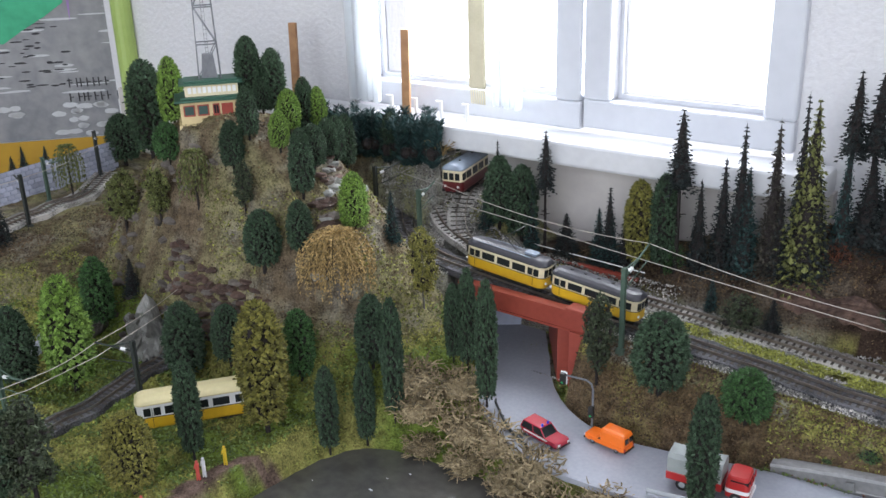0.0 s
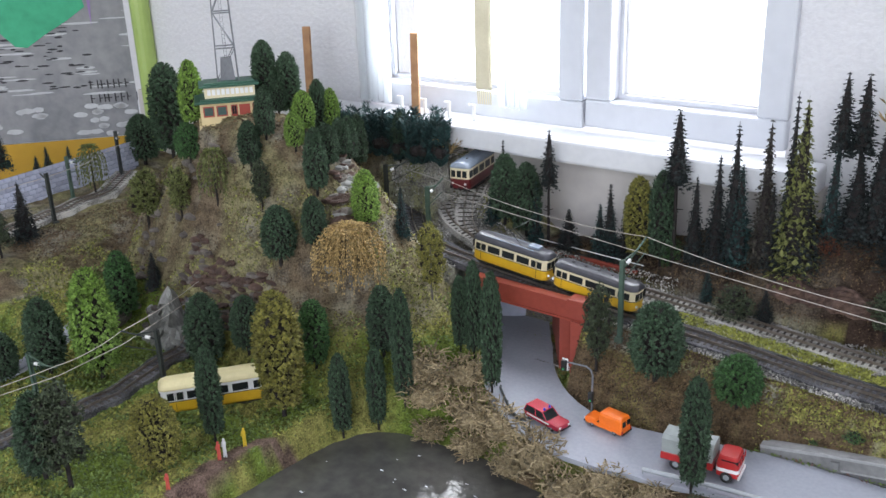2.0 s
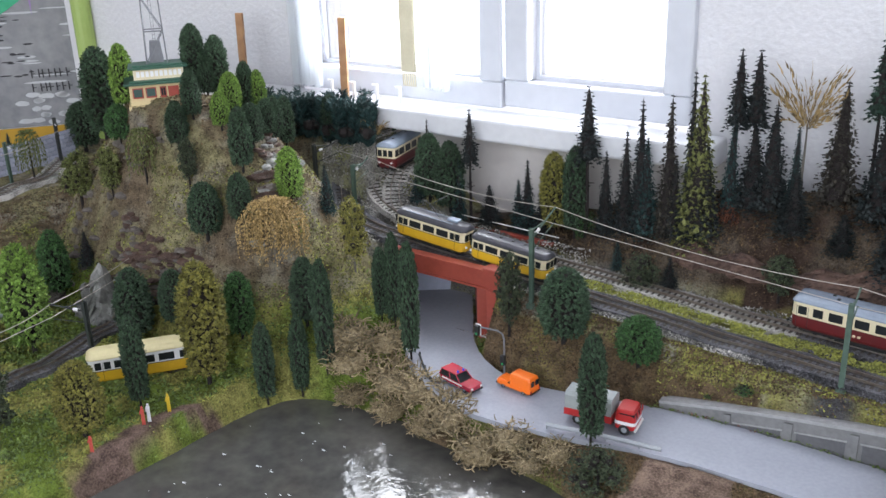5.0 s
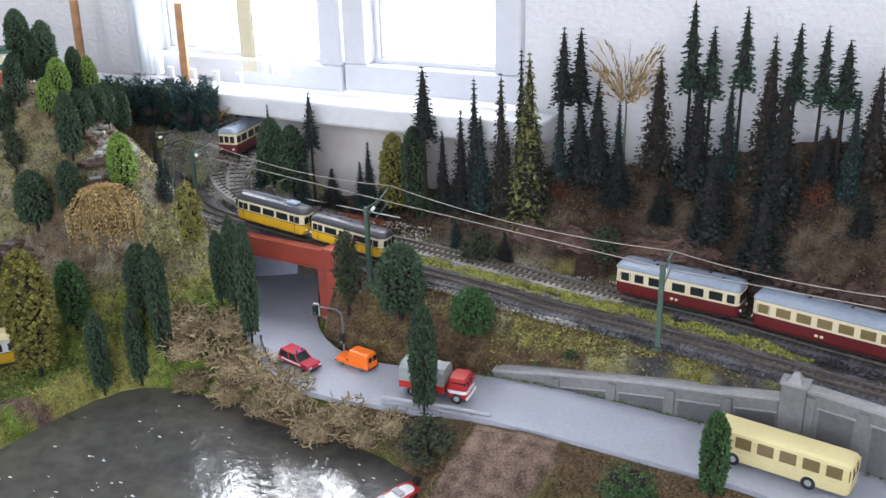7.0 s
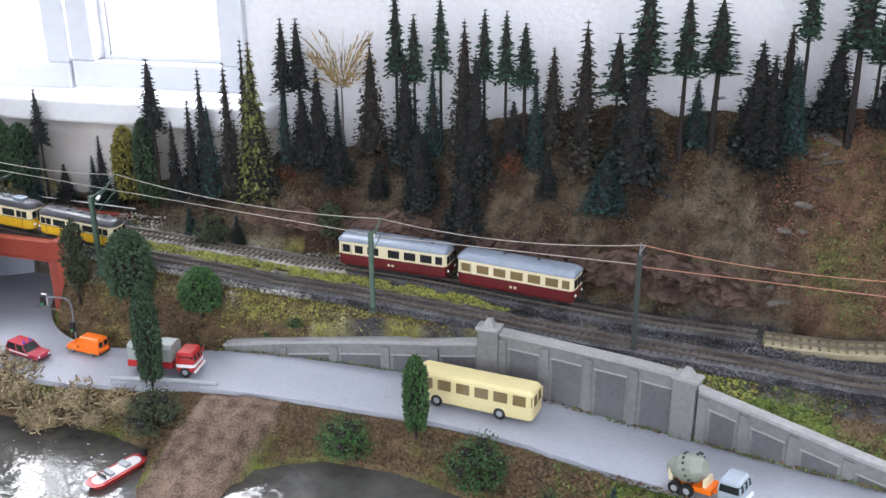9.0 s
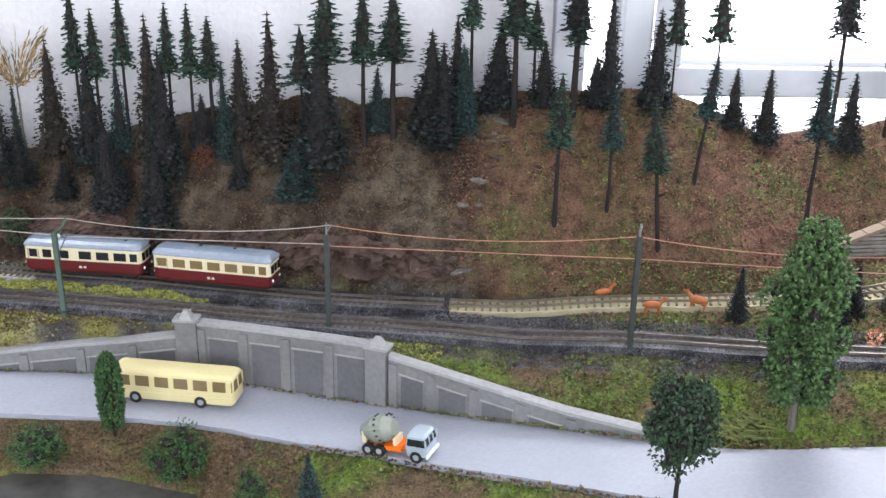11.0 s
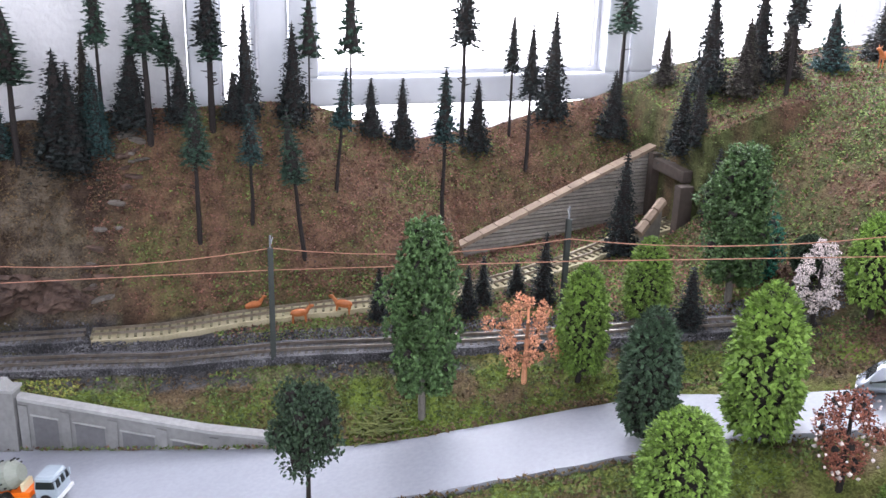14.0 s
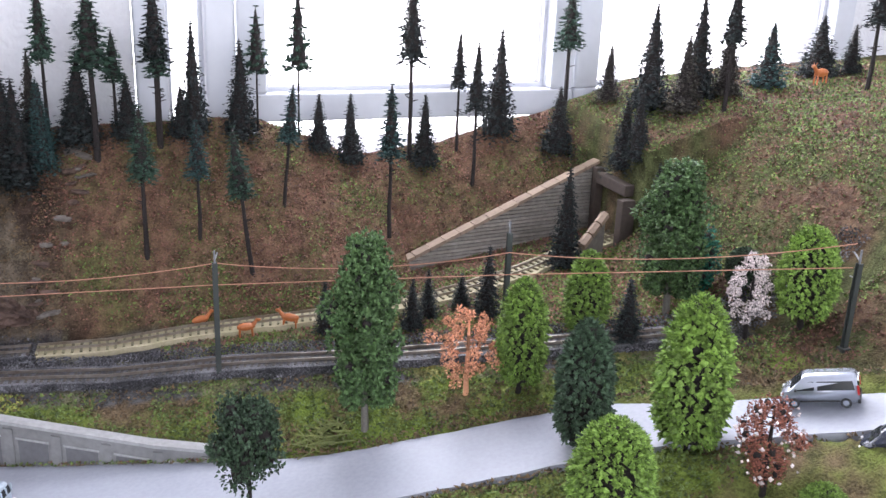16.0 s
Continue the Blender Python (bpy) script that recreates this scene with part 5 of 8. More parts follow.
# back_left
for key, x, y, h, wide in (
    ("pine_fir", -0.788, 0.928, 0.155, 0.66),
    ("spruce_fir", -0.756, 0.924, 0.055, 1.14),
    ("slim_fir", -0.701, 0.928, 0.102, 0.68),
    ("slim_fir_teal", -0.715, 0.929, 0.073, 0.89),
    ("spruce_fir_teal", -0.7, 0.929, 0.070, 0.79),
    ("slim_fir", -0.68, 0.929, 0.086, 0.70),
    ("dome_olive", -0.663, 0.928, 0.110, 0.49),
    ("dome_dark_green", -0.634, 0.929, 0.122, 0.40),
    ("pine_fir", -0.618, 0.929, 0.189, 0.72),
    ("spruce_fir", -0.592, 0.927, 0.110, 0.46),
    ("slim_fir", -0.567, 0.928, 0.129, 0.61),
    ("slim_fir", -0.549, 0.929, 0.164, 0.48),
    ("spruce_fir_teal", -0.541, 0.929, 0.121, 0.54),
):
    place_tree(key, x, y, h, wide)
for key, x, y, h, wide in (
    ("slim_fir_brown", -0.514, 0.929, 0.173, 0.50),
    ("spruce_fir", -0.505, 0.928, 0.100, 0.49),
    ("spruce_fir_yellow", -0.478, 0.928, 0.196, 0.47),
    ("spruce_fir", -0.47, 0.93, 0.113, 0.76),
    ("slim_fir", -0.489, 0.93, 0.199, 0.33),
    ("bright_bush", -0.623, 0.929, 0.033, 0.73),
):
    place_tree(key, x, y, h, wide)
# back_mid
for key, x, y, h, wide in (
    ("pine_fir", -0.449, 0.96, 0.183, 0.64),
    ("pine_fir", -0.428, 0.958, 0.182, 0.71),
    ("spruce_fir_teal", -0.449, 0.954, 0.130, 0.33),
    ("spruce_fir", -0.426, 0.959, 0.096, 0.92),
    ("spruce_fir", -0.405, 0.958, 0.127, 0.67),
    ("slim_fir_teal", -0.38, 0.96, 0.096, 0.57),
    ("gold", -0.373, 0.96, 0.167, 0.55),
    ("spruce_fir_brown", -0.335, 0.958, 0.137, 0.67),
    ("slim_fir", -0.372, 0.937, 0.071, 1.68),
    ("spruce_fir", -0.289, 0.949, 0.136, 0.70),
    ("pine_pine_green", -0.302, 0.958, 0.206, 0.55),
    ("pine_pine_green", -0.28, 0.958, 0.167, 0.68),
    ("slim_fir", -0.317, 0.926, 0.045, 2.01),
    ("rust_bush", -0.45, 0.949, 0.020, 0.96),
    ("spruce_fir", -0.254, 0.915, 0.073, 1.10),
):
    place_tree(key, x, y, h, wide)
# back_right8
for key, x, y, h, wide in (
    ("spruce_fir", -0.26, 0.906, 0.105, 0.86),
    ("pine_pine_green", -0.247, 0.956, 0.180, 0.60),
    ("spruce_fir_teal", -0.255, 0.949, 0.111, 0.50),
    ("spruce_fir_brown", -0.215, 0.942, 0.163, 0.56),
    ("spruce_fir", -0.196, 0.917, 0.151, 0.67),
    ("spruce_fir", -0.201, 0.887, 0.095, 1.15),
    ("pine_pine_green", -0.192, 0.943, 0.167, 0.67),
    ("pine_pine_green", -0.165, 0.933, 0.166, 0.63),
    ("pine_pine_green", -0.144, 0.937, 0.148, 0.92),
    ("spruce_fir", -0.155, 0.931, 0.067, 1.01),
    ("slim_fir_teal", -0.129, 0.926, 0.117, 0.58),
    ("slim_fir", -0.109, 0.901, 0.051, 1.45),
    ("spruce_fir_brown", -0.112, 0.94, 0.117, 0.69),
    ("slim_fir_brown", -0.074, 0.921, 0.170, 0.82),
):
    place_tree(key, x, y, h, wide)
for key, x, y, h, wide in (
    ("airy_pine", -0.041, 0.934, 0.128, 1.09),
    ("spruce_fir_teal", -0.043, 0.886, 0.065, 1.58),
    ("spruce_fir", -0.017, 0.902, 0.149, 0.96),
    ("rust_bush", -0.153, 0.921, 0.019, 1.03),
):
    place_tree(key, x, y, h, wide)
# back_right11
for key, x, y, h, wide in (
    ("pine_pine_green", -0.011, 0.916, 0.210, 0.90),
    ("pine_pine_green", 0.03, 0.923, 0.181, 0.80),
    ("pine_pine_green", 0.063, 0.931, 0.167, 1.13),
    ("slim_fir_teal", 0.045, 0.941, 0.075, 1.23),
    ("slim_fir", 0.12, 0.924, 0.123, 1.03),
    ("slim_fir_teal", 0.146, 0.937, 0.101, 0.82),
    ("spruce_fir", 0.186, 0.958, 0.106, 0.79),
):
    place_tree(key, x, y, h, wide)
# slope16
for key, x, y, h, wide in (
    ("spruce_fir", 0.107, 0.933, 0.126, 1.02),
    ("spruce_fir_brown", 0.136, 0.959, 0.108, 0.62),
    ("spruce_fir_teal", 0.143, 0.942, 0.094, 0.73),
    ("pine_pine_green", 0.152, 0.958, 0.184, 0.65),
    ("pine_pine_green", 0.202, 0.945, 0.190, 1.03),
    ("spruce_fir", 0.182, 0.959, 0.083, 1.21),
    ("pine_pine_green", 0.225, 0.959, 0.124, 0.86),
    ("spruce_fir", 0.237, 0.959, 0.077, 1.09),
    ("pine_fir", 0.271, 0.952, 0.189, 0.80),
    ("pine_pine_green", 0.273, 0.951, 0.157, 0.75),
    ("spruce_fir", 0.297, 0.958, 0.062, 1.16),
    ("spruce_fir", 0.312, 0.959, 0.136, 0.53),
    ("pine_pine_green", 0.246, 0.867, 0.169, 0.85),
    ("pine_fir_teal", 0.305, 0.872, 0.135, 0.84),
    ("spruce_fir", 0.365, 0.95, 0.119, 0.73),
    ("airy_pine", 0.386, 0.957, 0.149, 0.72),
):
    place_tree(key, x, y, h, wide)
place_tree("pine_pine_green", 0.356, 0.832, 0.170, 0.80, 0, (0, -6))
place_tree("pine_fir_teal", 0.403, 0.886, 0.144, 0.76, 0, (0, 5))
for key, x, y, h, wide in (
    ("spruce_fir", 0.461, 0.958, 0.074, 0.90),
    ("spruce_fir", 0.501, 0.959, 0.090, 0.83),
    ("airy_pine", 0.436, 0.958, 0.192, 0.57),
    ("pine_fir_teal", 0.52, 0.847, 0.183, 0.70),
    ("spruce_fir", 0.595, 0.947, 0.095, 0.80),
    ("pine_fir", 0.579, 0.959, 0.236, 0.65),
):
    place_tree(key, x, y, h, wide)
# end16
for key, x, y, h, wide in (
    ("pine_fir", 0.643, 0.958, 0.154, 0.64),
    ("pine_fir", 0.651, 0.915, 0.181, 0.69),
    ("spruce_fir", 0.7, 0.958, 0.142, 0.68),
    ("pine_pine_green", 0.796, 0.958, 0.173, 0.94),
    ("spruce_fir", 0.77, 0.92, 0.089, 1.05),
    ("spruce_fir_brown", 0.847, 0.934, 0.078, 0.86),
    ("spruce_fir", 0.872, 0.873, 0.137, 0.75),
    ("spruce_fir", 0.814, 0.795, 0.095, 0.69),
    ("spruce_fir", 0.818, 0.747, 0.081, 0.73),
    ("spruce_fir_brown", 0.895, 0.83, 0.097, 0.96),
    ("spruce_fir", 0.929, 0.856, 0.140, 0.68),
    ("spruce_fir_brown", 0.968, 0.848, 0.096, 0.93),
    ("pine_fir", 0.934, 0.799, 0.160, 0.87),
    ("spruce_fir_teal", 1.044, 0.863, 0.089, 1.13),
    ("spruce_fir", 1.144, 0.887, 0.086, 1.44),
    ("slim_fir", 1.192, 0.878, 0.068, 1.43),
    ("pine_fir", 1.135, 0.781, 0.153, 1.00),
    ("spruce_fir", 0.813, 0.824, 0.091, 0.92),
):
    place_tree(key, x, y, h, wide)
for key, x, y, h, wide in (
    ("spruce_fir", 0.712, 0.767, 0.127, 0.65),
    ("slim_fir", 0.414, 0.722, 0.062, 1.10),
    ("spruce_fir", 0.499, 0.689, 0.059, 0.89),
    ("slim_fir", 0.524, 0.712, 0.056, 1.22),
    ("slim_fir", 0.564, 0.717, 0.042, 1.57),
    ("slim_fir", 0.58, 0.682, 0.081, 1.08),
    ("slim_fir", 0.675, 0.557, 0.071, 1.39),
):
    place_tree(key, x, y, h, wide)
# front16
for key, x, y, h, wide in (
    ("poplar", 0.411, 0.551, 0.192, 0.92),
    ("lumpy", 0.296, 0.469, 0.108, 0.79),
    ("salmon", 0.506, 0.549, 0.088, 0.95),
    ("dome_lime", 0.55, 0.529, 0.114, 0.72),
    ("dome_lime", 0.647, 0.59, 0.094, 0.84),
    ("dome_dark_green", 0.554, 0.418, 0.120, 0.71),
    ("dome_lime", 0.616, 0.364, 0.137, 0.76),
    ("dome_lime", 0.52, 0.311, 0.098, 1.09),
    ("autumn", 0.623, 0.281, 0.079, 1.09),
    ("blossom", 0.772, 0.503, 0.090, 1.06),
    ("teal_bush", 0.783, 0.602, 0.071, 0.96),
    ("poplar", 0.746, 0.598, 0.169, 1.18),
    ("dome_dark_green", 0.812, 0.569, 0.046, 1.38),
    ("dome_lime", 0.812, 0.477, 0.102, 0.96),
    ("dome_lime", 0.631, 0.233, 0.043, 1.38),
):
    place_tree(key, x, y, h, wide)
# mid10
for key, x, y, h, wide in (
    ("column_mid_green", -0.186, 0.638, 0.089, 0.85),
    ("spruce_fir_teal", 0.009, 0.535, 0.058, 0.89),
    ("bright_bush", -0.116, 0.605, 0.045, 1.12),
    ("bright_bush", -0.252, 0.626, 0.030, 1.75),
    ("bright_bush", -0.041, 0.535, 0.033, 0.75),
):
    place_tree(key, x, y, h, wide)
# lichen
for key, x, y, h, wide in (
    ("lichen", -0.794, 0.662, 0.044, 1.26),
    ("lichen", -0.757, 0.689, 0.035, 1.40),
    ("lichen", -0.78, 0.646, 0.044, 1.11),
    ("lichen", -0.73, 0.662, 0.048, 1.12),
    ("lichen", -0.769, 0.636, 0.026, 1.43),
    ("lichen", -0.685, 0.654, 0.039, 1.36),
    ("lichen", -0.628, 0.626, 0.046, 1.10),
    ("lichen", -0.585, 0.615, 0.049, 1.11),
    ("lichen", -0.551, 0.625, 0.031, 1.36),
    ("lichen", -0.655, 0.622, 0.029, 1.38),
    ("lichen", -0.712, 0.636, 0.030, 1.39),
    ("green_bush", -0.446, 0.606, 0.039, 1.43),
    ("lichen", -0.526, 0.616, 0.036, 1.05),
    ("bright_bush", -0.537, 0.625, 0.006, 1.96),
    ("bright_bush", -0.394, 0.756, 0.004, 2.20),
    ("bright_bush", -0.359, 0.758, 0.008, 2.20),
    ("lichen", -0.498, 0.624, 0.027, 1.17),
):
    place_tree(key, x, y, h, wide)
# garland
# far_end
for key, x, y, h, wide in (
    ("dome_dark_green", -1.025, 0.924, 0.071, 0.64),
    ("slim_fir_teal", -0.935, 0.809, 0.038, 1.04),
    ("dome_dark_green", -0.969, 0.717, 0.056, 1.00),
    ("dome_dark_green", -0.976, 0.764, 0.060, 0.68),
    ("tall_dark_green", -1.013, 0.785, 0.041, 1.08),
):
    place_tree(key, x, y, h, wide)
# clump of trees inside the back curve: height of the top, radius of the crown
for key, x, y, top, radius in (("slim_fir", -0.859, 0.932, 0.222, 0.009), ("dome_dark_green", -0.853, 0.926, 0.205, 0.021), ("dome_dark_green", -0.822, 0.929, 0.197, 0.022), ("slim_fir_teal", -0.868, 0.918, 0.158, 0.011), ("spruce_fir_teal", -0.806, 0.926, 0.176, 0.012)):
    h = top - zg(x, y)
    place_tree(key, x, y, h, radius / h / {"slim": 0.18, "spru": 0.27, "dome": 0.30}[key[:4]])
# evergreen branches below the sill, with a golden shrub at their end
for x, y, top in ((-1.15, 0.932, 0.24), (-1.125, 0.928, 0.245), (-1.1, 0.934, 0.24), (-1.075, 0.929, 0.248), (-1.05, 0.934, 0.25), (-1.025, 0.928, 0.246), (-1.0, 0.934, 0.25), (-0.98, 0.929, 0.246), (-0.962, 0.934, 0.252)):
    place_tree("garland", x, y, top - zg(x, y), 1.0)
place_tree("gold", -0.948, 0.933, 0.22 - zg(-0.948, 0.933), 0.7)
for root, used in KINDS.values():
    if not used:
        for o in (*root.children_recursive, root):
            bpy.data.objects.remove(o)

# ---------------------------------------------------------------- bridge, walls, tunnel
def heading(x, fn):
    return math.degrees(math.atan2(fn(x + 0.01) - fn(x - 0.01), 0.02))


bridge = empty("girder_bridge", None, label="oxide-red girder bridge carrying the track over the road", category="bridge")
zb = 0.088
a_deg = heading(-0.73, yn)
BR = pose(-0.732, 0.791, 0, 0, 0, a_deg)
bm = bmesh.new()
box(bm, -0.088, 0.074, -0.004, 0.004, zb - 0.02, zb, BR, bevel=0.0008)
part("front_girder", bm, "red_steel", bridge)
bm = bmesh.new()
box(bm, -0.092, 0.078, -0.0065, 0.006, zb, zb + 0.003, BR)
part("top_flange", bm, "red_steel", bridge)
bm = bmesh.new()
box(bm, -0.088, 0.074, -0.0055, -0.0042, zb - 0.022, zb - 0.0195, BR)
part("bottom_flange", bm, "red_steel", bridge)
bm = bmesh.new()
box(bm, -0.088, 0.074, 0.118, 0.126, zb - 0.02, zb, BR)
part("back_girder", bm, "red_steel", bridge)
bm = bmesh.new()
box(bm, -0.088, 0.074, 0.0045, 0.1175, zb - 0.014, zb - 0.009, BR)
part("deck", bm, "concrete_dark", bridge)
bm = bmesh.new()
box(bm, 0.058, 0.076, -0.008, 0.006, -0.008, zb - 0.0205, BR, bevel=0.0008)
part("corner_pier", bm, "red_steel", bridge)
bm = bmesh.new()
box(bm, 0.054, 0.08, -0.010, 0.008, zb + 0.0032, zb + 0.0075, BR, bevel=0.001)
part("pier_cap", bm, "red_steel", bridge)
RD = pose(-0.765, 0.813, 0, 0, 0, math.degrees(math.atan2(-0.125, 0.083)))
for s, nm in ((1, "abutment"), (-1, "abutment")):
    bm = bmesh.new()
    box(bm, -0.075, 0.06 if s > 0 else 0.03, s * 0.047, s * 0.060, -0.01, zb - 0.0145, RD)
    part(nm, bm, "red_steel" if s > 0 else "concrete", bridge)
bm = bmesh.new()
box(bm, -0.084, -0.080, -0.046, 0.046, -0.01, zb - 0.0145, RD)
part("back_panel", bm, mat("pale_blue_underpass_paint", (0.50, 0.54, 0.66), (0.42, 0.46, 0.58), 0.6, 120, 14, 0.05), bridge, "pale blue-grey painted panel closing the underpass")
bm = bmesh.new()
box(bm, -0.11, 0.07, -0.006, -0.0035, zb + 0.0102, zb + 0.0135, BR @ pose(0, 0.045, 0))
part("timber_kerb", bm, "sand", bridge)


def wall_y(x):
    return yroad(x) + 0.0475


retain = empty("retaining_wall", None, label="weathered grey concrete retaining wall with recessed panels beside the road", category="wall")


def wall_bay(xa, xb):
    za, zc = wall_top(xa + 1e-4), wall_top(xb - 1e-4)
    ya, yb = wall_y(xa), wall_y(xb)
    za0, zb0 = zr(xa) - 0.006, zr(xb) - 0.006
    t = 0.009
    vs = [(xa, ya, za0), (xb, yb, zb0), (xb, yb, zc), (xa, ya, za), (xa, ya + t, za0), (xb, yb + t, zb0), (xb, yb + t, zc), (xa, ya + t, za)]
    fs = [(0, 1, 2, 3), (5, 4, 7, 6), (3, 2, 6, 7), (0, 3, 7, 4), (1, 5, 6, 2), (0, 4, 5, 1)]
    data_ob("wall_bay", vs, fs, "concrete", retain)
    o = 0.0022
    vs = [(xa, ya - o, za), (xb, yb - o, zc), (xb, yb + t + o, zc), (xa, ya + t + o, za)]
    vs = vs + [(x, y, z + 0.0032) for x, y, z in vs]
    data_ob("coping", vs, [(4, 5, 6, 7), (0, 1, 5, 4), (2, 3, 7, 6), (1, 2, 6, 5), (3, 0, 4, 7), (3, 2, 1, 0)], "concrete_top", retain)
    # raised pilaster at the bay's start, raised head and the recessed field, its shade put into a darker tone
    d, w = 0.0022, 0.008
    if za - za0 > 0.014:
        ha, hb = za - 0.012, zc - 0.012
        k = lambda x: (ya + (yb - ya) * (x - xa) / (xb - xa))
        zl = lambda x: za + (zc - za) * (x - xa) / (xb - xa)
        x0, x1 = xa + w, xb
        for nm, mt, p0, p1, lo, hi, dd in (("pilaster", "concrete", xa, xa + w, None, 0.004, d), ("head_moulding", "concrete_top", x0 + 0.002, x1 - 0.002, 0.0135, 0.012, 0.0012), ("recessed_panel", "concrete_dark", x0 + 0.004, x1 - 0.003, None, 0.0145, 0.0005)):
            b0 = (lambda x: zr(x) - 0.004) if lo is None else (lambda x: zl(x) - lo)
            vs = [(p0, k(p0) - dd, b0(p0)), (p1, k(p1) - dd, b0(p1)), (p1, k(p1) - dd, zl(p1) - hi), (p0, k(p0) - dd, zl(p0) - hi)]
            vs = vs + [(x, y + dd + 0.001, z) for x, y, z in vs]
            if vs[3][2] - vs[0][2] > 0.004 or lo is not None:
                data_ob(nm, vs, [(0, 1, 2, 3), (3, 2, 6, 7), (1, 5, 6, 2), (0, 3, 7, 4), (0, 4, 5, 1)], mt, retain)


for st in ((-0.44, -0.375, -0.315, -0.255, -0.2, -0.149), (-0.127, -0.082, -0.038, 0.006, 0.048), (0.069, 0.105, 0.145, 0.187, 0.23, 0.27, 0.305)):
    for xa, xb in zip(st, st[1:]):
        wall_bay(xa, xb)
for px in (-0.138, 0.0585):
    m = pose(px, wall_y(px) + 0.003, 0, 0, 0, heading(px, yroad))
    bm = bmesh.new()
    box(bm, -0.011, 0.011, -0.007, 0.008, zr(px) - 0.006, wall_top(-0.1) + 0.003, m, bevel=0.0006)
    part("pillar", bm, "concrete", retain)
    bm = bmesh.new()
    box(bm, -0.0125, 0.0125, -0.0085, 0.0095, wall_top(-0.1) + 0.0032, wall_top(-0.1) + 0.0065, m, bevel=0.0006)
    part("pillar_cap", bm, "concrete_top", retain)
    bm = bmesh.new()
    bmesh.ops.create_cone(bm, cap_ends=True, segments=4, radius1=0.009, radius2=0.0035, depth=0.008, matrix=m @ pose(0, 0, wall_top(-0.1) + 0.0105, 0, 0, 45))
    part("pillar_finial", bm, "concrete_top", retain)

# timber wing wall and tunnel mouth
wing = empty("tunnel_wing_wall", None, label="grey horizontal timber board wing wall with tan sloping coping", category="wall")
WG = pose(0.533, 0.845, 0, 0, 0, math.degrees(math.atan2(0.035, 0.279)))
WL, wz0, wz1 = 0.2815, 0.100, 0.207
for k in range(26):
    z0 = 0.091 + k * 0.0046
    xs = WL * max(0, (z0 + 0.002 - wz0) / (wz1 - wz0))
    if xs > WL - 0.01:
        break
    bm = bmesh.new()
    box(bm, xs, WL, -0.0005, 0.0025, z0, z0 + 0.0037, WG, bevel=0.0005)
    part("board", bm, "timber", wing)
# near-black backing, so the shade of the board gaps is in its colour
vs = [(x, y, z) for y in (0.003, 0.012) for x, z in ((0, 0.082), (WL, 0.082), (WL, wz1), (0, wz0))]
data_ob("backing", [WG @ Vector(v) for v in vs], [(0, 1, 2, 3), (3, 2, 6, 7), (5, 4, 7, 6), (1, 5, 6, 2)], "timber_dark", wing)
for k in range(14):
    f0, f1 = k / 14, (k + 0.95) / 14
    vs = [WG @ Vector((WL * f, y, wz0 + (wz1 - wz0) * f + h)) for f in (f0, f1) for y in (-0.003, 0.012) for h in (0.0005, 0.0048)]
    data_ob("coping_stone", vs, [(0, 1, 5, 4), (2, 6, 7, 3), (1, 3, 7, 5), (0, 4, 6, 2), (0, 2, 3, 1), (4, 5, 7, 6)], "coping", wing)
portal = empty("tunnel_portal", None, label="dark timber-boarded tunnel portal in the end slope", category="tunnel portal")
part("side_post", boxes((0.800, 0.811, 0.862, 0.874, 0.09, 0.205), bevel=0.001), "timber_brown", portal)
part("side_post", boxes((0.79, 0.808, 0.776, 0.79, 0.09, 0.185), bevel=0.001), "timber_brown", portal)
part("lintel", boxes((0.80, 0.815, 0.7902, 0.8618, 0.186, 0.200), bevel=0.001), "timber_brown", portal)
# flat plate across the mouth; the tunnel's inner shade is its near-black colour
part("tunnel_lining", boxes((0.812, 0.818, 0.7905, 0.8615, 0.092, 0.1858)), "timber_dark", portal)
for k in range(3):
    f = 0.4 + k / 5
    p = Vector((0.70 + 0.075 * f, 0.742 + 0.045 * f, 0.118 + 0.050 * f))
    q = Vector((0.70 + 0.075 * (f + 0.18), 0.742 + 0.045 * (f + 0.18), 0.118 + 0.050 * (f + 0.18)))
    bm = bmesh.new()
    rod(bm, p, q, 0.006, n=6)
    part("coping_stone", bm, "coping", portal)
data_ob("wing_panel", [(0.73, 0.76, 0.08), (0.775, 0.787, 0.08), (0.775, 0.787, 0.168), (0.73, 0.76, 0.138), (0.73, 0.766, 0.08), (0.775, 0.793, 0.08), (0.775, 0.793, 0.168), (0.73, 0.766, 0.138)],
        [(0, 1, 2, 3), (3, 2, 6, 7), (5, 4, 7, 6), (0, 3, 7, 4)], "timber", portal)


# ---------------------------------------------------------------- rail vehicles
def plan(L, W, r, n=5, taper=0.0):
    """Outline of a body with rounded corners, seen from above."""
    out = []
    for cx, cy, a0 in ((L / 2 - r, W / 2 - r, 0), (-L / 2 + r, W / 2 - r, 90), (-L / 2 + r, -W / 2 + r, 180), (L / 2 - r, -W / 2 + r, 270)):
        for k in range(n + 1):
            a = radians(a0 + 90 * k / n)
            out.append((cx + r * math.cos(a), cy + r * math.sin(a)))
    return out


def loft(levels, r, n=5):
    """levels: (z, length, width) from below upwards; a closed skin with rounded corners."""
    vs, fs = [], []
    for z, L, W in levels:
        vs += [(x, y, z) for x, y in plan(L, W, min(r, W / 2 - 1e-4, L / 2 - 1e-4), n)]
    m = 4 * (n + 1)
    for k in range(len(levels) - 1):
        fs += [(k * m + i, k * m + (i + 1) % m, (k + 1) * m + (i + 1) % m, (k + 1) * m + i) for i in range(m)]
    fs += [tuple(range(m))[::-1], tuple(range((len(levels) - 1) * m, len(levels) * m))]
    return vs, fs


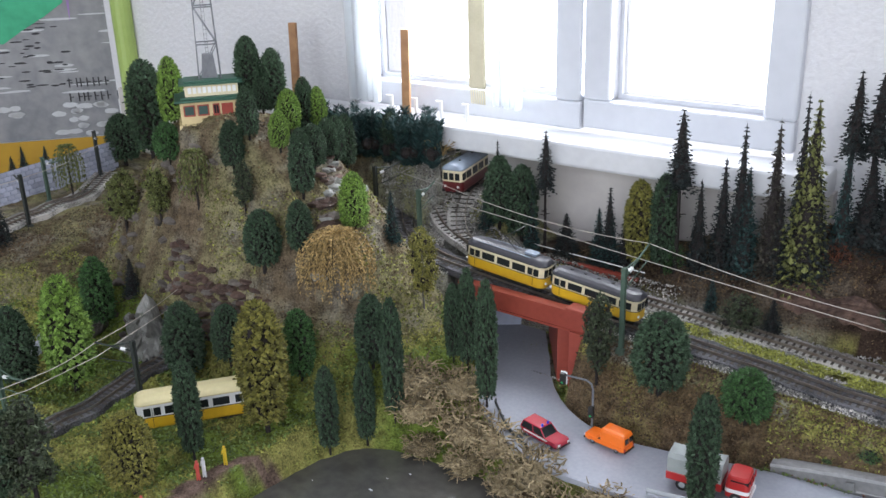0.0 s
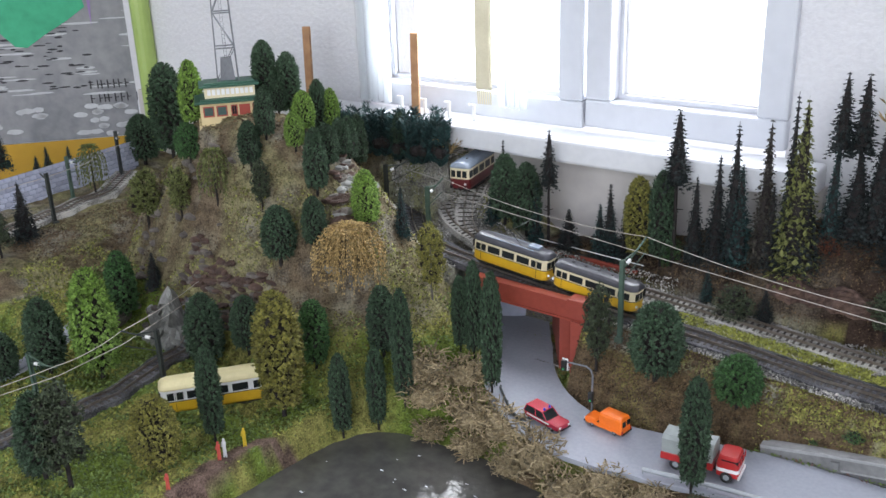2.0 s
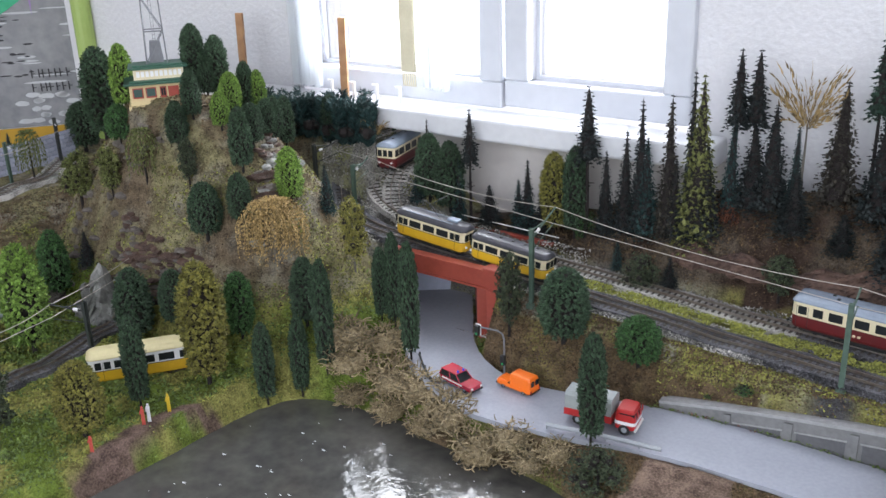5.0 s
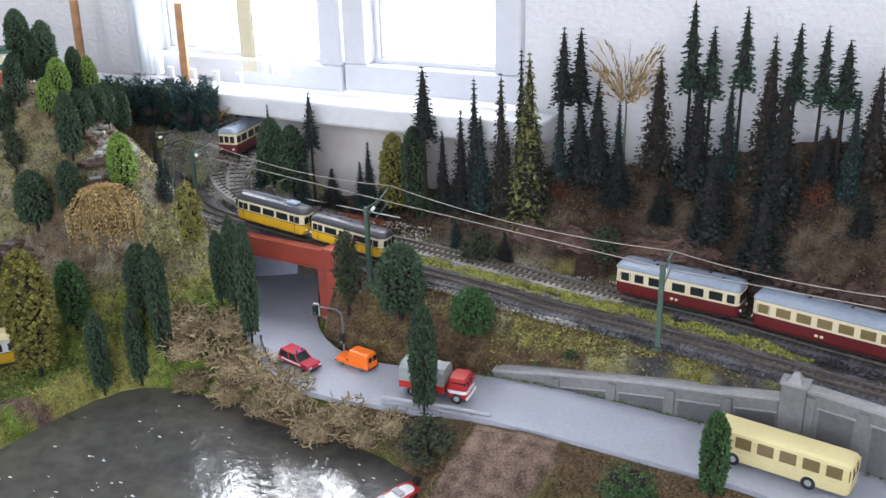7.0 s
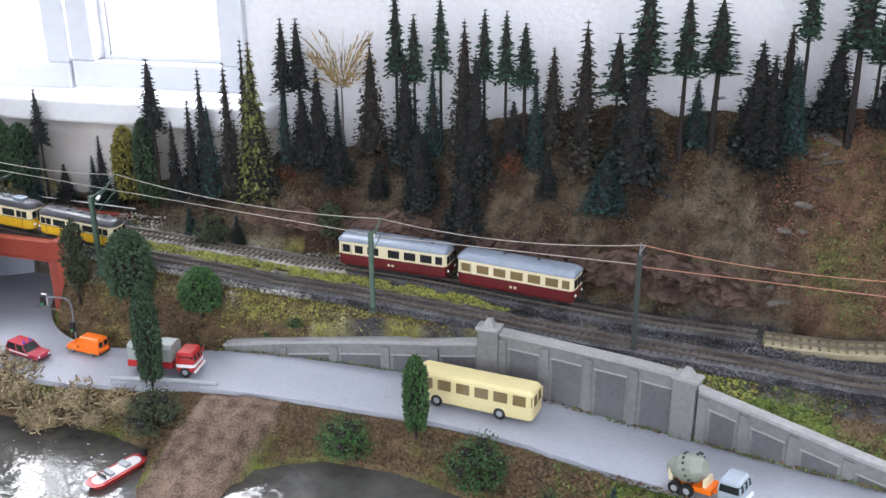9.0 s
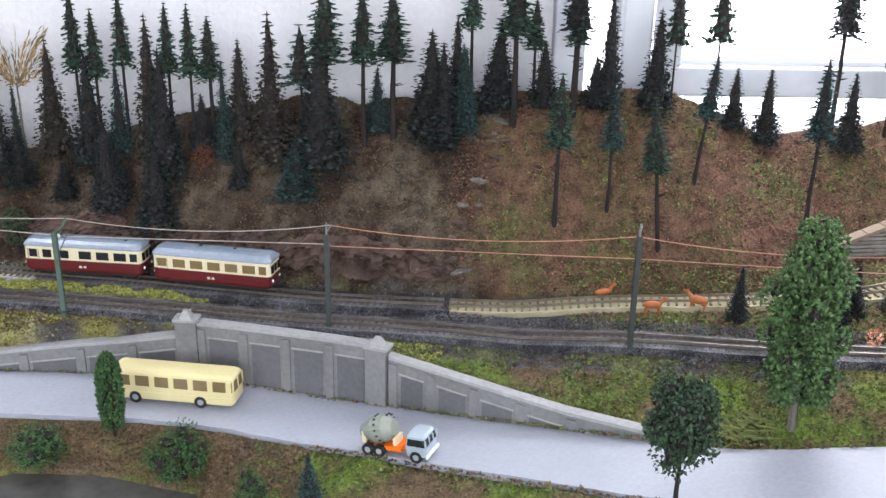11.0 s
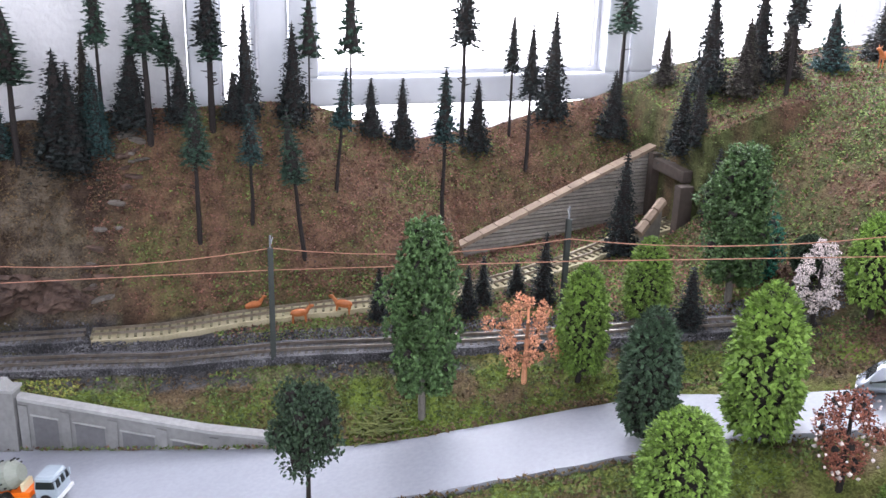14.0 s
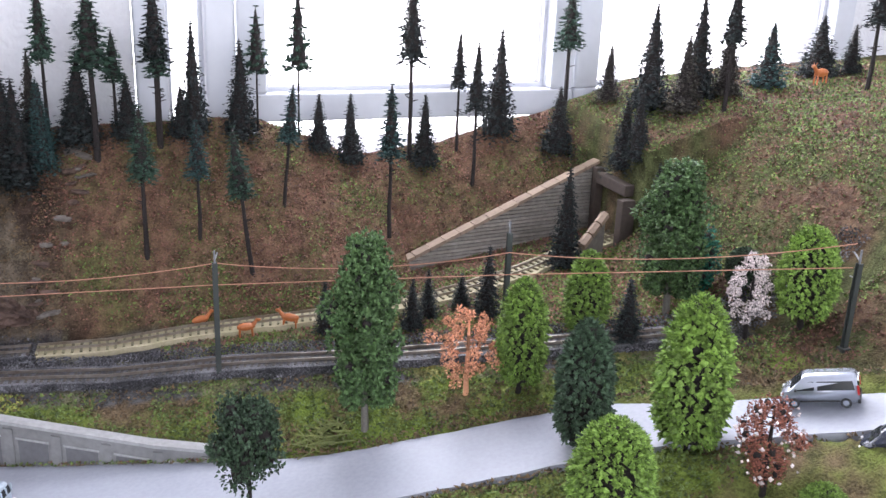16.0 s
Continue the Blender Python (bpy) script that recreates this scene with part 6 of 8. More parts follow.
def lofted(name, levels, r, material, parent, n=5, smooth=False, label=""):
    vs, fs = loft(levels, r, n)
    ob = data_ob(name, vs, fs, material, parent, smooth)
    if label:
        ob["label"] = label
    return ob


def wheel(parent, x, y, r, w, hub="grey_plastic"):
    bm = bmesh.new()
    bmesh.ops.create_cone(bm, cap_ends=True, segments=16, radius1=r, radius2=r, depth=w, matrix=pose(x, y, r, 90, 0, 0))
    o = part("wheel", bm, "black", parent)
    bm = bmesh.new()
    bmesh.ops.create_cone(bm, cap_ends=True, segments=12, radius1=r * 0.55, radius2=r * 0.5, depth=w * 1.12, matrix=pose(x, y, r, 90, 0, 0))
    part("rim", bm, hub, o)


def rail_car(name, L, W, H, colours, windows, label, roof_things=(), r=0.006, pantograph=False, belt=None, doors=(), ends=True, chassis=True):
    """A rail car with its rail top at z = 0 and its length along x."""
    low, high, roof = colours
    root = empty(name, None, label=label, category="rail car")
    z0, z1, z2 = H * 0.17, H * 0.47, H * 0.80
    lofted("lower_body", [(z0, L * 0.985, W * 0.93), (z0 + H * 0.06, L, W), (z1, L, W)], r, low, root)
    lofted("waist_stripe", [(z1 + 0.00005, L + 0.0004, W + 0.0004), (z1 + 0.0007, L + 0.0004, W + 0.0004)], r, belt or "black", root)
    lofted("upper_body", [(z1 + 0.00075, L, W), (z2, L * 0.995, W * 0.985)], r, high, root)
    lofted("roof", [(z2 + 0.00005, L + 0.0012, W + 0.001), (z2 + H * 0.035, L + 0.001, W + 0.0006), (z2 + H * 0.09, L * 0.985, W * 0.88), (z2 + H * 0.145, L * 0.955, W * 0.62), (z2 + H * 0.17, L * 0.90, W * 0.3)], r, roof, root, smooth=False)
    wz0, wz1 = z1 + H * 0.055, z2 - H * 0.075
    for x, w, mt in windows:
        for s in (-1, 1):
            y = s * W * 0.4925
            bm = bmesh.new()
            box(bm, x - w / 2, x + w / 2, y - 0.0006, y + 0.0008, wz0, wz1) if s > 0 else box(bm, x - w / 2, x + w / 2, y - 0.0008, y + 0.0006, wz0, wz1)
            o = part("window", bm, mt, root)
    for s in (-1, 1):
        x = s * L * 0.4965
        for yy, w in ((-W * 0.27, W * 0.2), (0, W * 0.2), (W * 0.27, W * 0.2)):
            part("end_window", boxes((x - 0.0009, x + 0.0009, yy - w / 2, yy + w / 2, wz0, wz1)), "glass_dark", root)
        for yy in (-W * 0.3, W * 0.3):
            bm = bmesh.new()
            bmesh.ops.create_cone(bm, cap_ends=True, segments=10, radius1=0.0016, radius2=0.0013, depth=0.0016, matrix=pose(s * (L / 2 + 0.0004), yy, z0 + H * 0.16, 0, 90, 0))
            part("headlight", bm, "white", root)
        bm = rods(((s * (L / 2 - 0.002), 0, z0 + 0.001), (s * (L / 2 + 0.006), 0, z0 + 0.001), 0.0009), ((s * (L / 2 + 0.006), -0.002, z0 + 0.001), (s * (L / 2 + 0.006), 0.002, z0 + 0.001), 0.0007))
        part("coupler", bm, "black", root)
        if chassis:
            for yy in (-W * 0.32, W * 0.32):
                bm = rods(((s * (L / 2 - 0.001), yy, z0 + 0.003), (s * (L / 2 + 0.004), yy, z0 + 0.003), 0.0007))
                rod(bm, (s * (L / 2 + 0.004), yy, z0 + 0.003), (s * (L / 2 + 0.0046), yy, z0 + 0.003), 0.002, n=10)
                part("buffer", bm, "black", root)
    for x in doors:
        for s in (-1, 1):
            y = s * (W / 2 + 0.0001)
            part("door_line", boxes((x - 0.0002, x + 0.0002, y - 0.0002, y + 0.0002, z0 + 0.002, z2 - 0.003)), "black", root)
    part("underframe", boxes((-L * 0.44, L * 0.44, -W * 0.36, W * 0.36, H * 0.09, z0 - 0.0002), (-L * 0.16, L * 0.2, -W * 0.42, W * 0.42, H * 0.05, H * 0.088)), "black", root)
    for x in (-L * 0.32, -L * 0.2, L * 0.2, L * 0.32):
        for s in (-1, 1):
            wheel(root, x, s * GAUGE / 2, H * 0.105, 0.0018)
    for x, y in roof_things:
        bm = boxes((x - 0.0016, x + 0.0016, y - 0.0014, y + 0.0014, z2 + H * 0.13, z2 + H * 0.195), bevel=0.0003)
        part("roof_vent", bm, "black", root)
    if pantograph:
        zt_ = z2 + H * 0.17
        bm = rods(((0.012, -0.006, zt_ + 0.001), (-0.006, -0.004, zt_ + 0.013), 0.0004), ((0.012, 0.006, zt_ + 0.001), (-0.006, 0.004, zt_ + 0.013), 0.0004), ((-0.006, -0.004, zt_ + 0.013), (0.012, -0.003, zt_ + 0.026), 0.0004),
                  ((-0.006, 0.004, zt_ + 0.013), (0.012, 0.003, zt_ + 0.026), 0.0004), ((0.012, -0.01, zt_ + 0.0265), (0.012, 0.01, zt_ + 0.0265), 0.0006))
        part("pantograph", bm, "mast_dark", root)
        part("roof_walkway", boxes((-L * 0.36, L * 0.3, -W * 0.32, -W * 0.2, z2 + H * 0.125, z2 + H * 0.15), (-L * 0.36, L * 0.3, W * 0.2, W * 0.32, z2 + H * 0.125, z2 + H * 0.15)), "roof_grey", root)
        part("resistor_box", boxes((L * 0.2, L * 0.34, -W * 0.18, W * 0.18, z2 + H * 0.165, z2 + H * 0.24), bevel=0.0006), "roof_grey", root)
    return root


def on_track(ob, x, fn, lift=0.0064):
    ob.matrix_world = pose(x, fn(x), zt(x) + lift, 0, -math.degrees(math.atan2(zt(x + 0.02) - zt(x - 0.02), 0.04)), heading(x, fn))


Lr = 0.136
for nm, x, wins, vents, text in (("railcar", -0.275, [(-0.056, 0.009, "glass_dark"), (-0.04, 0.010, "glass_dark"), (-0.022, 0.014, "glass_dark"), (0.004, 0.014, "glass_dark"), (0.024, 0.014, "glass_dark"), (0.044, 0.014, "glass_dark"), (0.0595, 0.008, "glass_dark")],
                                  [(-0.032, 0.004), (-0.025, -0.004), (0.03, 0.004), (0.047, -0.004)], "wine-red and cream diesel railcar with blue-grey roof"),
                                 ("railcar_trailer", -0.126, [(-0.056, 0.010, "glass_tint"), (-0.036, 0.014, "glass_tint"), (-0.016, 0.014, "glass_tint"), (0.004, 0.014, "glass_tint"), (0.024, 0.014, "glass_tint"), (0.044, 0.014, "glass_tint"), (0.0595, 0.008, "glass_tint")],
                                  [(-0.018, 0.002), (0.022, 0.002)], "wine-red and cream railcar trailer with blue-grey roof")):
    car = rail_car(nm, Lr, 0.033, 0.045, ("dark_red", "cream_pale", "roof_grey"), wins, text, vents, belt="cream_pale", doors=(-0.062, -0.05))
    for s in (-1, 1):
        part("lettering_bar", boxes((-0.004, -0.001, s * 0.0167 - 0.0002, s * 0.0167 + 0.0002, 0.013, 0.0155), (0.001, 0.004, s * 0.0167 - 0.0002, s * 0.0167 + 0.0002, 0.013, 0.0155)), "cream_pale", car, "small pale lettering bars")
    on_track(car, x, yf)
tram_w = [(-0.044, 0.006, "glass_dark"), (-0.036, 0.006, "glass_dark"), (-0.021, 0.017, "glass_dark"), (0.0, 0.017, "glass_dark"), (0.021, 0.017, "glass_dark"), (0.036, 0.006, "glass_dark"), (0.044, 0.006, "glass_dark")]
on_track(rail_car("tram_motor_car", 0.108, 0.027, 0.041, ("yellow", "cream_pale", "roof_dark"), tram_w, "yellow and cream four-window tram with dark roof and pantograph", r=0.009, pantograph=True, doors=(-0.04, 0.04), chassis=False), -0.775, yn)
on_track(rail_car("tram_trailer", 0.108, 0.027, 0.038, ("yellow", "cream_pale", "roof_dark"), tram_w, "yellow and cream tram trailer with dark vented roof", [(k * 0.017 - 0.034, 0) for k in range(5)], r=0.009, doors=(-0.04, 0.04), chassis=False), -0.66, yn)
# a second railcar set waits at the far end
far_car = rail_car("railcar", 0.09, 0.03, 0.045, ("dark_red", "cream_pale", "roof_grey"), [(-0.034, 0.009, "glass_dark"), (-0.016, 0.014, "glass_dark"), (0.004, 0.014, "glass_dark"), (0.024, 0.014, "glass_dark"), (0.038, 0.008, "glass_dark")],
                   "wine-red and cream railcar with pale roof waiting below the window sill", [(-0.018, 0.002), (0.022, 0.002)], belt="cream_pale")
far_car.matrix_world = pose(-0.922, 0.953, zt(-0.922) + end_rise(-0.922, 0.953) + 0.0064, 0, 0, -80)
old = rail_car("parked_tram", 0.135, 0.03, 0.043, ("yellow", "white", "roof_pale"), [(-0.056, 0.007, "glass_dark"), (-0.046, 0.007, "glass_dark"), (-0.03, 0.017, "glass_dark"), (-0.006, 0.022, "glass_dark"), (0.018, 0.017, "glass_dark"), (0.036, 0.007, "glass_dark"), (0.046, 0.007, "glass_dark")],
               "yellow and white parked tram with cream roof on the meadow", r=0.008, doors=(-0.051, 0.041), chassis=False)
old.matrix_world = pose(-0.962, 0.515, 0.001, 0, 0, 51.5)


# ---------------------------------------------------------------- road vehicles (length along x, nose towards +x, wheels on z = 0)
def car_body(root, L, W, H, paint, hood, screen, roof_front, roof_back, tail, wheels, glass="glass_dark", belt=0.52):
    """A car with bonnet, windscreen, roof and tail given as fractions of its length from the rear."""
    z0, zb, zt_ = H * 0.17, H * belt, H
    lofted("body", [(z0, L * 0.97, W * 0.93), (z0 + H * 0.12, L, W), (zb - 0.0008, L * 0.995, W), (zb, L * 0.98, W * 0.97)], W * 0.18, paint, root, 4)
    X = lambda f: -L / 2 + f * L
    w0, w1 = W * 0.47, W * 0.40
    prof = [(X(tail), zb), (X(screen), zb), (X(roof_front), zt_ - 0.0006), (X(roof_back), zt_ - 0.0006)]
    vs = [(x, s * (w0 if z < zb + 1e-6 else w1), z) for s in (-1, 1) for x, z in prof]
    data_ob("glasshouse", vs, [(0, 1, 2, 3), (7, 6, 5, 4), (1, 5, 6, 2), (3, 7, 4, 0), (2, 6, 7, 3)], glass, root)
    part("roof_panel", boxes((X(roof_back) - 0.0004, X(roof_front) + 0.0006, -w1 - 0.0005, w1 + 0.0005, zt_ - 0.0008, zt_ + 0.0002), bevel=0.0003), paint, root)
    for f in (screen, (screen + tail) / 2 + 0.02, tail):
        g = min(max((f - tail) / (screen - tail), 0), 1)
        xt = X(roof_back) + (X(roof_front) - X(roof_back)) * g
        for s in (-1, 1):
            bm = rods(((X(f), s * w0, zb), (xt, s * w1, zt_ - 0.0006), 0.0006), n=5)
            part("roof_pillar", bm, paint, root)
    part("bonnet", boxes((X(screen) + 0.0006, X(1) - 0.0012, -W * 0.42, W * 0.42, zb - 0.0005, zb + H * hood), bevel=0.0006), paint, root)
    for x in wheels:
        for s in (-1, 1):
            wheel(root, X(x), s * W * 0.43, H * 0.19, 0.0022, "silver")
    for s in (-1, 1):
        part("headlight", boxes((L / 2 - 0.0012, L / 2 + 0.0002, s * W * 0.33 - 0.0013, s * W * 0.33 + 0.0013, H * 0.33, H * 0.46)), "white", root)
        part("tail_light", boxes((-L / 2 - 0.0002, -L / 2 + 0.001, s * W * 0.4 - 0.0008, s * W * 0.4 + 0.0008, H * 0.3, H * 0.48)), "red", root)
    part("bumper", boxes((L / 2 - 0.001, L / 2 + 0.0006, -W * 0.45, W * 0.45, H * 0.18, H * 0.27)), "black", root)
    part("bumper", boxes((-L / 2 - 0.0006, -L / 2 + 0.001, -W * 0.45, W * 0.45, H * 0.18, H * 0.27)), "black", root)


def on_road(ob, x, y, turn, lift=0.0016):
    z = zr(x) + lift
    ob.matrix_world = pose(x, y, z, 0, -math.degrees(math.atan(math.cos(radians(turn)) * (zr(x + 0.02) - zr(x - 0.02)) / 0.04)), turn)


fire = empty("fire_estate_car", None, label="crimson fire service estate car with blue beacons", category="car")
car_body(fire, 0.050, 0.0195, 0.0165, "car_red", 0.02, 0.66, 0.52, 0.06, 0.0, (0.19, 0.8))
part("livery_stripe", boxes((-0.02, 0.012, -0.00985, -0.0097, 0.0062, 0.0078), (-0.02, 0.012, 0.0097, 0.00985, 0.0062, 0.0078)), "white", fire, "white livery stripe")
for y in (-0.004, 0.004):
    bm = bmesh.new()
    rod(bm, (0.0, y, 0.0167), (0.0, y, 0.0192), 0.0013, 0.001, n=8)
    part("beacon", bm, mat("blue_beacon_lens", (0.03, 0.05, 0.5), None, 0.2), fire, "blue beacon")
on_road(fire, -0.642, 0.673, -14)

van = empty("delivery_van", None, label="bright orange box-bodied delivery van", category="van")
car_body(van, 0.047, 0.0185, 0.0145, "orange", 0.07, 0.68, 0.55, 0.42, 0.30, (0.2, 0.78))
lofted("cargo_box", [(0.0072, 0.028, 0.0178), (0.017, 0.0275, 0.0172), (0.0196, 0.0255, 0.0148), (0.0203, 0.023, 0.010)], 0.002, "orange", van, 4).location = (-0.0085, 0, 0)
for s in (-1, 1):
    part("rear_window", boxes((-0.0232, -0.0222, s * 0.0038 - 0.0024, s * 0.0038 + 0.0024, 0.011, 0.0165)), "glass_dark", van)
on_road(van, -0.585, 0.699, 172)

lorry = empty("tarpaulin_lorry", None, label="red flatbed lorry with grey tarpaulin and white front stripe", category="lorry")
part("chassis", boxes((-0.036, 0.036, -0.005, 0.005, 0.006, 0.0085)), "black", lorry)
part("loading_bed", boxes((-0.037, 0.013, -0.0135, 0.0135, 0.009, 0.0165), bevel=0.0004), "red", lorry)
vs, fs = [], []
prof = [(-0.0128, 0.0167), (-0.0128, 0.031), (-0.009, 0.0345), (0.009, 0.0345), (0.0128, 0.031), (0.0128, 0.0167)]
for k in range(9):
    x = -0.0365 + k * 0.0061
    sag = 0.0005 * (k % 2)
    vs += [(x, y * (1 - 0.03 * (k % 2)), z - sag) for y, z in prof]
fs = [(a * 6 + i, a * 6 + i + 1, (a + 1) * 6 + i + 1, (a + 1) * 6 + i) for a in range(8) for i in range(5)] + [(0, 1, 2, 3, 4, 5), tuple(range(48, 54))[::-1]]
data_ob("tarpaulin", vs, fs, "tarp", lorry)
cab_levels = [(0.0065, 0.021, 0.0255), (0.017, 0.0215, 0.026), (0.026, 0.0185, 0.0235), (0.0275, 0.016, 0.021)]
lofted("cab", cab_levels, 0.0035, "red", lorry, 4).location = (0.0262, 0, 0)
lofted("front_stripe", [(0.0115, 0.0216, 0.0261), (0.0152, 0.0217, 0.0262)], 0.0036, "white", lorry, 4).location = (0.0262, 0, 0)
lofted("cab_window", [(0.0182, 0.0208, 0.0254), (0.0238, 0.0193, 0.0242)], 0.0036, "glass_dark", lorry, 4).location = (0.0264, 0, 0)
for y in (-0.0122, -0.004, 0.004, 0.0122):
    part("windscreen_pillar", boxes((0.0362, 0.0374, y - 0.0006, y + 0.0006, 0.0178, 0.0242)), "red", lorry)
part("bumper", boxes((0.0362, 0.0382, -0.0135, 0.0135, 0.0058, 0.0085), bevel=0.0004), "white", lorry)
for x in (-0.022, 0.026):
    for s in (-1, 1):
        wheel(lorry, x, s * 0.0112, 0.0058, 0.004)
on_road(lorry, -0.476, 0.681, 6)

bus = empty("coach", None, label="cream single-deck coach with amber-tinted windows", category="bus")
lofted("body", [(0.0045, 0.122, 0.0285), (0.007, 0.126, 0.0295), (0.0185, 0.126, 0.0295)], 0.004, "cream", bus)
lofted("window_band", [(0.01855, 0.1255, 0.0290), (0.0295, 0.1235, 0.0278)], 0.004, "glass_tint", bus)
lofted("roof", [(0.02955, 0.1248, 0.0286), (0.032, 0.1235, 0.0275), (0.0345, 0.118, 0.022), (0.0352, 0.11, 0.012)], 0.004, "cream", bus)
for x in (-0.0585, -0.0385, -0.019, 0.0005, 0.02, 0.0395, 0.058):
    for s in (-1, 1):
        part("window_pillar", boxes((x - 0.0026, x + 0.0026, s * 0.01445 - 0.0005, s * 0.01445 + 0.0005, 0.0184, 0.0296)), "cream", bus)
for s in (-1, 1):
    part("trim_line", boxes((-0.062, 0.062, s * 0.0148 - 0.0002, s * 0.0148 + 0.0002, 0.0125, 0.0131)), "cream_pale", bus)
    for y in (-0.013, 0, 0.013):
        part("end_pillar", boxes((s * 0.0622 - 0.0006, s * 0.0622 + 0.0006, y - 0.001, y + 0.001, 0.0184, 0.0296)), "cream", bus)
for x in (-0.037, 0.029):
    for s in (-1, 1):
        wheel(bus, x, s * 0.0128, 0.0062, 0.0042)
on_road(bus, -0.139, 0.690, -8.5)

mixer = empty("mixer_truck", None, label="cement mixer truck with pale blue cab and orange chassis", category="mixer truck")
part("chassis", boxes((-0.03, 0.022, -0.004, 0.004, 0.0065, 0.0095), (-0.008, 0.008, -0.009, 0.009, 0.006, 0.0105)), "orange", mixer)
bm = bmesh.new()
D = pose(-0.016, 0, 0.021, 0, -104, 0)
for a, b, r1, r2 in ((-0.016, -0.008, 0.007, 0.0122), (-0.008, 0.004, 0.0122, 0.0122), (0.004, 0.017, 0.0122, 0.006)):
    bmesh.ops.create_cone(bm, cap_ends=True, segments=18, radius1=r1, radius2=r2, depth=b - a, matrix=D @ Matrix.Translation((0, 0, (a + b) / 2)))
part("drum", bm, mat("grey_green_drum_paint", (0.26, 0.28, 0.24), (0.2, 0.22, 0.19), 0.5), mixer)
bm = bmesh.new()
for k in range(26):
    a = k * 0.42
    z = -0.012 + k * 0.0008
    box(bm, -0.0006, 0.0006, -0.001, 0.001, -0.0008, 0.0008, D @ Matrix.Translation((0.0124 * math.cos(a), 0.0124 * math.sin(a), z)))
part("drum_stripe", bm, "black", mixer)
part("drum_stand", boxes((-0.03, -0.026, -0.008, 0.008, 0.0095, 0.02), (0.0, 0.003, -0.007, 0.007, 0.0105, 0.017)), "cream_pale", mixer)
blue = mat("pale_blue_cab_paint", (0.36, 0.42, 0.48), (0.3, 0.36, 0.42), 0.35)
lofted("cab", [(0.0065, 0.0195, 0.0245), (0.0155, 0.02, 0.025), (0.0245, 0.017, 0.0225), (0.026, 0.014, 0.019)], 0.003, blue, mixer, 4).location = (0.024, 0, 0)
lofted("cab_window", [(0.0162, 0.0199, 0.0249), (0.0225, 0.0178, 0.0232)], 0.003, "glass_dark", mixer, 4).location = (0.0242, 0, 0)
for y in (-0.0118, -0.0038, 0.0038, 0.0118):
    part("windscreen_pillar", boxes((0.0332, 0.0345, y - 0.0006, y + 0.0006, 0.016, 0.0228)), blue, mixer)
part("bumper", boxes((0.0335, 0.0355, -0.0125, 0.0125, 0.0058, 0.0085)), "white", mixer)
for x in (-0.023, -0.012, 0.024):
    for s in (-1, 1):
        wheel(mixer, x, s * 0.0105, 0.0057, 0.004)
on_road(mixer, 0.081, 0.586, -24)

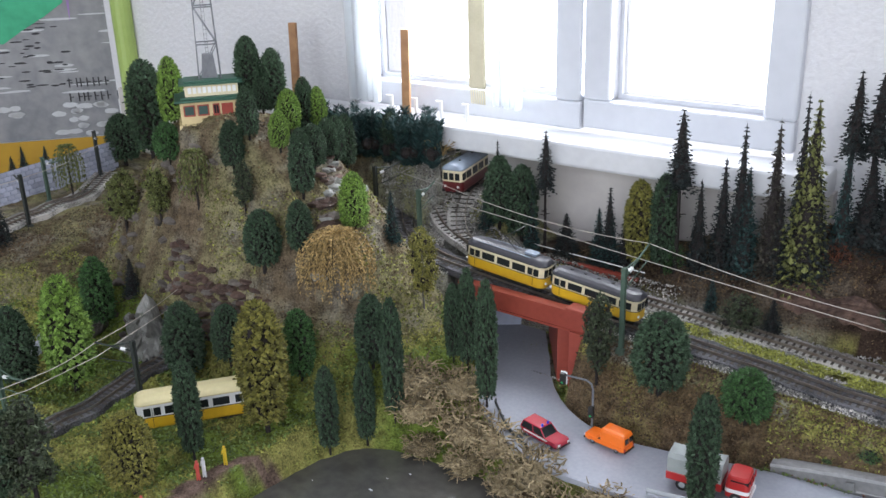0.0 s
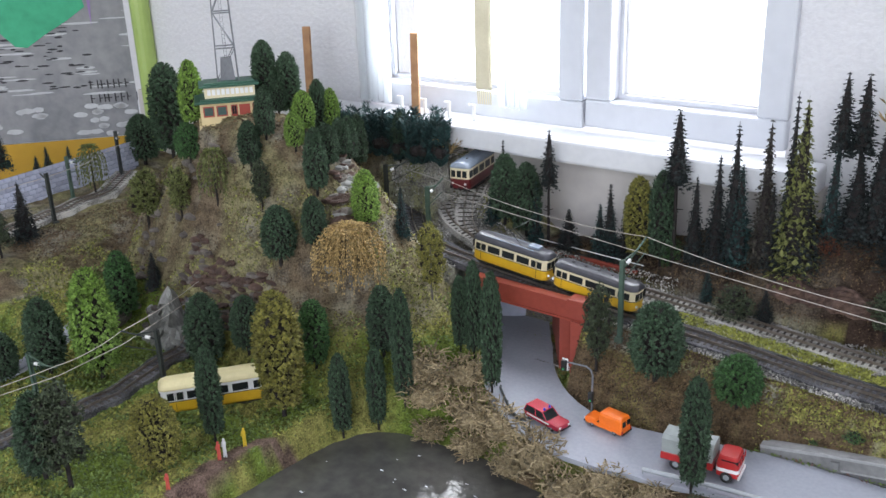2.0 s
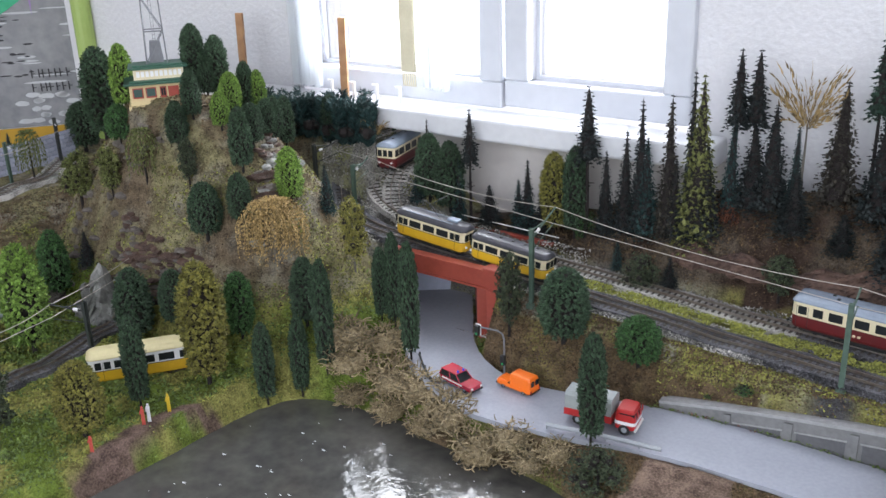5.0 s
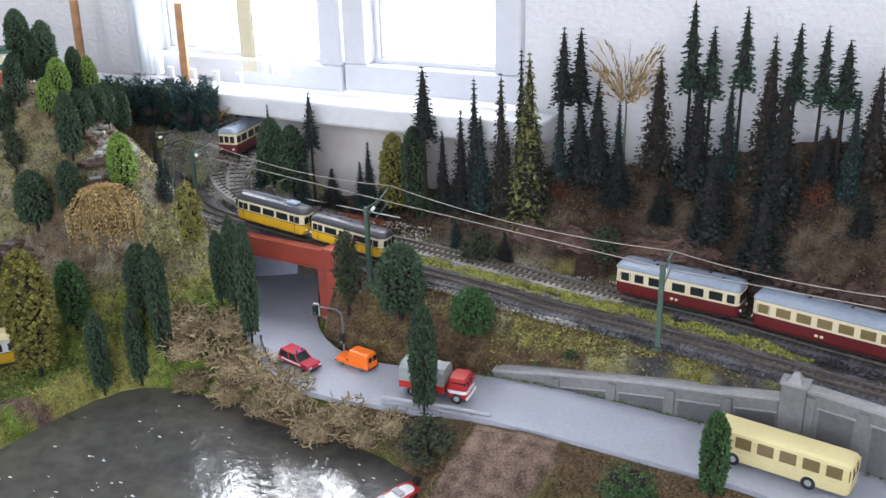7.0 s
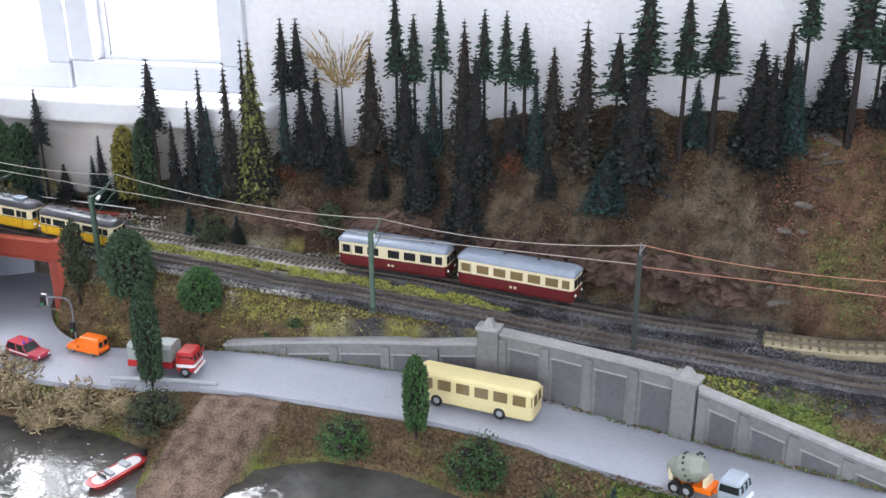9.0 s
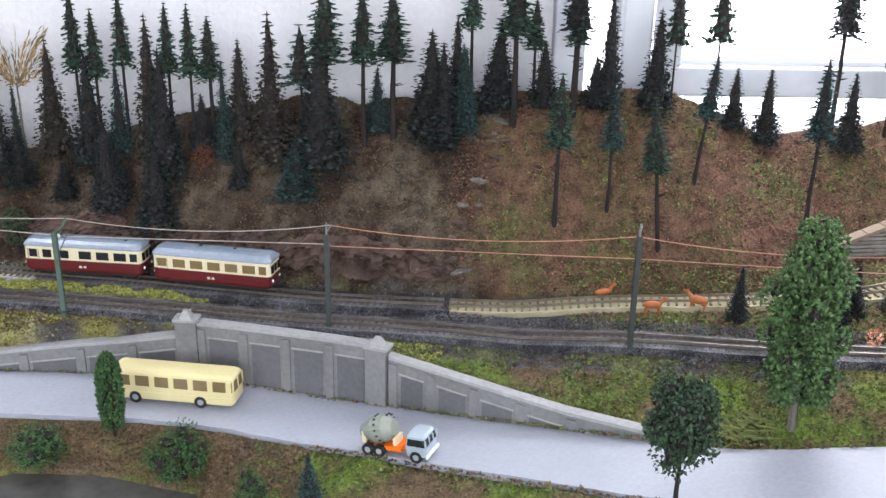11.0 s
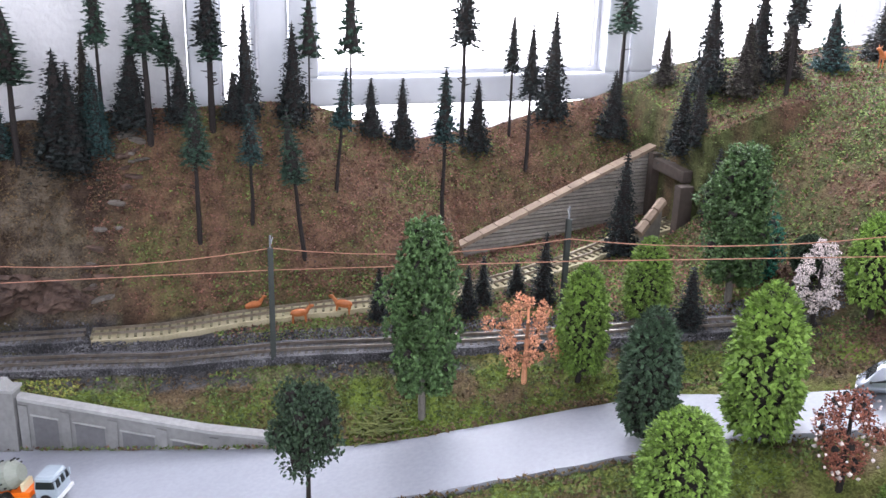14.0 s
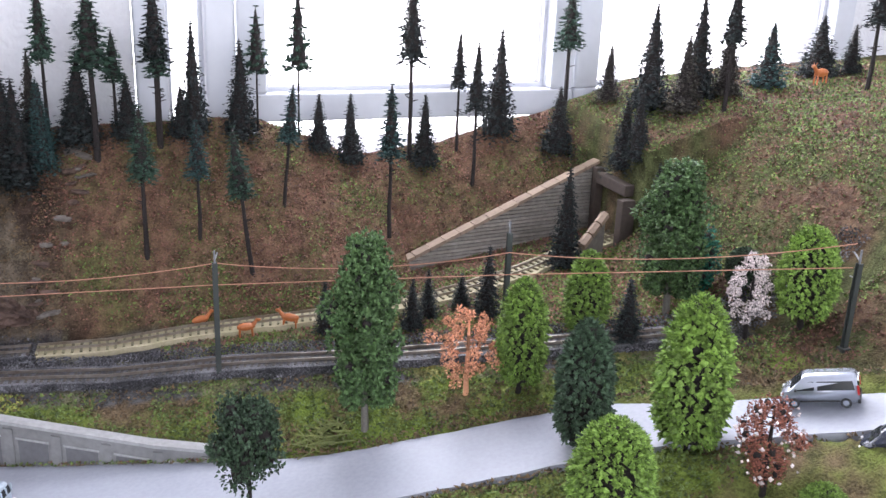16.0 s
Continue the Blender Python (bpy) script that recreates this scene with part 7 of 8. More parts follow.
def minibus(root, L, W, H, paint):
    """A rounded passenger van, its nose towards +x."""
    X = lambda q: -L / 2 + q * L
    half = lambda q: W / 2 * (1 - 0.16 * ss(0.5, 1.0, q))
    prof = [(0.01, 0.16), (0.0, 0.5), (0.025, 0.93), (0.07, 1.0), (0.64, 1.0), (0.69, 0.965), (0.855, 0.64), (0.965, 0.52), (1.0, 0.36), (0.99, 0.16)]
    bm = bmesh.new()
    sides = []
    for sg in (-1, 1):
        sides.append([bm.verts.new((X(a), sg * half(b) * (0.86 if a > 0.95 else 1.0), b * H)) for a, b in prof])
    n = len(prof)
    bm.faces.new(sides[0])
    bm.faces.new(sides[1][::-1])
    for i in range(n):
        j = (i + 1) % n
        bm.faces.new((sides[0][j], sides[0][i], sides[1][i], sides[1][j]))
    bmesh.ops.recalc_face_normals(bm, faces=bm.faces)
    bmesh.ops.bevel(bm, geom=list(bm.edges), offset=0.0011, segments=2, affect="EDGES", clamp_overlap=True)
    part("body", bm, paint, root, smooth=True)
    for sg in (-1, 1):
        for nm, poly in (("rear_side_window", [(0.05, 0.60), (0.51, 0.60), (0.51, 0.88), (0.07, 0.88)]), ("front_side_window", [(0.55, 0.60), (0.79, 0.60), (0.67, 0.86), (0.55, 0.88)])):
            vs = [(X(a), sg * (half(b) + e), b * H) for e in (-0.0006, 0.0003) for a, b in poly]
            data_ob(nm, vs, [(4, 5, 6, 7), (3, 2, 1, 0), (0, 1, 5, 4), (1, 2, 6, 5), (2, 3, 7, 6), (3, 0, 4, 7)], "glass_dark", root)
        part("sill_strip", boxes((X(0.24), X(0.74), sg * W * 0.5 - 0.0004, sg * W * 0.5 + 0.0004, H * 0.21, H * 0.26)), "black", root)
        part("tail_light", boxes((X(0.0) - 0.0004, X(0.02), sg * W * 0.44 - 0.0009, sg * W * 0.44 + 0.0009, H * 0.42, H * 0.72)), "red", root)
        part("headlight", boxes((X(0.93), X(0.985), sg * W * 0.36 - 0.0018, sg * W * 0.36 + 0.0018, H * 0.40, H * 0.485), bevel=0.0005), "white", root)
        part("wing_mirror", boxes((X(0.77), X(0.80), sg * W * 0.53 - 0.0009, sg * W * 0.53 + 0.0009, H * 0.58, H * 0.67), bevel=0.0003), "black", root)
    vs = [(X(a) + e, sg * half(b) * 0.86, b * H + e * 0.6) for e in (-0.0005, 0.0006) for a, b in ((0.705, 0.935), (0.845, 0.66)) for sg in (-1, 1)]
    data_ob("windscreen", vs, [(4, 6, 7, 5), (0, 1, 3, 2), (0, 4, 5, 1), (2, 3, 7, 6), (0, 2, 6, 4), (1, 5, 7, 3)], "glass_dark", root)
    part("rear_window", boxes((X(0.0) - 0.0002, X(0.014), -W * 0.36, W * 0.36, H * 0.6, H * 0.86)), "glass_dark", root)
    part("front_bumper", boxes((X(0.955), X(1.0) + 0.0005, -W * 0.43, W * 0.43, H * 0.13, H * 0.31), bevel=0.0008), "black", root)
    part("rear_bumper", boxes((X(0.0) - 0.0006, X(0.03), -W * 0.47, W * 0.47, H * 0.13, H * 0.27), bevel=0.0005), "black", root)
    for q in (0.17, 0.82):
        for sg in (-1, 1):
            wheel(root, X(q), sg * W * 0.45, H * 0.165, 0.0024, "silver")


silver = empty("silver_minibus", None, label="silver passenger van with dark windows parked on the road", category="van")
minibus(silver, 0.058, 0.0235, 0.0245, "silver")
on_road(silver, 0.724, 0.345, 136)
navy = empty("navy_van", None, label="dark blue passenger van at the road's edge", category="van")
minibus(navy, 0.052, 0.0215, 0.021, "navy")
on_road(navy, 0.722, 0.262, 132)

boat = empty("motor_boat", None, label="red and white motor boat moored at the dirt ramp", category="boat")
lofted("hull", [(-0.002, 0.05, 0.012), (0.004, 0.062, 0.02), (0.0055, 0.064, 0.021)], 0.0095, "red", boat, 6)
lofted("cockpit", [(0.00555, 0.052, 0.014), (0.0062, 0.052, 0.014)], 0.006, "white", boat, 5)
part("seat", boxes((-0.012, -0.006, -0.006, 0.006, 0.0063, 0.009), (0.006, 0.011, -0.006, 0.006, 0.0063, 0.009)), "grey_plastic", boat)
part("windscreen", boxes((0.016, 0.0166, -0.0065, 0.0065, 0.0063, 0.011)), "glass_dark", boat)
part("outboard_motor", boxes((-0.034, -0.029, -0.003, 0.003, 0.002, 0.012), bevel=0.0008), "black", boat)
boat.matrix_world = pose(-0.456, 0.548, -0.0395, 0, 0, 250)


# ---------------------------------------------------------------- lookout house and lattice tower
house = empty("lookout_house", pose(-1.134, 0.722, 0.259, 0, 0, 50) @ Matrix.Diagonal((0.74, 0.74, 0.95, 1)), label="cream and red lookout house with green stepped roofs", category="house")
part("plinth", boxes((-0.056, 0.056, -0.032, 0.032, -0.02, 0.002), bevel=0.001), "house_wall", house)
part("ground_floor", boxes((-0.052, 0.052, -0.028, 0.028, 0.0022, 0.03)), "house_wall", house)
part("lower_roof", boxes((-0.06, 0.06, -0.036, 0.036, 0.0302, 0.033), (-0.05, 0.05, -0.03, 0.03, 0.0332, 0.0355), bevel=0.0006), "green_roof", house)
part("upper_floor", boxes((-0.042, 0.042, -0.022, 0.022, 0.0357, 0.05)), "cream_pale", house)
part("upper_roof", boxes((-0.05, 0.05, -0.03, 0.03, 0.0502, 0.0528), (-0.042, 0.042, -0.023, 0.023, 0.053, 0.0552), bevel=0.0006), "green_roof", house)
for x, w in ((-0.038, 0.018), (-0.016, 0.018), (0.022, 0.018), (0.042, 0.014)):
    wd = part("window", boxes((x - w / 2, x + w / 2, -0.0292, -0.0278, 0.012, 0.026)), "house_red", house, "red-framed window")
    part("pane", boxes((x - w / 2 + 0.002, x + w / 2 - 0.002, -0.0297, -0.0293, 0.014, 0.0245)), mat("green_grey_pane", (0.05, 0.09, 0.08), None, 0.2) if x < 0 else "house_red", wd)
dr_ = part("door", boxes((-0.001, 0.010, -0.0292, -0.0278, 0.0045, 0.0262)), "house_red", house, "red panelled door")
part("door_pane", boxes((0.001, 0.004, -0.0297, -0.0293, 0.014, 0.0245), (0.005, 0.008, -0.0297, -0.0293, 0.014, 0.0245)), "glass_dark", dr_)
for k in range(10):
    x = -0.037 + k * 0.0078
    part("upper_window", boxes((x, x + 0.0055, -0.0229, -0.0218, 0.0395, 0.047)), "white", house)
tower = empty("lattice_tower", pose(-1.137, 0.725, 0.257, 0, 0, 50) @ Matrix.Diagonal((0.54, 0.54, 0.95, 1)), label="grey steel lattice lookout tower with ladder", category="tower")


def tower_half(z):
    return 0.024 - 0.015 * (z - 0.055) / 0.34


zs = [0.055 + 0.045 * k for k in range(9)]
for sx in (-1, 1):
    for sy in (-1, 1):
        bm = rods(((sx * tower_half(zs[0]), sy * tower_half(zs[0]), zs[0]), (sx * tower_half(zs[-1]), sy * tower_half(zs[-1]), zs[-1]), 0.0016), n=5)
        part("tower_leg", bm, "lattice", tower)
for k, (za, zc) in enumerate(zip(zs, zs[1:])):
    a, c = tower_half(za), tower_half(zc)
    for sx, sy in ((1, 0), (-1, 0), (0, 1), (0, -1)):
        p = [(a, -a), (a, a)] if sx > 0 else [(-a, -a), (-a, a)] if sx < 0 else [(-a, a), (a, a)] if sy > 0 else [(-a, -a), (a, -a)]
        q = [(x * c / a, y * c / a) for x, y in p]
        bm = rods(((*p[0], za), (*p[1], za), 0.0009), ((*p[k % 2], za), (*q[1 - k % 2], zc), 0.0009), n=4)
        part("tower_brace", bm, "lattice", tower)
bm = bmesh.new()
for k in range(60):
    rod(bm, (-0.003, -0.004, 0.056 + k * 0.0055), (0.003, -0.004, 0.056 + k * 0.0055), 0.0004, n=3)
for x in (-0.003, 0.003):
    rod(bm, (x, -0.004, 0.055), (x, -0.004, 0.39), 0.0005, n=4)
part("ladder", bm, "lattice", tower)
bm = bmesh.new()
bmesh.ops.create_cone(bm, cap_ends=True, segments=4, radius1=0.024, radius2=0.017, depth=0.03, matrix=pose(0, 0.004, 0.071, 0, 0, 45))
part("tower_cabin", bm, "lattice", tower)


# ---------------------------------------------------------------- overhead line
def mast(x, y, h, arm_to=None, paint="mast_dark", z=None, label="dark green catenary mast with cantilever arm"):
    z = zg(x, y) if z is None else z
    root = empty("catenary_mast", pose(x, y, z), label=label, category="mast")
    tagged(root, group="catenary masts")
    for s in (-1, 1):
        part("mast_flange", boxes((-0.0024, 0.0024, s * 0.0017 - 0.0005, s * 0.0017 + 0.0005, -0.006, h)), paint, root)
    part("mast_web", boxes((-0.0006, 0.0006, -0.0011, 0.0011, -0.006, h - 0.001)), paint, root)
    part("mast_foot", boxes((-0.0045, 0.0045, -0.0045, 0.0045, -0.006, 0.002), bevel=0.0005), paint, root)
    if arm_to is not None:
        ax, ay, az = arm_to[0] - x, arm_to[1] - y, arm_to[2] - z
        part("cantilever", rods(((0, 0, h - 0.012), (ax, ay, az), 0.0011), ((0, 0, h - 0.002), (ax * 0.6, ay * 0.6, (h - 0.012) * 0.4 + az * 0.6), 0.0008)), paint, root)
        part("insulator", rods(((ax * 0.2, ay * 0.2, (h - 0.012) * 0.8 + az * 0.2), (ax * 0.32, ay * 0.32, (h - 0.012) * 0.68 + az * 0.32), 0.0019), n=8), "white", root)
        part("registration_arm", rods(((0, 0, h - 0.026), (ax * 0.95, ay * 0.95, az - 0.018), 0.0006)), paint, root)
    else:
        part("mast_top", rods(((0, 0, h - 0.002), (0, 0.0, h + 0.012), 0.0010)), "lattice", root)
        part("top_hook", rods(((0, 0, h + 0.002), (0.004, 0.012, h + 0.006), 0.0007), ((0, 0, h - 0.014), (0.004, 0.012, h - 0.016), 0.0006)), "lattice", root)
    return root


TIPS = [(-0.905, 0.86, 0.180), (-0.602, 0.815, 0.172), (-0.272, 0.80, 0.150), (0.008, 0.748, 0.164), (0.300, 0.686, 0.178), (0.56, 0.59, 0.20), (0.812, 0.426, 0.243)]
mast(-0.912, 0.835, 0.078, TIPS[0], "mast", zt(-0.916))
mast(-0.611, 0.776, 0.092, TIPS[1], "mast")
mast(-0.2725, 0.768, 0.092, TIPS[2], "mast")
mast(0.006, 0.735, 0.105, None, "mast_dark")
mast(0.298, 0.673, 0.118, None, "mast_dark")
mast(0.572, 0.618, 0.115, None, "mast_dark")
mast(0.808, 0.416, 0.080, None, "mast_dark", label="dark lattice catenary mast beside the road's end")
mast(-0.955, 0.985, 0.09, (-0.98, 0.95, 0.185), "mast", 0.1)
mast(-1.0, 0.86, 0.085, (-0.985, 0.895, 0.185), "mast_dark", 0.1)
mast(-1.018, 0.48, 0.088, (-1.068, 0.47, 0.082), "mast_dark")
mast(-1.144, 0.40, 0.06, (-1.09, 0.40, 0.062), "mast")
mast(-1.448, 0.638, 0.075, (-1.475, 0.645, 0.158), "mast_dark")
mast(-1.545, 0.733, 0.07, (-1.505, 0.74, 0.152), "mast")
mast(-1.557, 0.836, 0.08, (-1.54, 0.83, 0.16), "mast_dark")


def wire(name, points, sag, r, material, label):
    """One thin continuous wire that sags between its supports."""
    line = []
    for a, b in zip(points, points[1:]):
        a, b = Vector(a), Vector(b)
        line += [a.lerp(b, k / 12) - Vector((0, 0, sag * 4 * (k / 12) * (1 - k / 12))) for k in range(12)]
    line.append(Vector(points[-1]))
    vs, fs = [], []
    for k, p in enumerate(line):
        d = (line[min(k + 1, len(line) - 1)] - line[max(k - 1, 0)]).normalized()
        n = Vector((-d.y, d.x, 0)).normalized()
        m = d.cross(n)
        vs += [p + n * r, p + m * r, p - n * r, p - m * r]
        if k:
            fs += [(4 * k - 4 + i, 4 * k - 4 + (i + 1) % 4, 4 * k + (i + 1) % 4, 4 * k + i) for i in range(4)]
    return tagged(data_ob(name, vs, fs, material), label=label, category="overhead wire")


wire("messenger_wire", TIPS[:4], 0.010, 0.0005, "steel_wire", "sagging pale steel messenger wire over the near track")
wire("contact_wire", [(x, y, z - 0.020) for x, y, z in TIPS[:4]], 0.0, 0.0005, "steel_wire", "taut pale steel contact wire over the near track")
wire("messenger_wire", TIPS[3:], 0.010, 0.0005, "copper", "sagging copper messenger wire over the near track")
wire("contact_wire", [(x, y, z - 0.022) for x, y, z in TIPS[3:]], 0.0, 0.0005, "copper", "taut copper contact wire over the near track")
wire("messenger_wire", [(-1.10, 0.62, 0.088), (-1.068, 0.47, 0.082), (-1.09, 0.40, 0.064), (-1.13, 0.2, 0.07)], 0.004, 0.0005, "steel_wire", "sagging messenger wire over the meadow track")
wire("contact_wire", [(-1.10, 0.62, 0.070), (-1.068, 0.47, 0.066), (-1.09, 0.40, 0.052), (-1.13, 0.2, 0.056)], 0.0, 0.0005, "steel_wire", "taut contact wire over the meadow track")
wire("contact_wire", [(-0.905, 0.86, 0.176), (-0.985, 0.895, 0.17), (-0.99, 0.95, 0.17), (-1.06, 1.0, 0.18)], 0.0, 0.0007, "steel_wire", "bent overhead wire above the back curve")
wire("contact_wire", [(-1.46, 0.45, 0.155), (-1.475, 0.645, 0.15), (-1.505, 0.74, 0.145), (-1.54, 0.83, 0.15)], 0.0, 0.0005, "steel_wire", "pale overhead wire above the upper track")

# ---------------------------------------------------------------- roadside things
light = empty("traffic_light", pose(-0.612, 0.716, 0.0), label="grey traffic light with curved arm and green lamps lit", category="traffic light")
bm = bmesh.new()
pts = [Vector((0, 0, -0.004)), Vector((0, 0, 0.046)), Vector((-0.002, 0.0, 0.052)), Vector((-0.007, -0.001, 0.0555)), Vector((-0.03, -0.004, 0.056))]
for a, b in zip(pts, pts[1:]):
    rod(bm, a, b, 0.0011, n=6)
part("post", bm, "lattice", light)
for x, y, z in ((-0.031, -0.006, 0.0525), (0.0, -0.003, 0.022)):
    hd = part("signal_head", boxes((x - 0.0028, x + 0.0028, y - 0.002, y + 0.002, z - 0.006, z + 0.006), bevel=0.0005), "black", light)
    bm = bmesh.new()
    bmesh.ops.create_uvsphere(bm, u_segments=8, v_segments=6, radius=0.0013, matrix=Matrix.Translation((x, y - 0.002, z - 0.0036)))
    part("green_lamp", bm, "signal_green", hd, "lit green lamp")
part("backing_plate", boxes((-0.0345, -0.0275, -0.0036, -0.003, 0.0455, 0.0595)), "white", light)

for pts, mt, h, lab in ((((-0.722, 0.706), (-0.682, 0.668), (-0.64, 0.643)), "mast_dark", 0.006, "low dark kerb plank along the road bend"), (((-0.52, 0.642), (-0.46, 0.652), (-0.405, 0.658)), "grey_plastic", 0.009, "grey metal guard rail along the road")):
    root = empty("guard_rail", None, label=lab, category="guard rail")
    line = curve([(x, y, 0) for x, y in pts], 0.01)
    vs, fs = [], []
    for k, p in enumerate(line):
        vs += [(p.x, p.y, h - 0.005), (p.x, p.y - 0.0012, h - 0.0025), (p.x, p.y, h), (p.x, p.y + 0.0012, h), (p.x, p.y + 0.0012, h - 0.005)]
        if k:
            a, b = 5 * (k - 1), 5 * k
            fs += [(a + i, b + i, b + (i + 1) % 5, a + (i + 1) % 5) for i in range(5)]
    data_ob("rail_beam", vs, fs, mt, root)
    for k in range(0, len(line), 3):
        p = line[k]
        part("rail_post", boxes((p.x - 0.0008, p.x + 0.0008, p.y + 0.0013, p.y + 0.0027, -0.012, h - 0.0005)), mt, root)

fence = empty("railing_fence", None, label="white and black railing beside the tracks at the bridge", category="fence")
for k in range(9):
    x = -0.80 + k * 0.019
    y = 0.925 - 0.1 * (x + 0.8)
    part("post", boxes((x - 0.0008, x + 0.0008, y - 0.0008, y + 0.0008, 0.068, 0.098)), "black", fence)
for z in (0.083, 0.090, 0.0965):
    part("rail", rods(((-0.803, 0.9245, z), (-0.645, 0.9085, z), 0.0007)), "white" if z > 0.09 else "black", fence)


def deer(x, y, turn, s=1.0, lying=False):
    """A small painted deer, one plain mesh."""
    bm = bmesh.new()
    bmesh.ops.create_uvsphere(bm, u_segments=10, v_segments=7, radius=1, matrix=Matrix.Translation((0, 0, 0.010 if not lying else 0.004)) @ Matrix.Diagonal((0.0085, 0.0034, 0.0038, 1)))
    b = 0.010 if not lying else 0.004
    rod(bm, (0.006, 0, b + 0.0008), (0.0098, 0, b + 0.0052), 0.0023, 0.0014, n=7)
    bmesh.ops.create_uvsphere(bm, u_segments=8, v_segments=6, radius=1, matrix=Matrix.Translation((0.0112, 0, b + 0.0058)) @ Matrix.Diagonal((0.0028, 0.0014, 0.0015, 1)))
    for q in (-1, 1):
        rod(bm, (0.0100, q * 0.0006, b + 0.0064), (0.0092, q * 0.0020, b + 0.0090), 0.0005, 0.0002, n=4)
    if not lying:
        for fx in (-0.0055, 0.0055):
            for q in (-1, 1):
                rod(bm, (fx, q * 0.0018, 0.0085), (fx * 1.08, q * 0.0019, -0.001), 0.0009, 0.0006, n=5)
    ob = mesh_ob("deer_figure", bm, "deer")
    ob.matrix_world = pose(x, y, zg(x, y) + 0.001, 0, 0, turn) @ Matrix.Scale(s, 4)
    return tagged(ob, label="orange-brown model deer standing beside the track" if not lying else "orange-brown model deer lying in the grass", category="deer figure", group="deer")


deer(0.295, 0.808, 20, 1.2, True)
deer(0.336, 0.752, 0, 1.15)
deer(0.383, 0.752, 150, 1.2)
deer(1.11, 0.84, 190, 1.5)


def figurine(x, y, material, h=0.019):
    bm = bmesh.new()
    for q in (-1, 1):
        rod(bm, (q * 0.0012, 0.0005 * q, -0.004), (q * 0.0009, 0, h * 0.48), 0.0009, 0.0012, n=6)
        rod(bm, (q * 0.0019, 0, h * 0.78), (q * 0.0030, -0.0012, h * 0.46), 0.0007, 0.0006, n=5)
    rod(bm, (0, 0, h * 0.42), (0, 0, h * 0.80), 0.0017, 0.0020, n=8)
    rod(bm, (0, 0, h * 0.79), (0, 0, h * 0.86), 0.0008, 0.0007, n=6)
    bmesh.ops.create_uvsphere(bm, u_segments=8, v_segments=6, radius=0.0014, matrix=Matrix.Translation((0, 0, h * 0.92)))
    ob = mesh_ob("figurine", bm, material)
    ob.matrix_world = pose(x, y, zg(x, y) + 0.003)
    return tagged(ob, label="tiny plain painted figurine beside the footpath", category="figurine", group="figurines")


figurine(-0.888, 0.440, "fig_red")
figurine(-0.886, 0.446, "fig_white")
figurine(-0.884, 0.471, "fig_yellow")
figurine(-0.890, 0.377, "fig_red", 0.015)

# heap of dry branches beside the road
heap = empty("branch_heap", None, label="heap of dry olive branches beside the road", category="branch heap")
r3 = random.Random(8)
for k in range(70):
    a = r3.uniform(0, 6.28)
    c = Vector((0.372 + r3.uniform(-0.018, 0.018), 0.553 + r3.uniform(-0.014, 0.014), 0))
    c.z = zg(c.x, c.y) + r3.uniform(0.001, 0.010)
    d = Vector((math.cos(a), math.sin(a), r3.uniform(-0.3, 0.4))) * r3.uniform(0.006, 0.014)
    part("branch", rods((c - d, c + d, 0.0007), n=4), "feather", heap)


# ---------------------------------------------------------------- rocks
def rock(x, y, s, material, seed, flat=0.5, turn=0, label="rough layered rock outcrop on the slope", dz=0.0):
    rr = random.Random(seed)
    bm = bmesh.new()
    bmesh.ops.create_icosphere(bm, subdivisions=3, radius=1.0)
    for v in bm.verts:
        n1 = noise.fractal(v.co * 1.3 + Vector((seed, 0, 0)), 0.9, 2.1, 5)
        step = math.floor(v.co.z * 4 + n1) / 4
        k = 1 + 0.35 * n1 + 0.12 * (step - v.co.z)
        v.co = Vector((v.co.x * k * 1.3, v.co.y * k * 0.8, (v.co.z * 0.6 + step * 0.4) * flat * k))
    ob = mesh_ob("rock_outcrop", bm, material)
    s *= 0.7
    ob.matrix_world = pose(x, y, zg(x, y) - 0.2 * s + dz, rr.uniform(-15, 15), rr.uniform(-15, 15), turn) @ Matrix.Scale(s, 4)
    return tagged(ob, label=label, category="rock")


for k, (x, y, s, mt, fl) in enumerate(((-1.03, 0.62, 0.018, "rock_red", 0.5), (-1.135, 0.588, 0.032, "rock_pale", 1.0),
                                       (-1.15, 0.575, 0.026, "rock_pale", 0.9), (-0.955, 0.745, 0.034, "rock_pale", 0.5), (-0.945, 0.708, 0.024, "rock_red", 0.5), (-0.93, 0.694, 0.022, "rock_red", 0.4), (-1.22, 0.565, 0.03, "rock", 0.5))):
    rock(x, y, s, mt, 10 + k, fl, turn=20 * k)


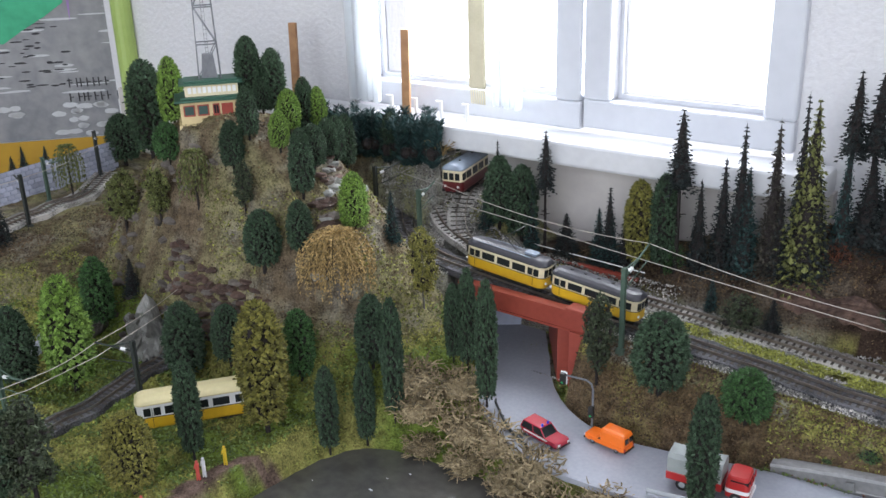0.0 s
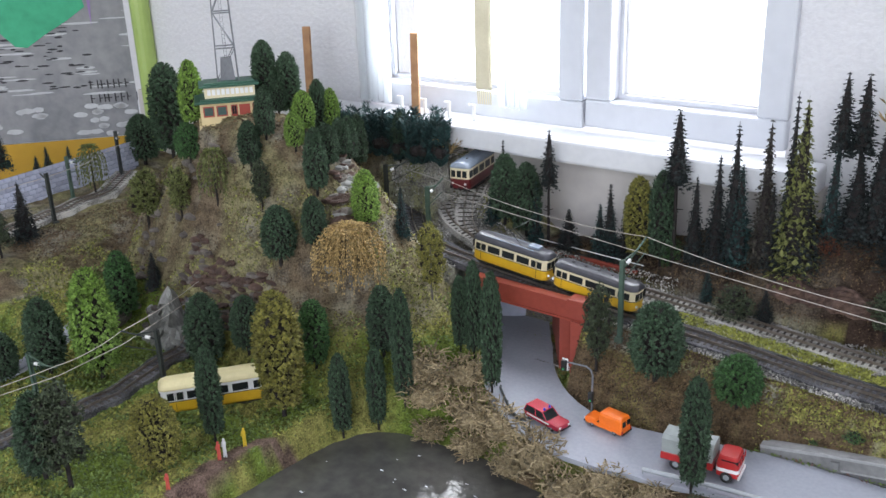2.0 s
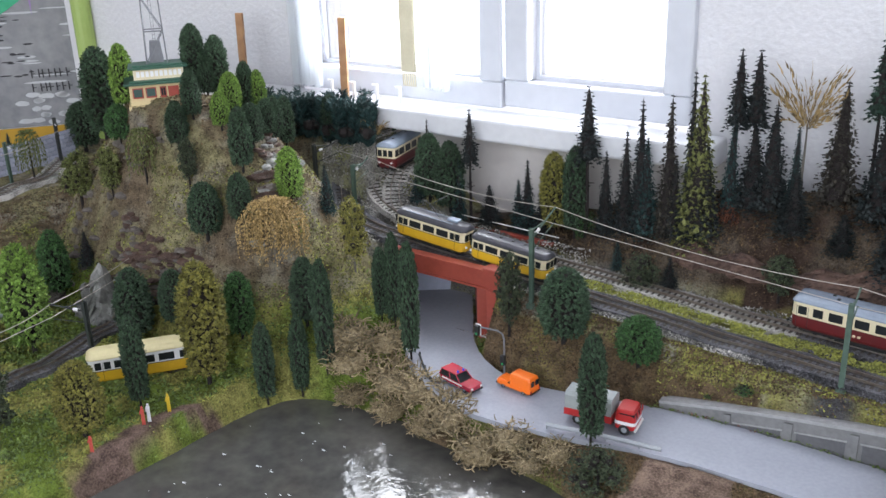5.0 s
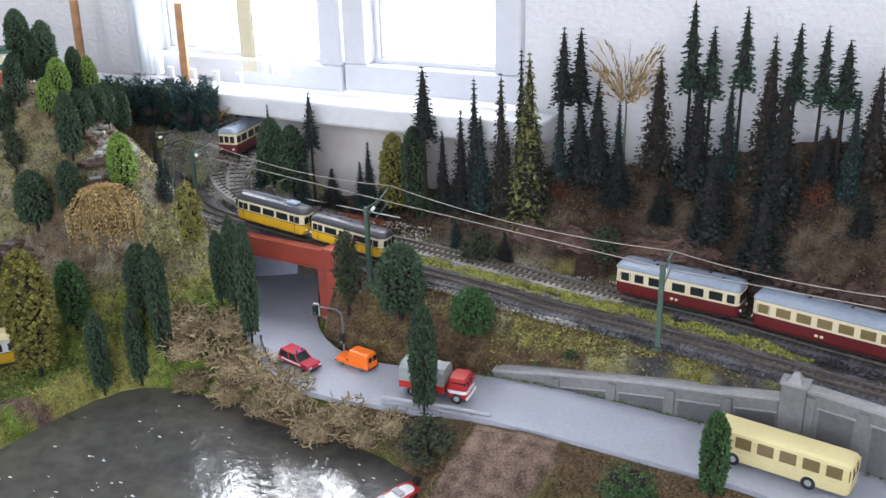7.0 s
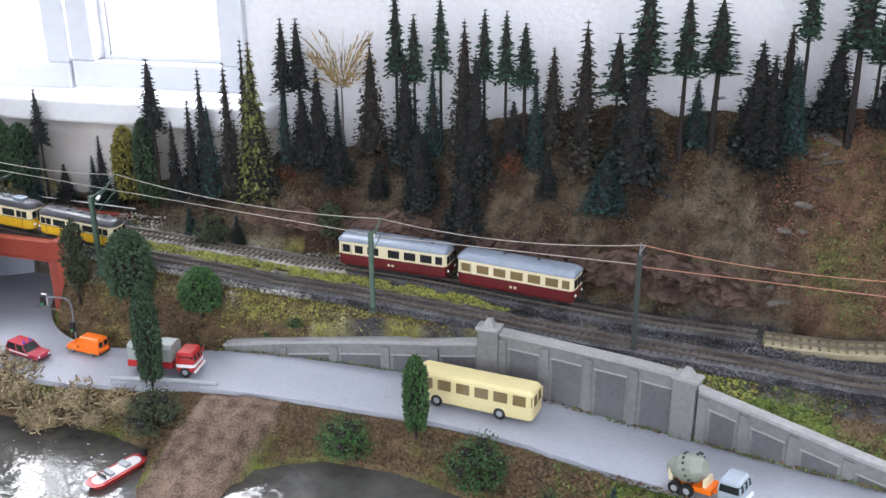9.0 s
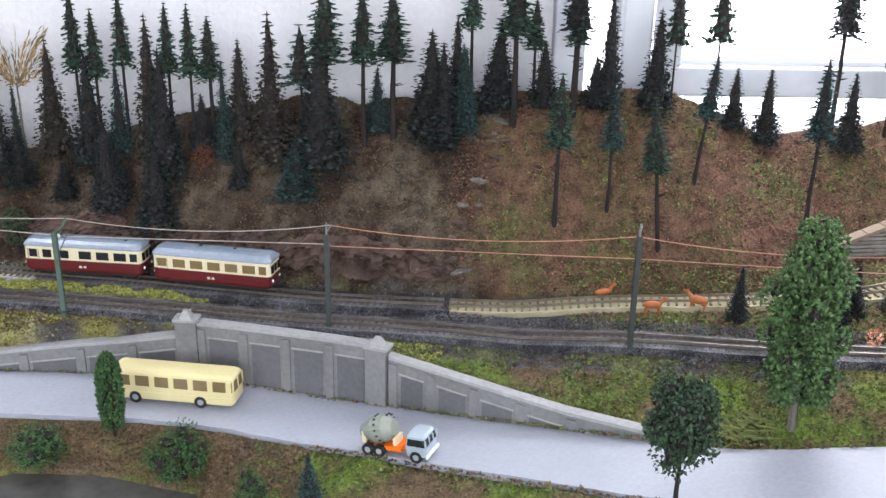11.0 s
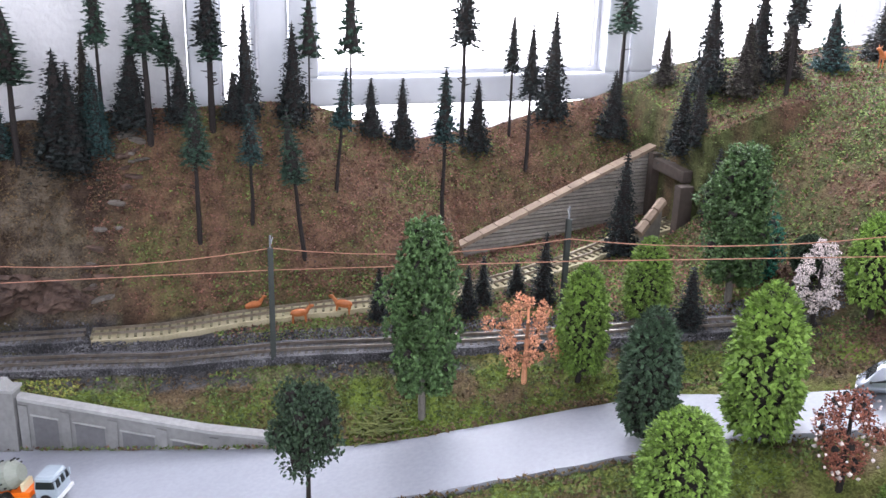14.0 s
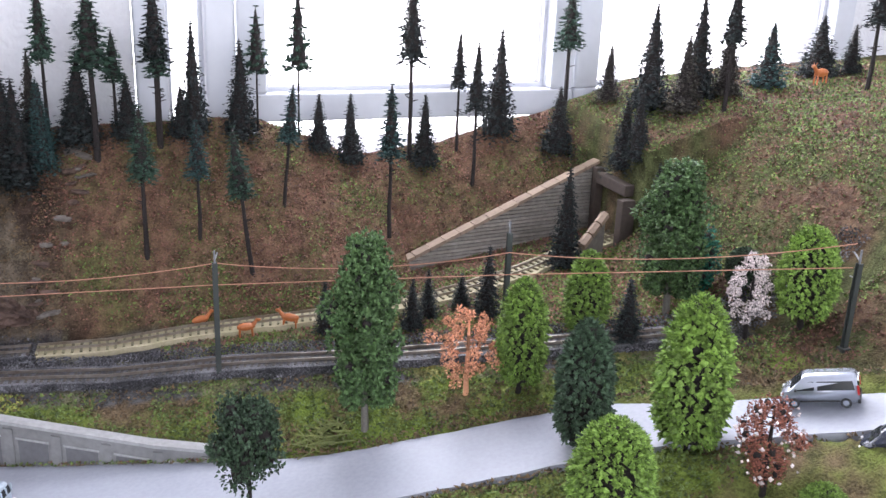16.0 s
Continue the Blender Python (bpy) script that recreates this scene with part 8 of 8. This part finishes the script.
def rock_face(points, h, lean, material, seed, label, rough=0.008, foot=None):
    """A rough stratified rock face that stands out of a slope."""
    line = curve([(x, y, 0) for x, y in points], 0.0035)
    rows = 16
    vs, fs = [], []
    m = rows + 3
    for k, p in enumerate(line):
        d = (line[min(k + 1, len(line) - 1)] - line[max(k - 1, 0)]).normalized()
        n = Vector((d.y, -d.x, 0))
        end = min(1.0, k / 8, (len(line) - 1 - k) / 8)
        tall = h * (0.72 + 0.5 * noise.noise(Vector((p.x * 28, p.y * 28, seed)))) * (0.25 + 0.75 * end)
        z0 = (zg(p.x, p.y) if foot is None else foot) - 0.006
        for i in range(rows + 1):
            v = i / rows
            bed = v * 5.5 + 1.2 * noise.noise(Vector((p.x * 22, p.y * 22, seed + 4)))
            o = lean * tall * (1 - v) + rough * 1.2 * noise.fractal(Vector((p.x * 60, p.y * 60, z0 * 40 + v * tall * 75 + seed)), 0.7, 2.1, 5)
            o += rough * 0.9 * (1 - (bed - math.floor(bed))) * end
            block = noise.cell(Vector((p.x * 70 + p.y * 50 + math.floor(bed) * 3.7, math.floor(bed), seed)))
            o += rough * 0.55 * (block - 0.5) * end
            q = p + n * o
            vs.append((q.x, q.y, z0 + 0.006 * v + tall * v))
        back = p - n * 0.02
        vs += [(back.x, back.y, z0 + tall * 0.9), (back.x, back.y, z0 - 0.01)]
        if k:
            a, b = m * (k - 1), m * k
            fs += [(a + i, b + i, b + (i + 1) % m, a + (i + 1) % m) for i in range(m)]
    fs += [tuple(range(m))[::-1], tuple(range(m * (len(line) - 1), m * len(line)))]
    return tagged(data_ob("cliff", vs, fs, material), label=label, category="rock")


rock_face([(x, yf(x) + 0.034) for x in (-0.30, -0.22, -0.14, -0.06, 0.02, 0.09, 0.135)], 0.034, 0.45, "rock_red", 3.0, "dark red-brown stratified rock face beside the track", 0.012)
rock_face([(-0.50, 0.915), (-0.42, 0.913), (-0.33, 0.905), (-0.24, 0.898)], 0.024, 0.8, "rock_red", 7.0, "red-brown rock band under the spruces", 0.006)
rock_face([(-1.145, 0.562), (-1.125, 0.570), (-1.105, 0.582), (-1.095, 0.60)], 0.10, 0.25, "rock_pale", 9.0, "pale grey jagged cliff above the meadow track", 0.011, 0.0)



def ledge(points, count, spread, material, seed, label):
    """Broken layered rock along a line: many flat slabs that stick out of the slope."""
    rr = random.Random(seed)
    root = empty("rock_ledge", None, label=label, category="rock")
    line = curve([(x, y, 0) for x, y in points], 0.01)
    for k in range(count):
        p = rr.choice(line)
        x, y = p.x + rr.uniform(-0.01, 0.01), p.y + rr.uniform(-spread, spread)
        L, W, H = rr.uniform(0.007, 0.022), rr.uniform(0.006, 0.014), rr.uniform(0.0022, 0.006)
        bm = bmesh.new()
        bmesh.ops.create_icosphere(bm, subdivisions=2, radius=1.0)
        for v in bm.verts:
            c = v.co
            m = max(abs(c.x), abs(c.y), abs(c.z))
            c = c * (0.35 + 0.65 / m * 0.8) * (1 + 0.22 * noise.noise(c * 1.7 + Vector((k * 3.1, seed, 0))))
            v.co = Vector((c.x * L * 0.6, c.y * W * 0.6, c.z * H * 0.7))
        o = part("rock_slab", bm, material[k % len(material)], root)
        o.matrix_world = pose(x, y, zg(x, y) + rr.uniform(-0.002, 0.003), rr.uniform(-14, 22), rr.uniform(-14, 14), rr.uniform(-35, 35))


ledge([(-1.12, 0.614), (-1.07, 0.610), (-1.03, 0.608), (-0.985, 0.616)], 130, 0.016, ("rock_red", "rock", "rock_red"), 3, "broken red-brown layered rock ledge on the hill foot")
ledge([(-1.20, 0.60), (-1.16, 0.578), (-1.13, 0.572)], 26, 0.012, ("rock_pale", "rock"), 4, "pale grey broken rock ledge on the hill foot")
ledge([(-0.975, 0.75), (-0.95, 0.715), (-0.925, 0.69), (-0.92, 0.665)], 34, 0.012, ("rock_pale", "rock_red", "rock"), 5, "grey and red broken rocks beside the lime-green tree")
ledge([(-1.30, 0.62), (-1.22, 0.63), (-1.15, 0.65), (-1.08, 0.66)], 34, 0.022, ("rock",), 6, "dark broken rock ledge across the hillside")
ledge([(0.135, 0.835), (0.15, 0.87), (0.17, 0.91), (0.185, 0.945)], 24, 0.006, ("rock_red", "rock"), 9, "dark broken rock edge where the leafy slope begins")

# upper wall of grey blocks behind the upper track
bw = empty("block_retaining_wall", None, label="blue-grey block stone retaining wall behind the upper track", category="wall")
A, B = Vector((-1.585, 0.60, 0)), Vector((-1.605, 0.90, 0))
ang = math.degrees(math.atan2(B.y - A.y, B.x - A.x))
bm = bmesh.new()
box(bm, 0, (B - A).length, -0.008, -0.001, 0.07, 0.132, pose(A.x, A.y, 0, 0, 0, ang))
part("wall_core", bm, "concrete_dark", bw)
me = None
for row in range(8):
    for k in range(24):
        x = (k + (0.5 if row % 2 else 0)) * 0.0125
        if x > 0.29:
            continue
        if me is None:
            s = part("block", boxes((0.0004, 0.0121, -0.0088, -0.0080, 0.0003, 0.0072)), "brickwork", bw)
            me = s.data
        else:
            s = new("block", me)
            s.parent = bw
        s.matrix_world = pose(A.x, A.y, 0, 0, 0, ang) @ Matrix.Translation((x, 0, 0.074 + row * 0.0075))

# ---------------------------------------------------------------- room details
for x, y, z0, z1, lab in ((-1.233, 0.962, 0.226, 0.340, "raw pine lath standing on the sill behind the hill"), (-1.029, 0.962, 0.226, 0.343, "raw pine lath standing on the sill behind the evergreens")):
    ob = mesh_ob("wooden_lath", boxes((-0.0055, 0.0055, -0.0035, 0.0035, z0, z1), bevel=0.0005), "pine_wood")
    ob.matrix_world = pose(x, y, 0, 0, 1.2, 20)
    tagged(ob, label=lab, category="lath")
bm = bmesh.new()
rod(bm, (-1.665, 1.0, -0.85), (-1.665, 1.0, 1.7), 0.0175, n=16)
tagged(mesh_ob("heating_pipe", bm, "pipe"), label="pale green painted heating pipe in the room's corner", category="pipe")

net = bpy.data.materials.new("sheer_white_net")
net.use_nodes = True
nn = net.node_tree
tr = nn.nodes.new("ShaderNodeBsdfTranslucent")
tr.inputs["Color"].default_value = (0.85, 0.88, 0.9, 1)
df = nn.nodes.new("ShaderNodeBsdfDiffuse")
df.inputs["Color"].default_value = (0.85, 0.87, 0.89, 1)
mxs = nn.nodes.new("ShaderNodeMixShader")
mxs.inputs[0].default_value = 0.5
nn.links.new(tr.outputs[0], mxs.inputs[1])
nn.links.new(df.outputs[0], mxs.inputs[2])
nn.links.new(mxs.outputs[0], nn.nodes["Material Output"].inputs["Surface"])
for x0, x1, zb_, lab in ((-1.145, -1.085, 0.236, "white net curtain gathered at the window's side"), (-0.90, -0.855, 0.25, "white net curtain strip beside the cord")):
    vs, fs = [], []
    n = 40
    for k in range(n + 1):
        x = x0 + (x1 - x0) * k / n
        y = 0.985 + 0.006 * math.sin(k * 0.9) + 0.002 * math.sin(k * 2.3)
        vs += [(x, y, zb_ + 0.003 * math.sin(k * 0.5)), (x, y, 1.3), (x, y + 0.0008, zb_), (x, y + 0.0008, 1.3)]
        if k:
            a, b = 4 * (k - 1), 4 * k
            fs += [(a, b, b + 1, a + 1), (a + 2, a + 3, b + 3, b + 2)]
    tagged(data_ob("net_curtain", vs, fs, net, smooth=True), label=lab, category="curtain")
cord = empty("curtain_braid", None, label="cream braided curtain band with tassel ends", category="curtain band")
part("band", boxes((-0.928, -0.904, 0.972, 0.978, 0.272, 1.3), bevel=0.002), "cord", cord)
for k in range(7):
    part("tassel", rods(((-0.926 + k * 0.0034, 0.975, 0.271), (-0.926 + k * 0.0034 + 0.0008, 0.975, 0.252), 0.0011), n=5), "cord", cord)
hooks = empty("lath_clips", None, label="row of small white clips standing on the sill", category="clips")
for k in range(4):
    x = -1.06 + 0.042 * k
    part("clip", boxes((x - 0.002, x + 0.002, 0.975, 0.978, 0.2262, 0.247), (x - 0.008, x + 0.002, 0.975, 0.978, 0.247, 0.2495)), "white", hooks)

# wall painting
mural = empty("wall_painting", None, label="wall painting of a grey cobbled street over an ochre band", category="wall painting")


def panel(name, rows, material, depth, label=""):
    bm = bmesh.new()
    for poly in rows:
        vs = [bm.verts.new(LEFT @ Vector((x, depth, z))) for x, z in poly]
        try:
            bm.faces.new(vs)
        except ValueError:
            pass
    return part(name, bm, material, mural, label)


def strokes(name, rows, material, depth):
    for poly in rows:
        panel(name, [poly], material, depth)


bm = bmesh.new()
box(bm, -0.02, 1.4, 0.0005, 0.002, 0.103, 1.2, LEFT)
part("painted_street", bm, "mural_grey", mural)
bm = bmesh.new()
box(bm, -0.02, 1.4, 0.0005, 0.0022, -0.2, 0.102, LEFT)
part("ochre_band", bm, "mural_yellow", mural, "ochre yellow painted band")
r4 = random.Random(4)
ell = lambda cx, cz, a, b, n=12, j=0.15: [(cx + a * math.cos(6.283 * k / n) * r4.uniform(1 - j, 1 + j), cz + b * math.sin(6.283 * k / n) * r4.uniform(1 - j, 1 + j)) for k in range(n)]
strokes("painted_cobble", [ell(0.0 + r4.uniform(-0.02, 0.5), 0.112 + r * 0.0125 + r4.uniform(-0.003, 0.003), r4.uniform(0.008, 0.016), 0.0050) for r in range(5) for _ in range(12)], "mural_white", 0.0026)
strokes("brush_stroke", [ell(r4.uniform(0.0, 0.5), r4.uniform(0.18, 0.45), r4.uniform(0.015, 0.04), r4.uniform(0.0012, 0.0026)) for _ in range(70)], "mural_white", 0.0028)
strokes("dark_stroke", [ell(r4.uniform(0.12, 0.3), r4.uniform(0.2, 0.33), r4.uniform(0.004, 0.012), r4.uniform(0.0008, 0.0018)) for _ in range(60)], "mural_dark", 0.003)
panel("green_shape", [[(0.30, 0.43), (0.13, 0.42), (0.115, 0.345), (0.15, 0.322), (0.19, 0.30), (0.225, 0.278), (0.245, 0.281), (0.27, 0.31), (0.30, 0.32)]], "mural_green", 0.0032, "mint green painted shape")
strokes("lilac_shape", [[(0.012, 0.34), (0.008, 0.42), (-0.015, 0.42), (-0.008, 0.355)], [(0.108, 0.31), (0.112, 0.42), (0.098, 0.42)]], "mural_purple", 0.0034)
panel("dark_shape", [[(0.008, 0.337), (0.026, 0.325), (0.024, 0.333), (0.012, 0.345)]], "mural_dark", 0.0036)
bars = []
for z, xs in ((0.2035, (0.126, 0.113, 0.106, 0.095, 0.084, 0.075, 0.063)), (0.1775, (0.128, 0.113, 0.104, 0.097, 0.085, 0.074, 0.063, 0.045, 0.034))):
    for x in xs:
        bars.append([(x, z - 0.008), (x - 0.0075, z - 0.008), (x - 0.0065, z + 0.008), (x + 0.0002, z + 0.008)][: 4 if x % 0.002 > 0.0005 else 4])
panel("signature_bar", [[(x0 + 0.002, z0), (x0 - 0.0004, z0), (x0 - 0.0004, z1), (x0 + 0.002, z1)] for x0, z0, z1 in [(b[0][0], b[0][1], b[2][1]) for b in bars]]
      + [[(b[0][0], b[0][1] + 0.0072), (b[1][0] + 0.002, b[0][1] + 0.0072), (b[1][0] + 0.002, b[0][1] + 0.009), (b[0][0], b[0][1] + 0.009)] for b in bars], "mural_dark", 0.0038, "dark unreadable signature bars")
